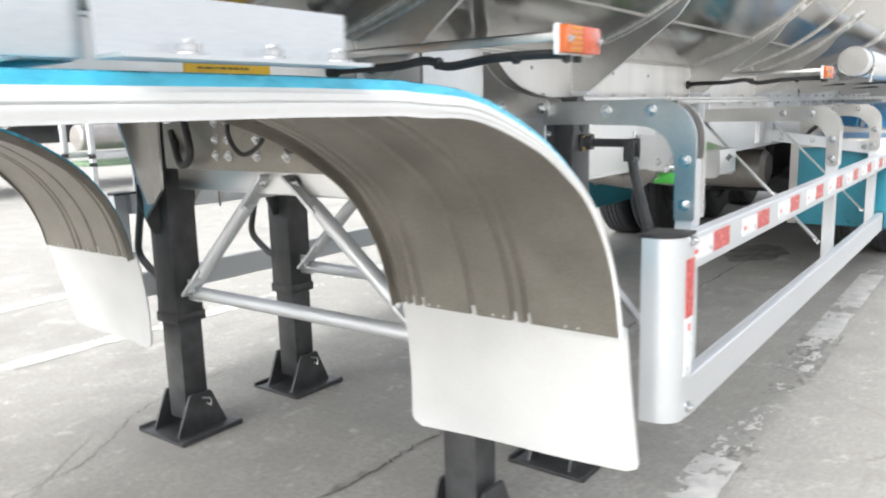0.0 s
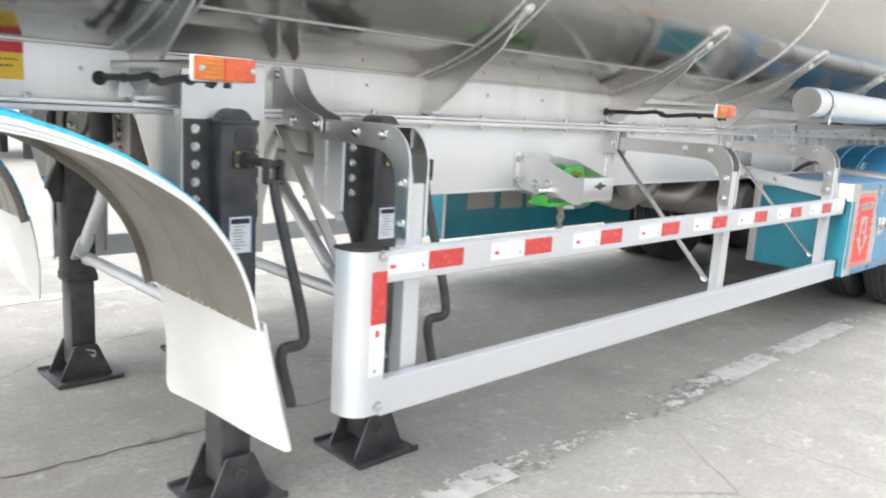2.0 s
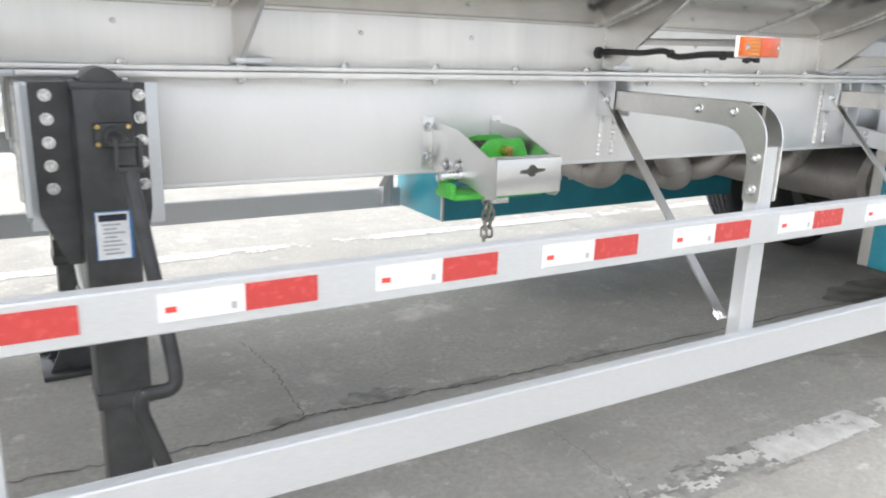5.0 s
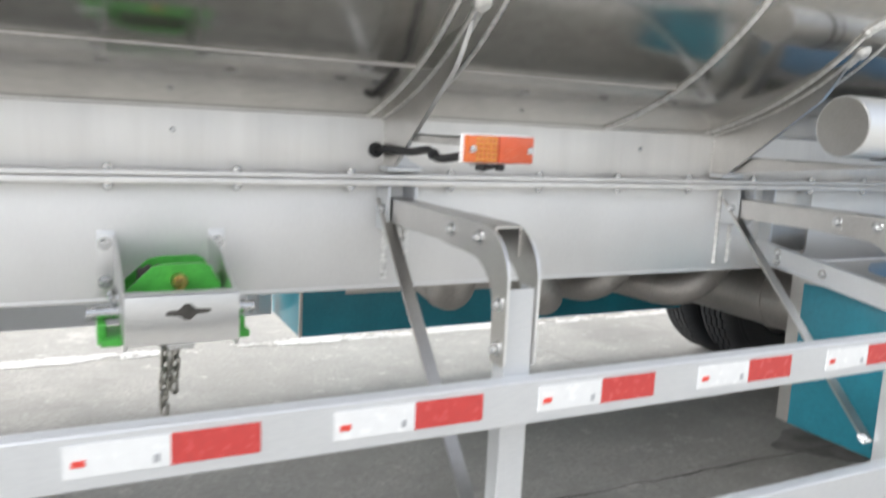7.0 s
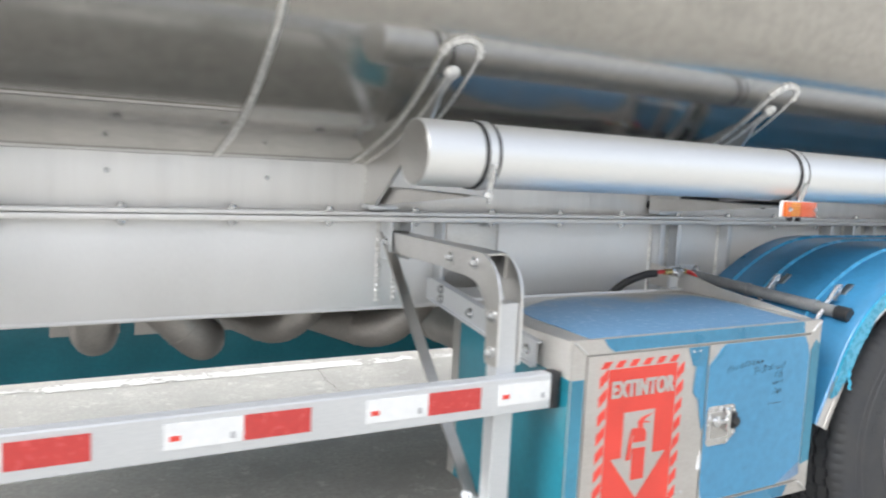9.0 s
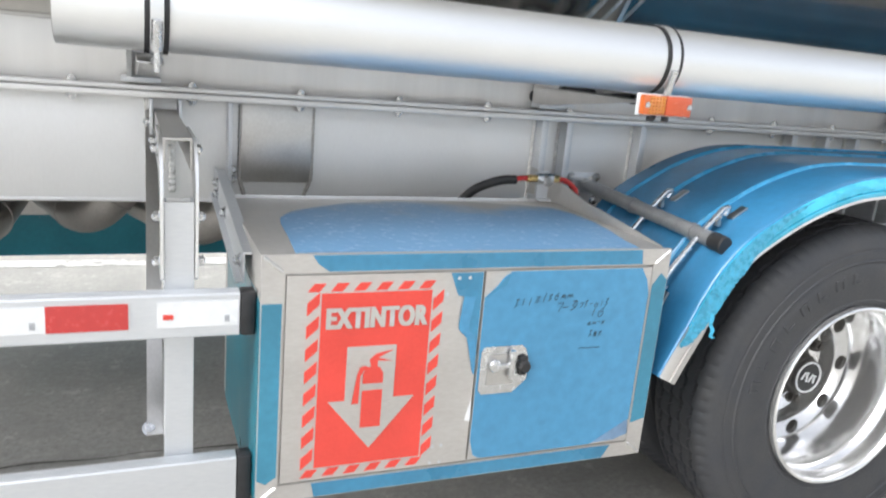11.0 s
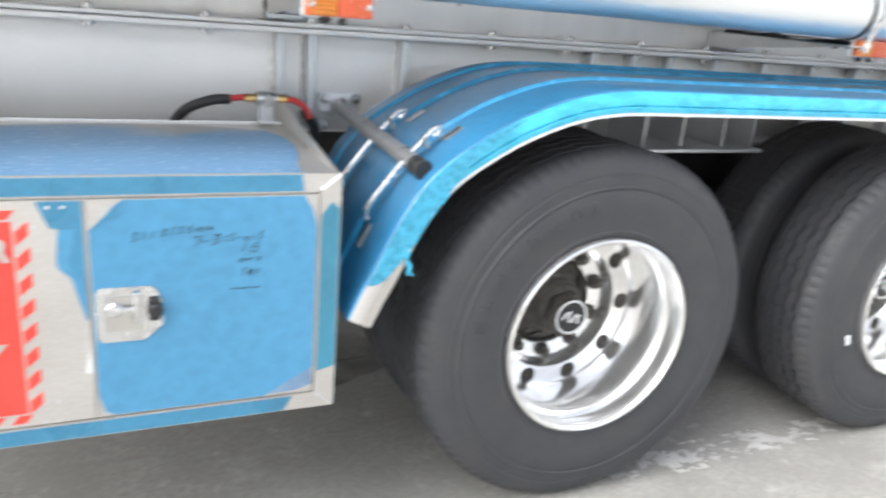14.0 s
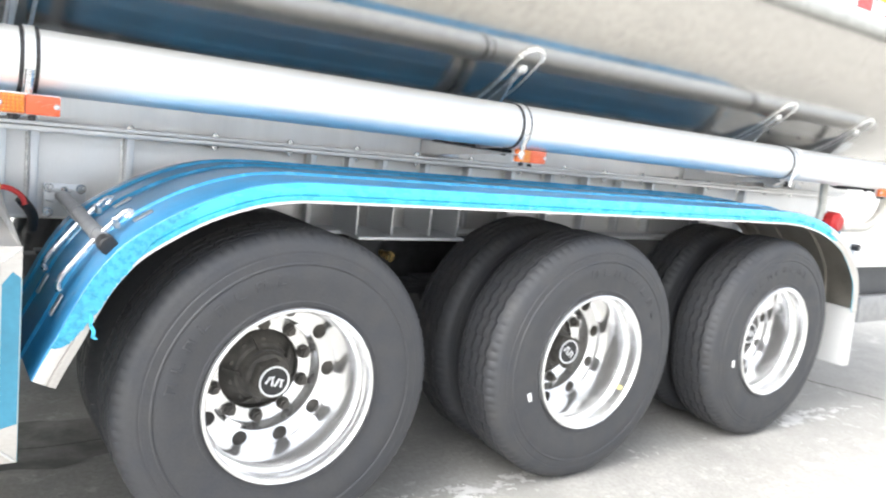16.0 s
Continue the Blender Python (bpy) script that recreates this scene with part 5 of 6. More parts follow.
def nut_mesh():
    bm = bmesh.new()
    cyl(bm, (0, 0.004, 0), (0, -0.002, 0), 0.023, 16)
    cyl(bm, (0, -0.002, 0), (0, -0.022, 0), 0.0195, 6, bev=0.002)
    cyl(bm, (0, -0.022, 0), (0, -0.031, 0), 0.0115, 10)
    return finish("wheel_nut", bm, HUB)


def cap_mesh():
    bm = bmesh.new()
    lathe(bm, [(0.0005, 0.052), (-0.003, 0.051), (-0.003, 0.0465), (0.0005, 0.0455)], 40)
    for dx, h, s in ((-0.024, 0.014, 0.3), (-0.008, 0.016, -0.3), (0.009, 0.015, 0.25), (0.024, 0.013, -0.2)):
        m = Matrix.Translation((dx, -0.002, 0)) @ Euler((0, s, 0)).to_matrix().to_4x4()
        box(bm, -0.0035, 0.0035, -0.001, 0.001, -h, h, 0, m)
        box(bm, -0.0035, 0.007, -0.001, 0.001, h - 0.005, h, 0, m)
    return finish("cap_badge", bm, TAPE_W)


def letter_mesh(k):
    """A raised mark of the sidewall's moulded band."""
    bm = bmesh.new()
    box(bm, -0.018, -0.009, -0.0036, 0.001, -0.0155, 0.0155, 0.001)
    if k % 2:
        box(bm, -0.018, 0.013, -0.0034, 0.001, -0.0155, -0.008, 0.001)
    else:
        box(bm, 0.007, 0.016, -0.0036, 0.001, -0.0155, 0.0155, 0.001)
        box(bm, -0.018, 0.016, -0.0034, 0.001, 0.007, 0.0155, 0.001)
    return finish("moulded_mark", bm, RUBBER)


TYRE, RIM, HUBM, NUT, CAPM, MARKS = tyre_mesh(), rim_mesh(), hub_mesh(), nut_mesh(), cap_mesh(), [letter_mesh(0), letter_mesh(1)]
bm = bmesh.new()
lathe(bm, [(0.125, 0.001), (0.125, 0.050)], 32)
CAPF = finish("cap_face", bm, PLASTIC)
AXLES = (8.114, 9.424, 10.734)
for n_axle, ax in enumerate(AXLES):
    for y, turn in ((-0.018, 0), (0.315, 180), (2 * MID + 0.018, 180), (2 * MID - 0.315, 0)):
        near = y < 0
        yy = y + W if y == 0.315 else (y - W if y == 2 * MID - 0.315 else y)
        wheel = place("wheel", TYRE, trailer, (ax, yy, RT - 0.001), (0, 0, turn), "black ribbed truck tyre on a polished aluminium rim")
        if y in (0.315, 2 * MID - 0.315):
            bm = bmesh.new()
            lathe(bm, [(0.02, 0.29), (0.05, 0.26), (0.12, 0.24), (0.14, 0.05)], 32)
            part("inner_rim", bm, PLATE, wheel, "dull inner rim")
            continue
        place("rim", RIM, wheel, label="mirror-polished aluminium rim with round hand holes")
        hub = place("hub", HUBM, wheel, label="dusty dark iron hub")
        if not near:
            continue
        spin = (18, 40, 5)[n_axle]
        wheel.matrix_basis = pose(ax, yy, RT - 0.001, 0, spin, turn)
        place("cap_face", CAPF, wheel, (0, 0.0205, 0), label="black hub cap face")
        place("cap_badge", CAPM, wheel, (0, 0.1445, 0), label="white ring and marks on the hub cap")
        for k in range(10):
            a = 2 * math.pi * k / 10
            place("wheel_nut", NUT, wheel, (0.1600 * math.cos(a), 0.2735, 0.1600 * math.sin(a)))
        for k in range(8):
            a = radians((-8 if n_axle == 0 else 40) + 10 * k)
            place("moulded_mark", MARKS[k % 2], wheel, (-0.375 * math.cos(a), 0.001, 0.375 * math.sin(a)), (0, math.degrees(a) - 90, 0))
        if n_axle == 1:
            bm = bmesh.new()
            box(bm, -0.010, 0.010, 0.022, 0.044, 0.2630, 0.2640, 0.0)
            part("rim_sticker", bm, STICKER, wheel, "small faded yellow sticker in the rim").matrix_basis = pose(0, 0, 0, 0, 122 - spin, 0)
        if n_axle:
            bm = bmesh.new()
            box(bm, -0.352, -0.336, -0.004, 0.001, -0.022, 0.012, 0.001)
            tag = part("paper_tag", bm, TAPE_W, wheel, "small white paper tag on the sidewall")
            tag.matrix_basis = pose(0, 0, 0, 0, -spin - (18 if n_axle == 1 else 14), 0)
    bm = bmesh.new()
    cyl(bm, (ax, 0.2, RT), (ax, 2 * MID - 0.2, RT), 0.075, 20)
    axle = part("axle", bm, BLACK, trailer, "black painted axle beam")
    for far in (False, True):
        bm = bmesh.new()
        cyl(bm, (ax, 0.56, RT), (ax, 0.68, RT), 0.20, 32, bev=0.01)
        part("brake_drum", bm, HUB, axle, "dusty iron brake drum", far)
        bm = bmesh.new()
        for k in range(5):
            box(bm, ax - 0.55 + 0.05 * k, ax + 0.55 - 0.05 * k, 0.80, 0.88, RT + 0.085 + 0.016 * k, RT + 0.099 + 0.016 * k, 0.002)
        part("leaf_spring", bm, DUSK, axle, "dark leaf spring pack", far)
        bm = bmesh.new()
        prism(bm, [(ax + 0.56, 0.92), (ax + 0.74, 0.92), (ax + 0.70, 0.62), (ax + 0.60, 0.62)], "y", 0.76, 0.92)
        part("spring_hanger", bm, DUSK, axle, "dark spring hanger", far)
        bm = bmesh.new()
        cyl(bm, (ax - 0.28, 0.93, RT + 0.02), (ax - 0.12, 0.93, RT + 0.05), 0.085, 24, bev=0.01)
        part("brake_chamber", bm, BLACK, axle, "black brake chamber", far)
# light box with a flange seen over the first gap between wheels
bm = bmesh.new()
box(bm, 8.55, 9.05, 0.45, 0.70, 0.905, 0.917, 0.003)
bearer = part("mudguard_bearer", bm, ANOD, trailer, "aluminium bearer under the mudguard")
for x in (8.56, 8.72, 8.90, 9.04):
    bm = bmesh.new()
    box(bm, x, x + 0.01, 0.50, 0.70, 0.917, 1.10, 0.002)
    part("bearer_web", bm, ANOD, bearer)
bm = bmesh.new()
cyl(bm, (8.82, 0.72, 0.80), (8.82, 0.66, 0.80), 0.016, 12)
cyl(bm, (8.82, 0.66, 0.80), (8.82, 0.64, 0.80), 0.022, 6)
part("air_fitting", bm, BRASS, trailer, "small brass air fitting")
bm = bmesh.new()
cyl(bm, (6.90, 0.80, 0.73), (6.90, 1.65, 0.73), 0.135, 28, bev=0.03)
for y in (0.98, 1.46):
    cyl(bm, (6.90, y, 0.73), (6.90, y + 0.03, 0.73), 0.139, 28)
part("air_tank", bm, PIPE, trailer, "dull grey air reservoir under the frame")

# ---- tool box ----
BX0, BX1, BY0, BY1, BZ0, BZ1 = 6.399, 7.374, -0.029, 0.548, 0.426, 0.966
bm = bmesh.new()
box(bm, BX0, BX1, BY0 + 0.004, BY1, BZ0, BZ1 - 0.004, 0.003)
chest = part("tool_box", bm, PANEL, trailer, "aluminium tool box partly covered in blue protective film")
F = 0.046  # frame width


def sheet(name, poly, axis, at, thick, material, parent, label=""):
    b = bmesh.new()
    prism(b, poly, axis, at, at + thick)
    return part(name, b, material, parent, label)


for name, poly in (("frame_bar", [(BX0, BZ1), (BX1, BZ1), (BX1 - F, BZ1 - F + 0.008), (BX0 + F, BZ1 - F + 0.008)]), ("frame_bar", [(BX0, BZ0), (BX0 + F, BZ0 + F - 0.008), (BX1 - F, BZ0 + F - 0.008), (BX1, BZ0)]),
                   ("frame_bar", [(BX0, BZ0), (BX0, BZ1), (BX0 + F, BZ1 - F + 0.008), (BX0 + F, BZ0 + F - 0.008)]), ("frame_bar", [(BX1, BZ0), (BX1 - F, BZ0 + F - 0.008), (BX1 - F, BZ1 - F + 0.008), (BX1, BZ1)])):
    sheet(name, poly, "y", BY0 - 0.004, 0.010, PANEL, chest, "mitred aluminium frame bar")
for x, z, sx, sz in ((BX0, BZ0, 1, 1), (BX1, BZ0, -1, 1), (BX0, BZ1, 1, -1), (BX1, BZ1, -1, -1)):
    bm = bmesh.new()
    bead(bm, [(x + sx * 0.004, BY0 - 0.006, z + sz * 0.004), (x + sx * F * 0.9, BY0 - 0.006, z + sz * F * 0.75)], 0.0035, int(x * 100))
    part("corner_weld", bm, ALU, chest, "bright corner weld")
Y = BY0 - 0.0055
# film left on the frame bars, with torn ends
sheet("film_strip", [(BX0 + 0.10, BZ1 - 0.002), (BX1 - 0.085, BZ1 - 0.002), (BX1 - 0.08, BZ1 - 0.036), (BX0 + 0.135, BZ1 - 0.036), (BX0 + 0.112, BZ1 - 0.02)], "y", Y, 0.0015, FILM, chest, "blue film strip")
sheet("film_strip", [(BX0 + 0.125, BZ0 + 0.002), (BX1 - 0.115, BZ0 + 0.002), (BX1 - 0.095, BZ0 + 0.034), (BX0 + 0.118, BZ0 + 0.034)], "y", Y, 0.0015, FILM, chest, "blue film strip")
sheet("film_strip", [(BX0 + 0.002, BZ0 + 0.055), (BX0 + 0.02, BZ0 + 0.045), (BX0 + 0.042, BZ0 + 0.06), (BX0 + 0.042, BZ1 - 0.10), (BX0 + 0.002, BZ1 - 0.10)], "y", Y, 0.0015, FILM_UP, chest, "blue-green film strip")
sheet("film_strip", [(BX1 - 0.042, BZ0 + 0.09), (BX1 - 0.002, BZ0 + 0.10), (BX1 - 0.002, BZ1 - 0.075), (BX1 - 0.02, BZ1 - 0.06), (BX1 - 0.042, BZ1 - 0.09)], "y", Y, 0.0015, FILM_UP, chest, "blue-green film strip")
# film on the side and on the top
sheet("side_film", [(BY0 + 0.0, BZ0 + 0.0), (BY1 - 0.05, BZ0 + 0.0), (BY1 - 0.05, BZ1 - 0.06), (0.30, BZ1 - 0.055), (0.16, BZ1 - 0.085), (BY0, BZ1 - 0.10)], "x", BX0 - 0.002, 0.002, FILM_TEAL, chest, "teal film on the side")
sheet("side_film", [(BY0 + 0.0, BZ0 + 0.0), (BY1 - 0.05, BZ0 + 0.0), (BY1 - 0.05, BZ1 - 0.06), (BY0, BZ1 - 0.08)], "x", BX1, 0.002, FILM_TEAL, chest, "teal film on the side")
sheet("top_film", [(BX0 + 0.068, BY0), (7.292, BY0), (7.298, 0.05), (7.322, 0.15), (7.338, 0.25), (7.335, 0.36), (7.305, 0.44), (7.22, 0.48), (7.1, 0.51), (6.95, 0.515), (6.8, 0.505), (6.70, 0.48), (6.60, 0.42), (6.53, 0.37), (6.492, 0.30), (6.484, 0.25), (6.478, 0.12)], "z", BZ1 - 0.003, 0.002, LID_FILM, chest, "scuffed blue film worn away towards the back of the lid")
# doors
sheet("left_panel", [(BX0 + F + 0.004, BZ0 + F - 0.002), (6.878, BZ0 + F - 0.002), (6.878, BZ1 - F + 0.003), (BX0 + F + 0.004, BZ1 - F + 0.003)], "y", BY0 - 0.007, 0.012, PANEL, chest, "bare aluminium panel")
door = sheet("door", [(6.883, BZ0 + F - 0.002), (BX1 - F - 0.004, BZ0 + F - 0.002), (BX1 - F - 0.004, BZ1 - F + 0.003), (6.883, BZ1 - F + 0.003)], "y", BY0 - 0.007, 0.012, PANEL, chest, "hinged aluminium door")
D0, D1, Z0, Z1 = 6.883, BX1 - F - 0.004, BZ0 + F - 0.002, BZ1 - F + 0.003
YD = BY0 - 0.0085
sheet("door_film", [(D0 + 0.002, Z1 - 0.06), (D0 + 0.03, Z1 - 0.035), (D0 + 0.045, Z1 - 0.015), (D0 + 0.065, Z1 - 0.002), (D1 - 0.03, Z1 - 0.002), (D1 - 0.012, Z1 - 0.03), (D1 - 0.002, Z1 - 0.065), (D1 - 0.002, Z0 + 0.06), (D1 - 0.03, Z0 + 0.035), (D1 - 0.085, Z0 + 0.012), (D1 - 0.11, Z0 + 0.002), (D0 + 0.03, Z0 + 0.002), (D0 + 0.012, Z0 + 0.012), (D0 + 0.002, Z0 + 0.05)], "y", YD, 0.0015, FILM_DOOR, door, "sky-blue film on the door")
sheet("torn_film", [(6.800, Z1 - 0.002), (6.876, Z1 - 0.002), (6.877, 0.682), (6.871, 0.691), (6.862, 0.73), (6.851, 0.771), (6.838, 0.783), (6.829, 0.794), (6.832, 0.83), (6.835, 0.867), (6.820, 0.871), (6.812, 0.89)], "y", YD, 0.0015, FILM, chest, "torn blue film edge")
# ruffled fold of film along the tear
bm, rows = bmesh.new(), []
for i, p in enumerate(smooth_path([(6.834, 0, 0.868), (6.830, 0, 0.83), (6.829, 0, 0.795), (6.850, 0, 0.771), (6.861, 0, 0.73), (6.872, 0, 0.688)], 9)):
    wide = 0.024 * (1 - (i / 46) ** 2) + 0.004
    rows.append([bm.verts.new((min(6.8765, p.x + wide * u / 4), YD - 0.001 - 0.0035 * abs(noise.noise(Vector((i * 0.55, u * 0.9, 3)))), p.z + 0.003 * noise.noise(Vector((i * 0.7, u, 8))))) for u in range(5)])
for a, b in zip(rows, rows[1:]):
    for u in range(4):
        bm.faces.new((a[u], a[u + 1], b[u + 1], b[u]))
part("film_fold", bm, FILM_DOOR, chest, "crumpled fold of torn blue film", angle=180)
sheet("paper_scrap", [(6.8765, 0.624), (6.8775, 0.600), (6.8775, 0.570), (6.864, 0.574)], "y", YD - 0.001, 0.0015, TAPE_W, chest, "torn scrap of white backing paper")
sheet("loose_corner", [(D0 + 0.005, Z1 - 0.058), (D0 + 0.06, Z1 - 0.004), (D0 + 0.052, Z1 - 0.032), (D0 + 0.03, Z1 - 0.042)], "y", YD - 0.002, 0.0015, FILM, door)
sheet("loose_corner", [(D1 - 0.105, Z0 + 0.006), (D1 - 0.006, Z0 + 0.06), (D1 - 0.002, Z0 + 0.02), (D1 - 0.04, Z0 + 0.008)], "y", YD - 0.0018, 0.0012, FILM_TOP, door)
# pen marks: short strokes
rnd = random.Random(4)
GLYPHS = (((0.5, 1), (0.4, 0)), ((0.1, 0.9), (0.8, 1), (0.2, 0.5), (0.8, 0.3), (0.1, 0)), ((0.8, 0.9), (0.1, 0.6), (0.1, 0.1), (0.7, 0), (0.8, 0.5), (0.2, 0.45)), ((0, 0.5), (0.9, 0.55)), ((0, 0), (0.2, 0.8), (0.5, 0.1), (0.7, 0.8), (1, 0)), ((0.1, 0.8), (0.9, 0.9), (0.5, 0)))
for (x, z, n, size, rise) in ((6.958, 0.838, 9, 0.022, 0.13), (7.066, 0.822, 3, 0.026, 0.1), (7.115, 0.828, 7, 0.018, 0.06), (7.165, 0.806, 2, 0.024, 0.1), (7.160, 0.785, 4, 0.016, 0.1), (7.165, 0.755, 3, 0.018, 0.1)):
    for k in range(n):
        bm = bmesh.new()
        g = GLYPHS[rnd.randrange(len(GLYPHS))]
        w, h = size * (0.42 + 0.3 * rnd.random()), size * (0.5 + 0.5 * rnd.random())
        x0, z0 = x + size * 0.78 * k, z + rise * size * 0.78 * k + 0.004 * (rnd.random() - 0.5)
        sweep(bm, smooth_path([(x0 + w * u + 0.25 * h * v, YD - 0.0006, z0 + h * v) for u, v in g], 3), 0.0009, 4)
        part("pen_mark", bm, PEN, door)
bm = bmesh.new()
sweep(bm, smooth_path([(7.145 + 0.012 * k, YD - 0.0006, 0.728 + 0.002 * (k % 2)) for k in range(6)], 3), 0.0010, 4)
part("pen_mark", bm, PEN, door)
# sign
SX0, SX1, SZ0, SZ1 = 6.520, 6.759, 0.498, 0.885
sign = sheet("extinguisher_sign", [(SX0, SZ0), (SX1, SZ0), (SX1, SZ1), (SX0, SZ1)], "y", YD, 0.0015, SIGN_R, chest, "red fire extinguisher sign with striped border")
OX0, OX1, OZ0, OZ1 = 6.491, 6.786, 0.477, 0.906


def hatch(x0, x1, z0, z1, along):
    out = []
    if along == "x":
        x, w, s = x0, 0.024, z1 - z0
        while x < x1 - 0.01:
            out.append([(x, z0), (min(x + w, x1), z0), (min(x + w + s * 0.8, x1), z1), (min(x + s * 0.8, x1), z1)])
            x += 0.0475
    else:
        z, w, s = z0, 0.026, x1 - x0
        while z < z1 - 0.01:
            out.append([(x0, z), (x0, min(z + w, z1)), (x1, min(z + w + s * 0.9, z1)), (x1, min(z + s * 0.9, z1))])
            z += 0.049
    return out


for polys in (hatch(OX0, OX1, SZ1 + 0.004, OZ1, "x"), hatch(OX0, OX1, OZ0, SZ0 - 0.004, "x"), hatch(OX0, SX0 - 0.004, SZ0 - 0.002, SZ1 + 0.002, "z"), hatch(SX1 + 0.004, OX1, SZ0 - 0.002, SZ1 + 0.002, "z")):
    for poly in polys:
        if len({(round(a, 4), round(b, 4)) for a, b in poly}) == 4:
            sheet("border_stripe", poly, "y", YD, 0.0015, SIGN_R, sign)
AC = 6.639
sheet("white_arrow", [(AC, 0.533), (AC + 0.096, 0.648), (AC + 0.048, 0.648), (AC + 0.048, 0.768), (AC - 0.078 + 0.018, 0.768), (AC - 0.060, 0.648), (AC - 0.096, 0.648)], "y", YD - 0.0014, 0.0013, PANEL, sign, "pale arrow")
YE = YD - 0.0028
sheet("pictogram_bottle", [(AC - 0.023, 0.583), (AC + 0.022, 0.583), (AC + 0.022, 0.668), (AC - 0.023, 0.668)], "y", YE, 0.0013, SIGN_R, sign)
sheet("pictogram_bottle", [(AC - 0.023, 0.684), (AC + 0.022, 0.684), (AC + 0.022, 0.705), (AC + 0.015, 0.718), (AC + 0.006, 0.722), (AC - 0.008, 0.722), (AC - 0.017, 0.717), (AC - 0.023, 0.705)], "y", YE, 0.0013, SIGN_R, sign)
sheet("pictogram_hose", [(AC - 0.018, 0.724), (AC - 0.030, 0.722), (AC - 0.036, 0.705), (AC - 0.045, 0.640), (AC - 0.030, 0.640), (AC - 0.029, 0.702), (AC - 0.022, 0.714), (AC - 0.006, 0.718)], "y", YE - 0.0012, 0.0012, SIGN_R, sign)
sheet("pictogram_valve", [(AC - 0.006, 0.722), (AC + 0.008, 0.722), (AC + 0.008, 0.735), (AC + 0.040, 0.732), (AC + 0.008, 0.741), (AC + 0.042, 0.758), (AC + 0.004, 0.750), (AC - 0.010, 0.738)], "y", YE, 0.0013, SIGN_R, sign)
cu = bpy.data.curves.new("word", "FONT")
cu.body, cu.size, cu.align_x, cu.offset = "EXTINTOR", 0.0605, "CENTER", 0.0018
cu.space_character = 1.08
word = new("word", cu)
word.matrix_world = pose((SX0 + SX1) / 2, YD - 0.0016, 0.811, 90, 0, 0) @ Matrix.Diagonal((0.700, 1, 1, 1))
bpy.context.view_layer.update()
me = bpy.data.meshes.new_from_object(word.evaluated_get(bpy.context.evaluated_depsgraph_get()))
bold = bmesh.new()
for k in range(4):
    bold.from_mesh(me)
    bold.verts.ensure_lookup_table()
    count = len(me.vertices)
    bmesh.ops.translate(bold, vec=(0.0018 * (k - 1.5), 0, 0.0002 * k), verts=bold.verts[k * count:])
bold.to_mesh(me)
bold.free()
me.transform(word.matrix_world)
bpy.data.objects.remove(word)
me.materials.clear()
me.materials.append(PANEL)
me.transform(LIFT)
tagged(place("sign_word", me, sign), "pale word EXTINTOR")
for x, z in ((6.794, 0.874), (6.791, 0.516), (6.812, 0.517), (6.788, 0.476), (6.811, 0.475), (6.819, 0.910), (6.844, 0.910)):
    bm = bmesh.new()
    cyl(bm, (x, YD + 0.001, z), (x, YD - 0.001, z), 0.004, 8)
    part("rivet", bm, ANOD, chest)
# latch
bm = bmesh.new()
LX0, LX1, LZ0, LZ1 = 6.889, 7.011, 0.634, 0.748
prism(bm, [(LX0 + 0.01, LZ0), (LX1 - 0.035, LZ0), (LX1, LZ0 + 0.03), (LX1, LZ1 - 0.035), (LX1 - 0.01, LZ1 - 0.008), (LX1 - 0.02, LZ1), (LX0 + 0.01, LZ1), (LX0, LZ1 - 0.01), (LX0, LZ0 + 0.01)], "y", YD - 0.003, YD)
latch = part("latch", bm, ZINC, door, "bright stamped T-handle latch with black knob")
bm = bmesh.new()
prism(bm, [(LX0 + 0.018, LZ0 + 0.022), (LX1 - 0.036, LZ0 + 0.022), (LX1 - 0.036, LZ1 - 0.018), (LX0 + 0.018, LZ1 - 0.018)], "y", YD - 0.0045, YD - 0.003)
part("latch_dish", bm, PLATE, latch, "polished dished plate")
bm = bmesh.new()
cyl(bm, (LX0 + 0.034, YD - 0.004, 0.705), (LX0 + 0.034, YD - 0.016, 0.705), 0.015, 16, bev=0.003)
box(bm, LX0 + 0.03, LX0 + 0.078, YD - 0.018, YD - 0.008, 0.699, 0.711, 0.003)
box(bm, LX0 + 0.066, LX0 + 0.082, YD - 0.020, YD - 0.006, 0.672, 0.742, 0.005)
part("t_handle", bm, ZINC, latch, "zinc T-handle")
bm = bmesh.new()
cyl(bm, (LX1 - 0.014, YD - 0.003, 0.698), (LX1 - 0.014, YD - 0.020, 0.698), 0.016, 8, bev=0.004)
box(bm, LX1 - 0.026, LX1 - 0.004, YD - 0.012, YD - 0.003, 0.676, 0.724, 0.005)
part("lock_knob", bm, PLASTIC, latch, "black plastic lock knob")
# angle that carries the box, and its lid return
bm = bmesh.new()
prism(bm, [(0.09, 0.873), (0.09, 0.938), (0.66, 1.017), (0.70, 1.017), (0.70, 0.950), (0.66, 0.950)], "x", BX0 - 0.019, BX0 - 0.015)
prism(bm, [(0.09, 0.934), (0.09, 0.938), (0.66, 1.017), (0.66, 1.013)], "x", BX0 - 0.015, BX0 + 0.006)
prism(bm, [(0.09, 0.873), (0.09, 0.877), (0.66, 0.954), (0.66, 0.950)], "x", BX0 - 0.033, BX0 - 0.019)
angle = part("box_bearer", bm, ANOD, chest, "sloping aluminium angle bearer with bolts")
for y, z in ((0.13, 0.911), (0.42, 0.951), (0.60, 0.962), (0.60, 0.992)):
    place("bolt", BOLT, angle, (BX0 - 0.019, y, z), (0, 0, -90))
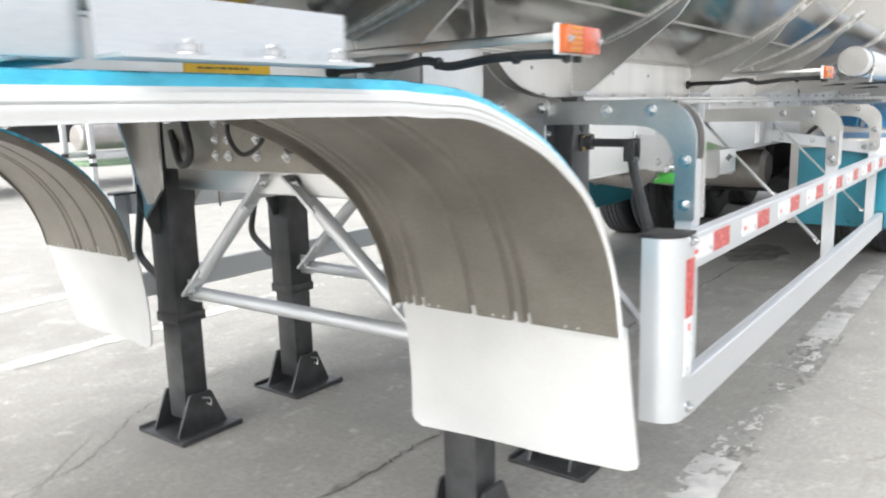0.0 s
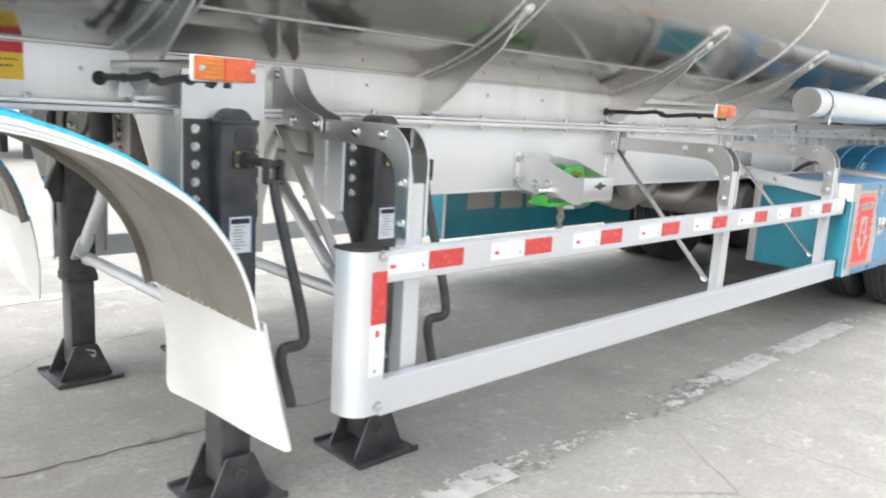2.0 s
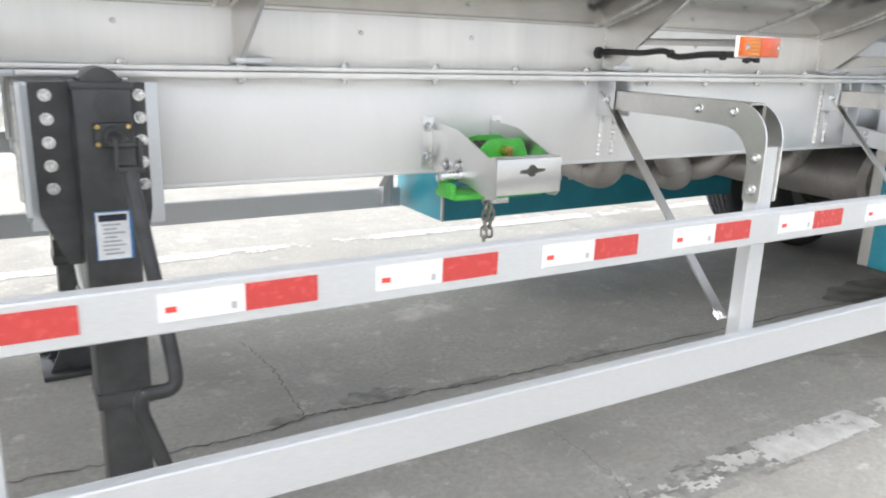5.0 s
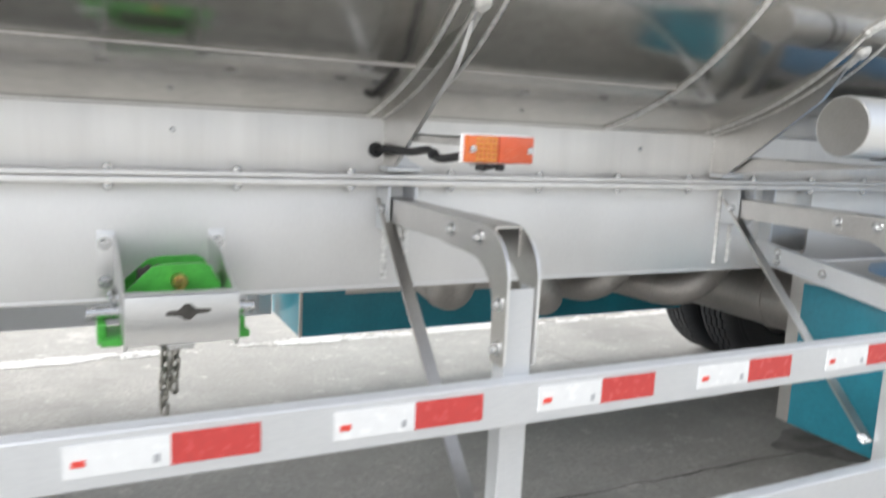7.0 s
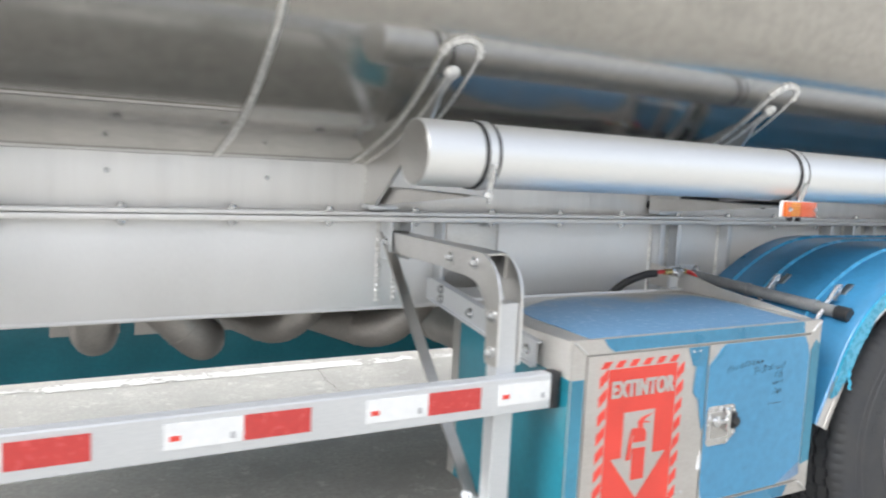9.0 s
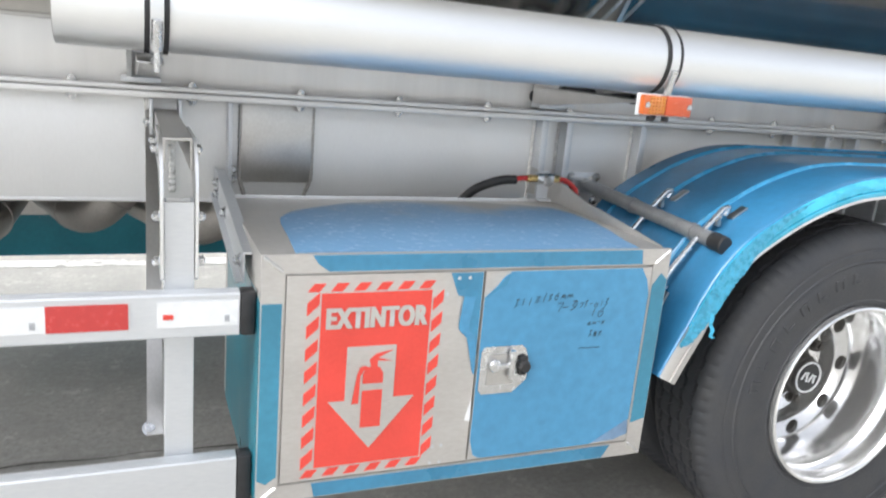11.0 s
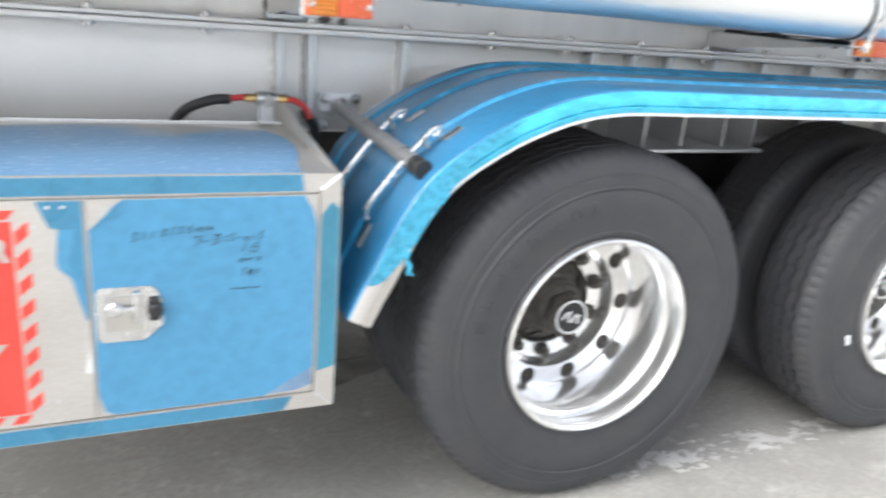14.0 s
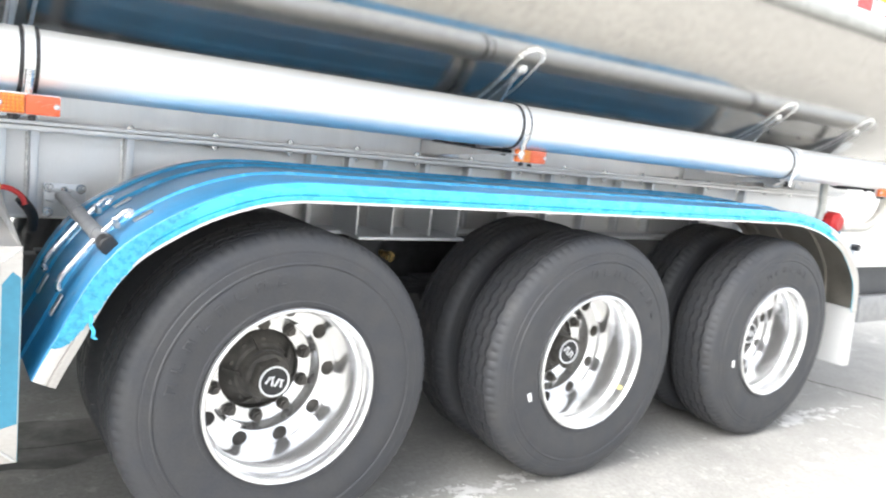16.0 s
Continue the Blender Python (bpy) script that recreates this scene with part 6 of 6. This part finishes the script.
# turned-up back edge of the lid
bm = bmesh.new()
box(bm, BX0, BX1 - 0.006, BY1 - 0.003, BY1, BZ1 - 0.006, BZ1 + 0.004, 0.001)
part("lid_edge", bm, EDGE, chest, "pale turned-up back edge of the lid")
bm = bmesh.new()
prism(bm, [(BY0 + 0.03, BZ1 - 0.003), (BY1, BZ1 - 0.003), (0.70, BZ1 - 0.003), (0.70, 1.045), (0.47, 1.022), (0.36, 1.000), (0.20, 0.985)], "x", BX1 - 0.006, BX1)
part("side_gusset", bm, PANEL, chest, "bare aluminium side gusset")
# air line on the lid
bm = bmesh.new()
box(bm, 7.205, 7.245, 0.585, 0.60, 0.97, 1.055, 0.003)
box(bm, 7.205, 7.245, 0.56, 0.60, 0.97, 0.976, 0.002)
clip = part("valve_bracket", bm, ANOD, chest, "aluminium valve bracket")
bm = bmesh.new()
sweep(bm, smooth_path([(6.985, 0.66, 0.945), (7.02, 0.62, 0.995), (7.08, 0.59, 1.025), (7.13, 0.585, 1.03)], 8), 0.0135, 12)
part("hose_sleeve", bm, PLASTIC, clip, "black hose sleeve")
bm = bmesh.new()
sweep(bm, smooth_path([(7.12, 0.585, 1.03), (7.15, 0.583, 1.035), (7.175, 0.582, 1.035)], 6), 0.008, 10)
part("red_air_line", bm, RED_HOSE, clip, "red air line")
bm = bmesh.new()
sweep(bm, smooth_path([(7.265, 0.582, 1.035), (7.30, 0.58, 1.03), (7.33, 0.575, 1.01), (7.34, 0.57, 0.985)], 6), 0.008, 10)
part("red_air_line", bm, RED_HOSE, clip, "red air line")
bm = bmesh.new()
cyl(bm, (7.165, 0.582, 1.035), (7.195, 0.582, 1.035), 0.011, 6)
part("brass_union", bm, BRASS, clip, "brass union")
bm = bmesh.new()
cyl(bm, (7.250, 0.582, 1.035), (7.275, 0.582, 1.035), 0.011, 6)
part("brass_union", bm, BRASS, clip, "brass union")
bm = bmesh.new()
cyl(bm, (7.195, 0.582, 1.035), (7.25, 0.582, 1.035), 0.018, 12)
cyl(bm, (7.225, 0.585, 1.035), (7.225, 0.555, 1.03), 0.016, 8)
part("valve_body", bm, ZINC, clip, "grey valve body")
bm = bmesh.new()
sweep(bm, smooth_path([(7.33, 0.60, 1.0), (7.365, 0.62, 0.95), (7.37, 0.65, 0.90)], 8), 0.016, 10)
part("hose_sleeve", bm, PLASTIC, clip, "black hose sleeve")
clip.location = clip.location + Vector((0.100, -0.052, 0))
# box on the far side
bm = bmesh.new()
box(bm, 5.12, 7.35, 2.02, 2.53, 0.415, 0.97, 0.004)
farbox = part("far_tool_box", bm, FILM_FAR, trailer, "long tool box covered in teal film")
for x0, x1, z0 in ((5.33, 5.60, 0.600), (5.66, 5.90, 0.590), (5.95, 6.09, 0.588), (6.21, 6.31, 0.590), (6.36, 6.46, 0.594), (6.60, 6.72, 0.596)):
    bm = bmesh.new()
    box(bm, x0, x1, 2.0165, 2.0195, z0, 0.95)
    part("bare_patch", bm, PANEL, farbox, "bare patch left by the film")
for x, y in ((5.12, 2.02),):
    bm = bmesh.new()
    box(bm, x - 0.002, x + 0.012, y - 0.003, y + 0.012, 0.415, 0.97, 0.001)
    part("corner_strip", bm, PANEL, farbox)

# ---- hose tube with straps ----
TY, TZ, TR = 0.165, 1.403, 0.080
bm = bmesh.new()
lathe(bm, [(6.045, 0.001), (6.045, TR - 0.012), (6.040, TR - 0.010), (6.040, TR - 0.001), (6.043, TR), (10.85, TR), (10.85, TR + 0.004), (10.88, TR + 0.004), (10.88, TR), (12.1, TR), (12.1, 0.001)], 48)
bm.transform(Matrix.Translation((0, TY, TZ)) @ Euler((0, 0, radians(-90))).to_matrix().to_4x4())
tube = part("hose_tube", bm, TUBE, trailer, "long satin aluminium hose tube")
# end disc in a darker metal, which gives the tube's end its shade
bm = bmesh.new()
cyl(bm, (6.0385, TY, TZ), (6.050, TY, TZ), TR - 0.003, 40, bev=0.002)
part("end_disc", bm, PLATE, tube, "round end disc in darker metal for its shaded face")
for x in (6.215, 7.390, 8.995, 10.79):
    bm = bmesh.new()
    lathe(bm, [(-0.022, TR + 0.0005), (-0.022, TR + 0.004), (0.022, TR + 0.004), (0.022, TR + 0.0005)], 40)
    bm.transform(Matrix.Translation((x, TY, TZ)) @ Euler((0, 0, radians(-90))).to_matrix().to_4x4())
    strap = part("strap", bm, PLASTIC, tube, "black rubber-lined strap")
    bm = bmesh.new()
    lathe(bm, [(-0.012, TR + 0.004), (-0.012, TR + 0.0055), (0.012, TR + 0.0055), (0.012, TR + 0.004)], 40)
    bm.transform(Matrix.Translation((x, TY, TZ)) @ Euler((0, 0, radians(-90))).to_matrix().to_4x4())
    part("strap_band", bm, TUBE, strap, "bright steel band")
    bm = bmesh.new()
    cyl(bm, (x, TY - TR - 0.006, TZ - 0.02), (x, TY - TR + 0.012, TZ - 0.075), 0.010, 10)
    cyl(bm, (x, TY - TR + 0.012, TZ - 0.065), (x, TY - TR + 0.012, TZ - 0.115), 0.006, 8)
    cyl(bm, (x, TY - TR + 0.012, TZ - 0.088), (x, TY - TR + 0.012, TZ - 0.100), 0.011, 6)
    part("strap_bolt", bm, ZINC, strap, "zinc strap bolt")
    bm = bmesh.new()
    box(bm, x - 0.035, x + 0.015, TY - TR + 0.045, 0.72, TZ - TR - 0.022, TZ - TR - 0.018, 0.0015)
    prism(bm, [(TY - TR + 0.05, TZ - TR - 0.022), (0.72, TZ - TR - 0.022), (0.72, 1.25), (0.60, 1.255)], "x", x - 0.035, x - 0.031)
    part("strap_bracket", bm, PLATE, strap, "aluminium bracket shelf")
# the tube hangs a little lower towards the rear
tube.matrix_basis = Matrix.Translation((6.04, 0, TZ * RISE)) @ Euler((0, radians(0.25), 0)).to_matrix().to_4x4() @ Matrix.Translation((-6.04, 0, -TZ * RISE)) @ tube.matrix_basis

# ---- marker lamps ----
def lamp(x0, x1, z0, z1, arm_x, y=0.088, before=False):
    bm = bmesh.new()
    box(bm, x0, x1, y + 0.010, y + 0.022, z0, z1, 0.004)
    L = part("marker_lamp", bm, WHITE, trailer, "amber side marker lamp on a bar with a black cable")
    xm = x0 + (x1 - x0) * 0.47
    for a, c, m, text in ((x0 + 0.004, xm, AMBER, "amber plastic lens"), (xm + 0.001, x1 - 0.003, AMBER_RED, "scratched red-orange lens")):
        bm = bmesh.new()
        box(bm, a, c, y - 0.006, y + 0.012, z0 + 0.003, z1 - 0.003, 0.003)
        part("lens", bm, m, L, text)
    bm = bmesh.new()
    for i in range(5):
        for j in range(5):
            cx, cz = x0 + 0.027 + 0.0095 * i, z0 + 0.0095 + (z1 - z0 - 0.019) * j / 4
            lathe(bm, [(0, 0.0043), (-0.0012, 0.0034), (-0.002, 0.0012)], 8)
            bmesh.ops.translate(bm, verts=bm.verts[-24:], vec=(cx, y - 0.006, cz))
    tagged(part("lens_bead", bm, AMBER_BEAD, L, "amber moulded beads"), kind="stuff")
    rnd = random.Random(int(x0 * 100))
    bm = bmesh.new()
    for i in range(7):
        ax0, az0 = xm + 0.008 + 0.05 * rnd.random(), z0 + 0.006 + 0.03 * rnd.random()
        ln, lw = 0.004 + 0.009 * rnd.random(), 0.0004 + 0.0004 * rnd.random()
        bm.faces.new([bm.verts.new(p) for p in ((ax0, y - 0.0066, az0), (ax0 + ln, y - 0.0066, az0 + ln * 0.45), (ax0 + ln, y - 0.0066, az0 + ln * 0.45 + lw), (ax0, y - 0.0066, az0 + lw))])
    tagged(part("lens_scratch", bm, SCRATCH, L, "pale scratches"), kind="stuff")
    for x in (x0 + 0.016, x1 - 0.012):
        place("screw", SCREW, L, (x, y - 0.006, (z0 + z1) / 2))
    for x in (x0 + 0.045, x0 + 0.09):
        bm = bmesh.new()
        cyl(bm, (x, y + 0.016, z0), (x, y + 0.016, z0 - 0.012), 0.009, 10)
        part("cable_gland", bm, PLASTIC, L, "black cable gland")
    bm = bmesh.new()
    box(bm, arm_x, arm_x + 0.004, y + 0.02, 0.724, z1 - 0.028, z1 - 0.008, 0.001)
    box(bm, arm_x, arm_x + 0.032, y + 0.02, 0.724, z1 - 0.012, z1 - 0.008, 0.001)
    part("lamp_arm", bm, PLATE, L, "thin aluminium angle arm")
    bm = bmesh.new()
    e, h = (-0.014, z1 - 0.022) if before else (0.0, z0 + 0.004)  # the cable runs before or under the arm
    sag = [(arm_x - 0.03, 0.73, z0 - 0.002), (arm_x - 0.022, 0.69, h), (arm_x - 0.006 + e, 0.55, h), (arm_x + e, 0.46, h + 0.008), (arm_x + e, 0.40, h - 0.008), (arm_x + e, 0.28, h + 0.002), (arm_x + 0.01 + e, y + 0.05, h + 0.002), (x0 + 0.05, y + 0.017, z0 - 0.006)]
    sweep(bm, smooth_path(sag, 6), 0.0095, 8)
    part("lamp_cable", bm, PLASTIC, L, "black sleeved cable")
    for y2 in (0.62, 0.42, 0.22):
        bm = bmesh.new()
        cyl(bm, (arm_x + e - 0.002, y2, h), (arm_x + e - 0.002, y2 + 0.012, h), 0.013, 10)
        part("cable_tie", bm, PLASTIC, L)
    bm = bmesh.new()
    cyl(bm, (arm_x - 0.032, 0.7255, z0), (arm_x - 0.032, 0.718, z0), 0.020, 16)
    part("grommet", bm, PLASTIC, L, "black rubber grommet")
    bm = bmesh.new()
    prism(bm, [(arm_x + 0.0, 1.24), (arm_x + 0.10, 1.24), (arm_x + 0.05, 1.262), (arm_x + 0.01, 1.30)], "y", 0.68, 0.686)
    part("clamp_angle", bm, ANOD, L)


lamp(2.440, 2.594, 1.288, 1.346, 2.50)
lamp(4.885, 5.040, 1.286, 1.343, 4.985)
lamp(7.310, 7.463, 1.266, 1.319, 7.40, before=True)
lamp(9.000, 9.155, 1.260, 1.313, 9.03, 0.14, True)
lamp(11.80, 11.955, 1.258, 1.311, 11.84, 0.14, True)

# ---- chain winch for the spare wheel ----
bm = bmesh.new()
box(bm, 4.305, 4.525, 0.356, 0.361, 0.906, 1.007, 0.0015)
box(bm, 4.305, 4.525, 0.356, 0.392, 1.002, 1.007, 0.0015)
winch = part("winch_bracket", bm, ALU, trailer, "folded aluminium bracket with a green chain winch")
for x in (4.305, 4.519):
    bm = bmesh.new()
    prism(bm, [(0.358, 0.906), (0.358, 1.003), (0.40, 1.003), (0.57, 1.062), (0.715, 1.072), (0.715, 0.935), (0.64, 0.915), (0.50, 0.915), (0.40, 0.890), (0.37, 0.893)], "x", x, x + 0.005)
    part("side_plate", bm, ALU, winch, "folded aluminium side plate")
    bm = bmesh.new()
    box(bm, x - 0.035 if x < 4.4 else x, x + 0.005 if x < 4.4 else x + 0.04, 0.712, 0.718, 0.935, 1.085, 0.002)
    part("mount_tab", bm, ALU, winch)
    for z in (0.965, 1.055):
        place("bolt", BOLT, winch, (x - 0.018 if x < 4.4 else x + 0.022, 0.711, z))
    for y, z in ((0.62, 0.955), (0.55, 0.962)):
        place("bolt", BIG_BOLT, winch, (x if x < 4.4 else x + 0.005, y, z), (0, 0, -90 if x < 4.4 else 90))
bm = bmesh.new()
for pts in ([(4.382, 0.964), (4.407, 0.962), (4.417, 0.954), (4.429, 0.954), (4.439, 0.964), (4.467, 0.967), (4.467, 0.974), (4.439, 0.976), (4.429, 0.986), (4.417, 0.986), (4.407, 0.975), (4.382, 0.972)],):
    prism(bm, pts, "y", 0.3545, 0.3558)
part("key_slot", bm, HUB, winch, "dark keyhole slot")
bm = bmesh.new()
prism(bm, [(4.322, 0.95), (4.322, 0.99), (4.372, 1.035), (4.4, 1.04), (4.477, 1.04), (4.492, 1.032), (4.512, 0.99), (4.512, 0.95)], "y", 0.50, 0.512)
prism(bm, [(4.322, 0.95), (4.322, 0.99), (4.372, 1.035), (4.4, 1.04), (4.477, 1.04), (4.492, 1.032), (4.512, 0.99), (4.512, 0.95)], "y", 0.60, 0.612)
box(bm, 4.267, 4.577, 0.50, 0.62, 0.868, 0.885, 0.004)
box(bm, 4.262, 4.280, 0.52, 0.60, 0.868, 0.912, 0.004)
box(bm, 4.552, 4.570, 0.52, 0.60, 0.868, 0.912, 0.004)
part("winch_body", bm, GREEN, winch, "green painted steel winch body")
bm = bmesh.new()
cyl(bm, (4.345, 0.556, 0.985), (4.495, 0.556, 0.985), 0.040, 20, bev=0.004)
for k in range(6):
    cyl(bm, (4.362 + 0.02 * k, 0.556, 0.985), (4.374 + 0.02 * k, 0.556, 0.985), 0.046, 20, bev=0.003)
part("chain_drum", bm, HUB, winch, "dark chain drum")
bm = bmesh.new()
cyl(bm, (4.423, 0.50, 1.006), (4.423, 0.470, 1.006), 0.016, 16)
cyl(bm, (4.423, 0.470, 1.006), (4.423, 0.462, 1.006), 0.011, 6)
part("winch_shaft", bm, BRASS, winch, "worn brass-coloured shaft end")
bm = bmesh.new()
cyl(bm, (4.242, 0.56, 0.93), (4.307, 0.56, 0.93), 0.016, 12)
part("winch_axle", bm, ZINC, winch, "zinc winch axle end")
bm = bmesh.new()
cyl(bm, (4.522, 0.56, 0.93), (4.597, 0.56, 0.925), 0.016, 12)
part("winch_axle", bm, ZINC, winch, "zinc winch axle end")
bm = bmesh.new()
box(bm, 4.4, 4.457, 0.505, 0.56, 0.85, 0.868, 0.003)
part("chain_guide", bm, ZINC, winch, "zinc chain guide")


def chain(x, y, z0, z1, parent):
    z, k = z0, 0
    while z > z1:
        b = bmesh.new()
        loop = [(0.0095 * math.cos(t), 0, 0.0095 * math.sin(t) + (0.008 if math.sin(t) > 0 else -0.008)) for t in (2 * math.pi * i / 12 for i in range(13))]
        m = pose(x + 0.002 * math.sin(k), y, z, 0, 8 * math.sin(k * 1.7), 45 if k % 2 else 130)
        sweep(b, [m @ Vector(p) for p in loop], 0.0042, 6)
        part("chain_link", b, CHAIN, parent)
        z -= 0.0255
        k += 1


chain(4.397, 0.54, 0.86, 0.70, winch)
chain(4.419, 0.545, 0.86, 0.74, winch)

# ---- pipes under the barrel ----
for x, y, dx, side, low in ((5.43, 1.10, 0.0, 0.0, 0.770), (5.75, 0.97, -0.24, 0.04, 0.760), (6.05, 1.10, 0.17, -0.20, 0.768), (6.39, 0.97, 0.20, -0.28, 0.760)):
    bm = bmesh.new()
    path = fillet([(x + 2.2 * side, 2.1, 0.88), (x, y + 0.03, low), (x + dx, y + 0.01, 1.0), (x + 1.2 * dx, y, 1.30)], 0.13, 9)
    sweep(bm, path, 0.068, 24)
    p = part("drain_pipe", bm, PIPE, trailer, "grey welded drain pipe with an elbow")
    for c, d in ((path[1], path[1] - path[0]), (path[9], path[11] - path[9])):
        bm = bmesh.new()
        c = Vector(c)
        sweep(bm, [q for q in ring_pts(c, d, 0.068, 24)] + [ring_pts(c, d, 0.068, 24)[0]], 0.003, 6)
        part("pipe_weld", bm, PIPE, p)

# ---- rear end of the trailer ----
def slab(poly, y0, y1):
    b = bmesh.new()
    prism(b, poly, "y", y0, y1)
    bmesh.ops.bevel(b, geom=b.edges[:], offset=0.006, segments=2, profile=0.5, affect="EDGES")
    return b


rear = part("rear_panel", slab([(11.345, 1.022), (12.55, 1.022), (12.55, 0.872), (11.410, 0.872)], 0.0, 0.09), WHITE, trailer, "white rear side panel")
# dark slab painted for the shade between the white panel and the bar
part("rear_lower_panel", slab([(11.47, 0.868), (12.55, 0.868), (12.55, 0.705), (11.54, 0.705)], 0.05, 0.10), DUSK, rear, "recessed dark band standing for the shade below the white panel")
part("rear_bar", slab([(11.560, 0.700), (12.55, 0.700), (12.55, 0.55), (11.58, 0.55)], 0.0, 0.09), ROD, rear, "grey rear guard bar")
part("panel_pin", cyl(bmesh.new(), (11.36, 0.01, 0.985), (11.36, -0.03, 0.985), 0.018, 10), PLASTIC, rear, "black rubber stop")
bm = bmesh.new()
cyl(bm, (11.56, 0.30, 1.085), (11.56, 0.20, 1.081), 0.062, 24, bev=0.022)
cap = part("red_cap", bm, RED_HOSE, trailer, "round red cap on a blue collar")
bm = bmesh.new()
cyl(bm, (11.59, 0.32, 1.02), (11.59, 0.22, 1.015), 0.045, 20, bev=0.008)
part("collar", bm, FILM, cap, "blue collar")
bm = bmesh.new()
pts = smooth_path([(11.40, 0.25, 1.32), (11.405, 0.25, 1.24), (11.42, 0.25, 1.15), (11.43, 0.27, 1.06)], 14)
sweep(bm, pts, 0.02, 10, [0.024 if i % 2 else 0.019 for i in range(len(pts))])
part("corrugated_hose", bm, HOSE, trailer, "cream corrugated hose")
bm = bmesh.new()
pts = smooth_path([(11.62, 0.22, 1.06), (11.743, 0.2, 1.063), (11.87, 0.2, 1.075), (11.97, 0.2, 1.13), (12.03, 0.2, 1.225), (12.05, 0.22, 1.32)], 14)
sweep(bm, pts, 0.02, 10, [0.026 if i % 2 else 0.021 for i in range(len(pts))])
part("corrugated_hose", bm, HOSE, trailer, "cream corrugated hose")
bm = bmesh.new()
box(bm, 11.18, 12.3, 0.40, 0.70, 1.285, 1.295, 0.003)
shelf = part("rear_shelf", bm, ALU, trailer, "bright aluminium shelf over the rear hoses")
for x in (11.30, 11.62, 11.95):
    place("bolt", BOLT, shelf, (x, 0.43, 1.295), (-90, 0, 0))

# ---- yard beyond ----
def stand(x, y, s):
    b = thing("steel_trestle", "pale steel trestle with rollers standing in the far yard", "trestle", "far trestles")
    b.location = (x, y, 0)
    for dx in (0, 1.0 * s):
        for dy in (0, 0.7):
            bm = bmesh.new()
            box(bm, dx, dx + 0.07, dy, dy + 0.07, 0, 1.25, 0.006)
            part("leg", bm, PALE, b)
    bm = bmesh.new()
    box(bm, 0, s + 0.07, 0.0, 0.07, 0.72, 0.80, 0.006)
    part("cross_bar", bm, PALE, b)
    bm = bmesh.new()
    box(bm, 0, s + 0.07, 0.7, 0.77, 0.72, 0.80, 0.006)
    part("cross_bar", bm, PALE, b)
    bm = bmesh.new()
    box(bm, 0, s + 0.07, 0.0, 0.77, 0.62, 0.68, 0.006)
    part("tray", bm, DULL_GREEN, b, "dull green tray")
    bm = bmesh.new()
    cyl(bm, (0, 0.35, 1.0), (s + 0.07, 0.35, 1.0), 0.17, 20, bev=0.02)
    part("roller", bm, PIPE, b, "grey metal roller")


stand(6.35, 9.0, 1.0)
stand(9.4, 9.6, 1.1)


def far_trailer(x, y):
    t = thing("parked_trailer", "dark flatbed trailer parked across the yard", "trailer", "far parked trailers")
    t.location = (x, y, 0)
    bm = bmesh.new()
    box(bm, 0, 12, 0, 2.4, 1.15, 1.4, 0.02)
    part("deck", bm, DUSK, t)
    bm = bmesh.new()
    box(bm, 0.2, 11.8, 0.6, 0.75, 0.85, 1.15, 0.02)
    box(bm, 0.2, 11.8, 1.65, 1.8, 0.85, 1.15, 0.02)
    part("frame", bm, DUSK, t)
    for wx in (8.2, 9.5, 10.8):
        place("wheel", TYRE, t, (wx, 0.0, 0.51))
    for lx in (2.6,):
        for ly in (0.4, 1.9):
            bm = bmesh.new()
            box(bm, lx, lx + 0.13, ly, ly + 0.13, 0, 1.15, 0.01)
            part("leg", bm, DUSK, t)


far_trailer(3.0, 12.5)
far_trailer(-10.5, 12.5)
bm = bmesh.new()
for k in range(90):
    prism(bm, [(-60 + 1.6 * k, 55.0), (-60 + 1.6 * k + 0.8, 54.8), (-60 + 1.6 * k + 1.6, 55.0), (-60 + 1.6 * k + 1.6, 55.4), (-60 + 1.6 * k, 55.4)], "z", 0, 5.0)
shed = new("wall_north", finish("wall_north", bm, SHED))
tagged(shed, "grey corrugated factory wall across the yard", "wall", kind="structure")

# every piece hangs at most one level under its part
for ob in list(bpy.data.objects):
    above, p = [], ob
    while p.parent:
        p = p.parent
        above.append(p)
    if len(above) > 2:
        m = ob.matrix_basis.copy()
        for q in above[:-2]:
            m = q.matrix_basis @ m
        ob.parent = above[-2]
        ob.matrix_basis = m
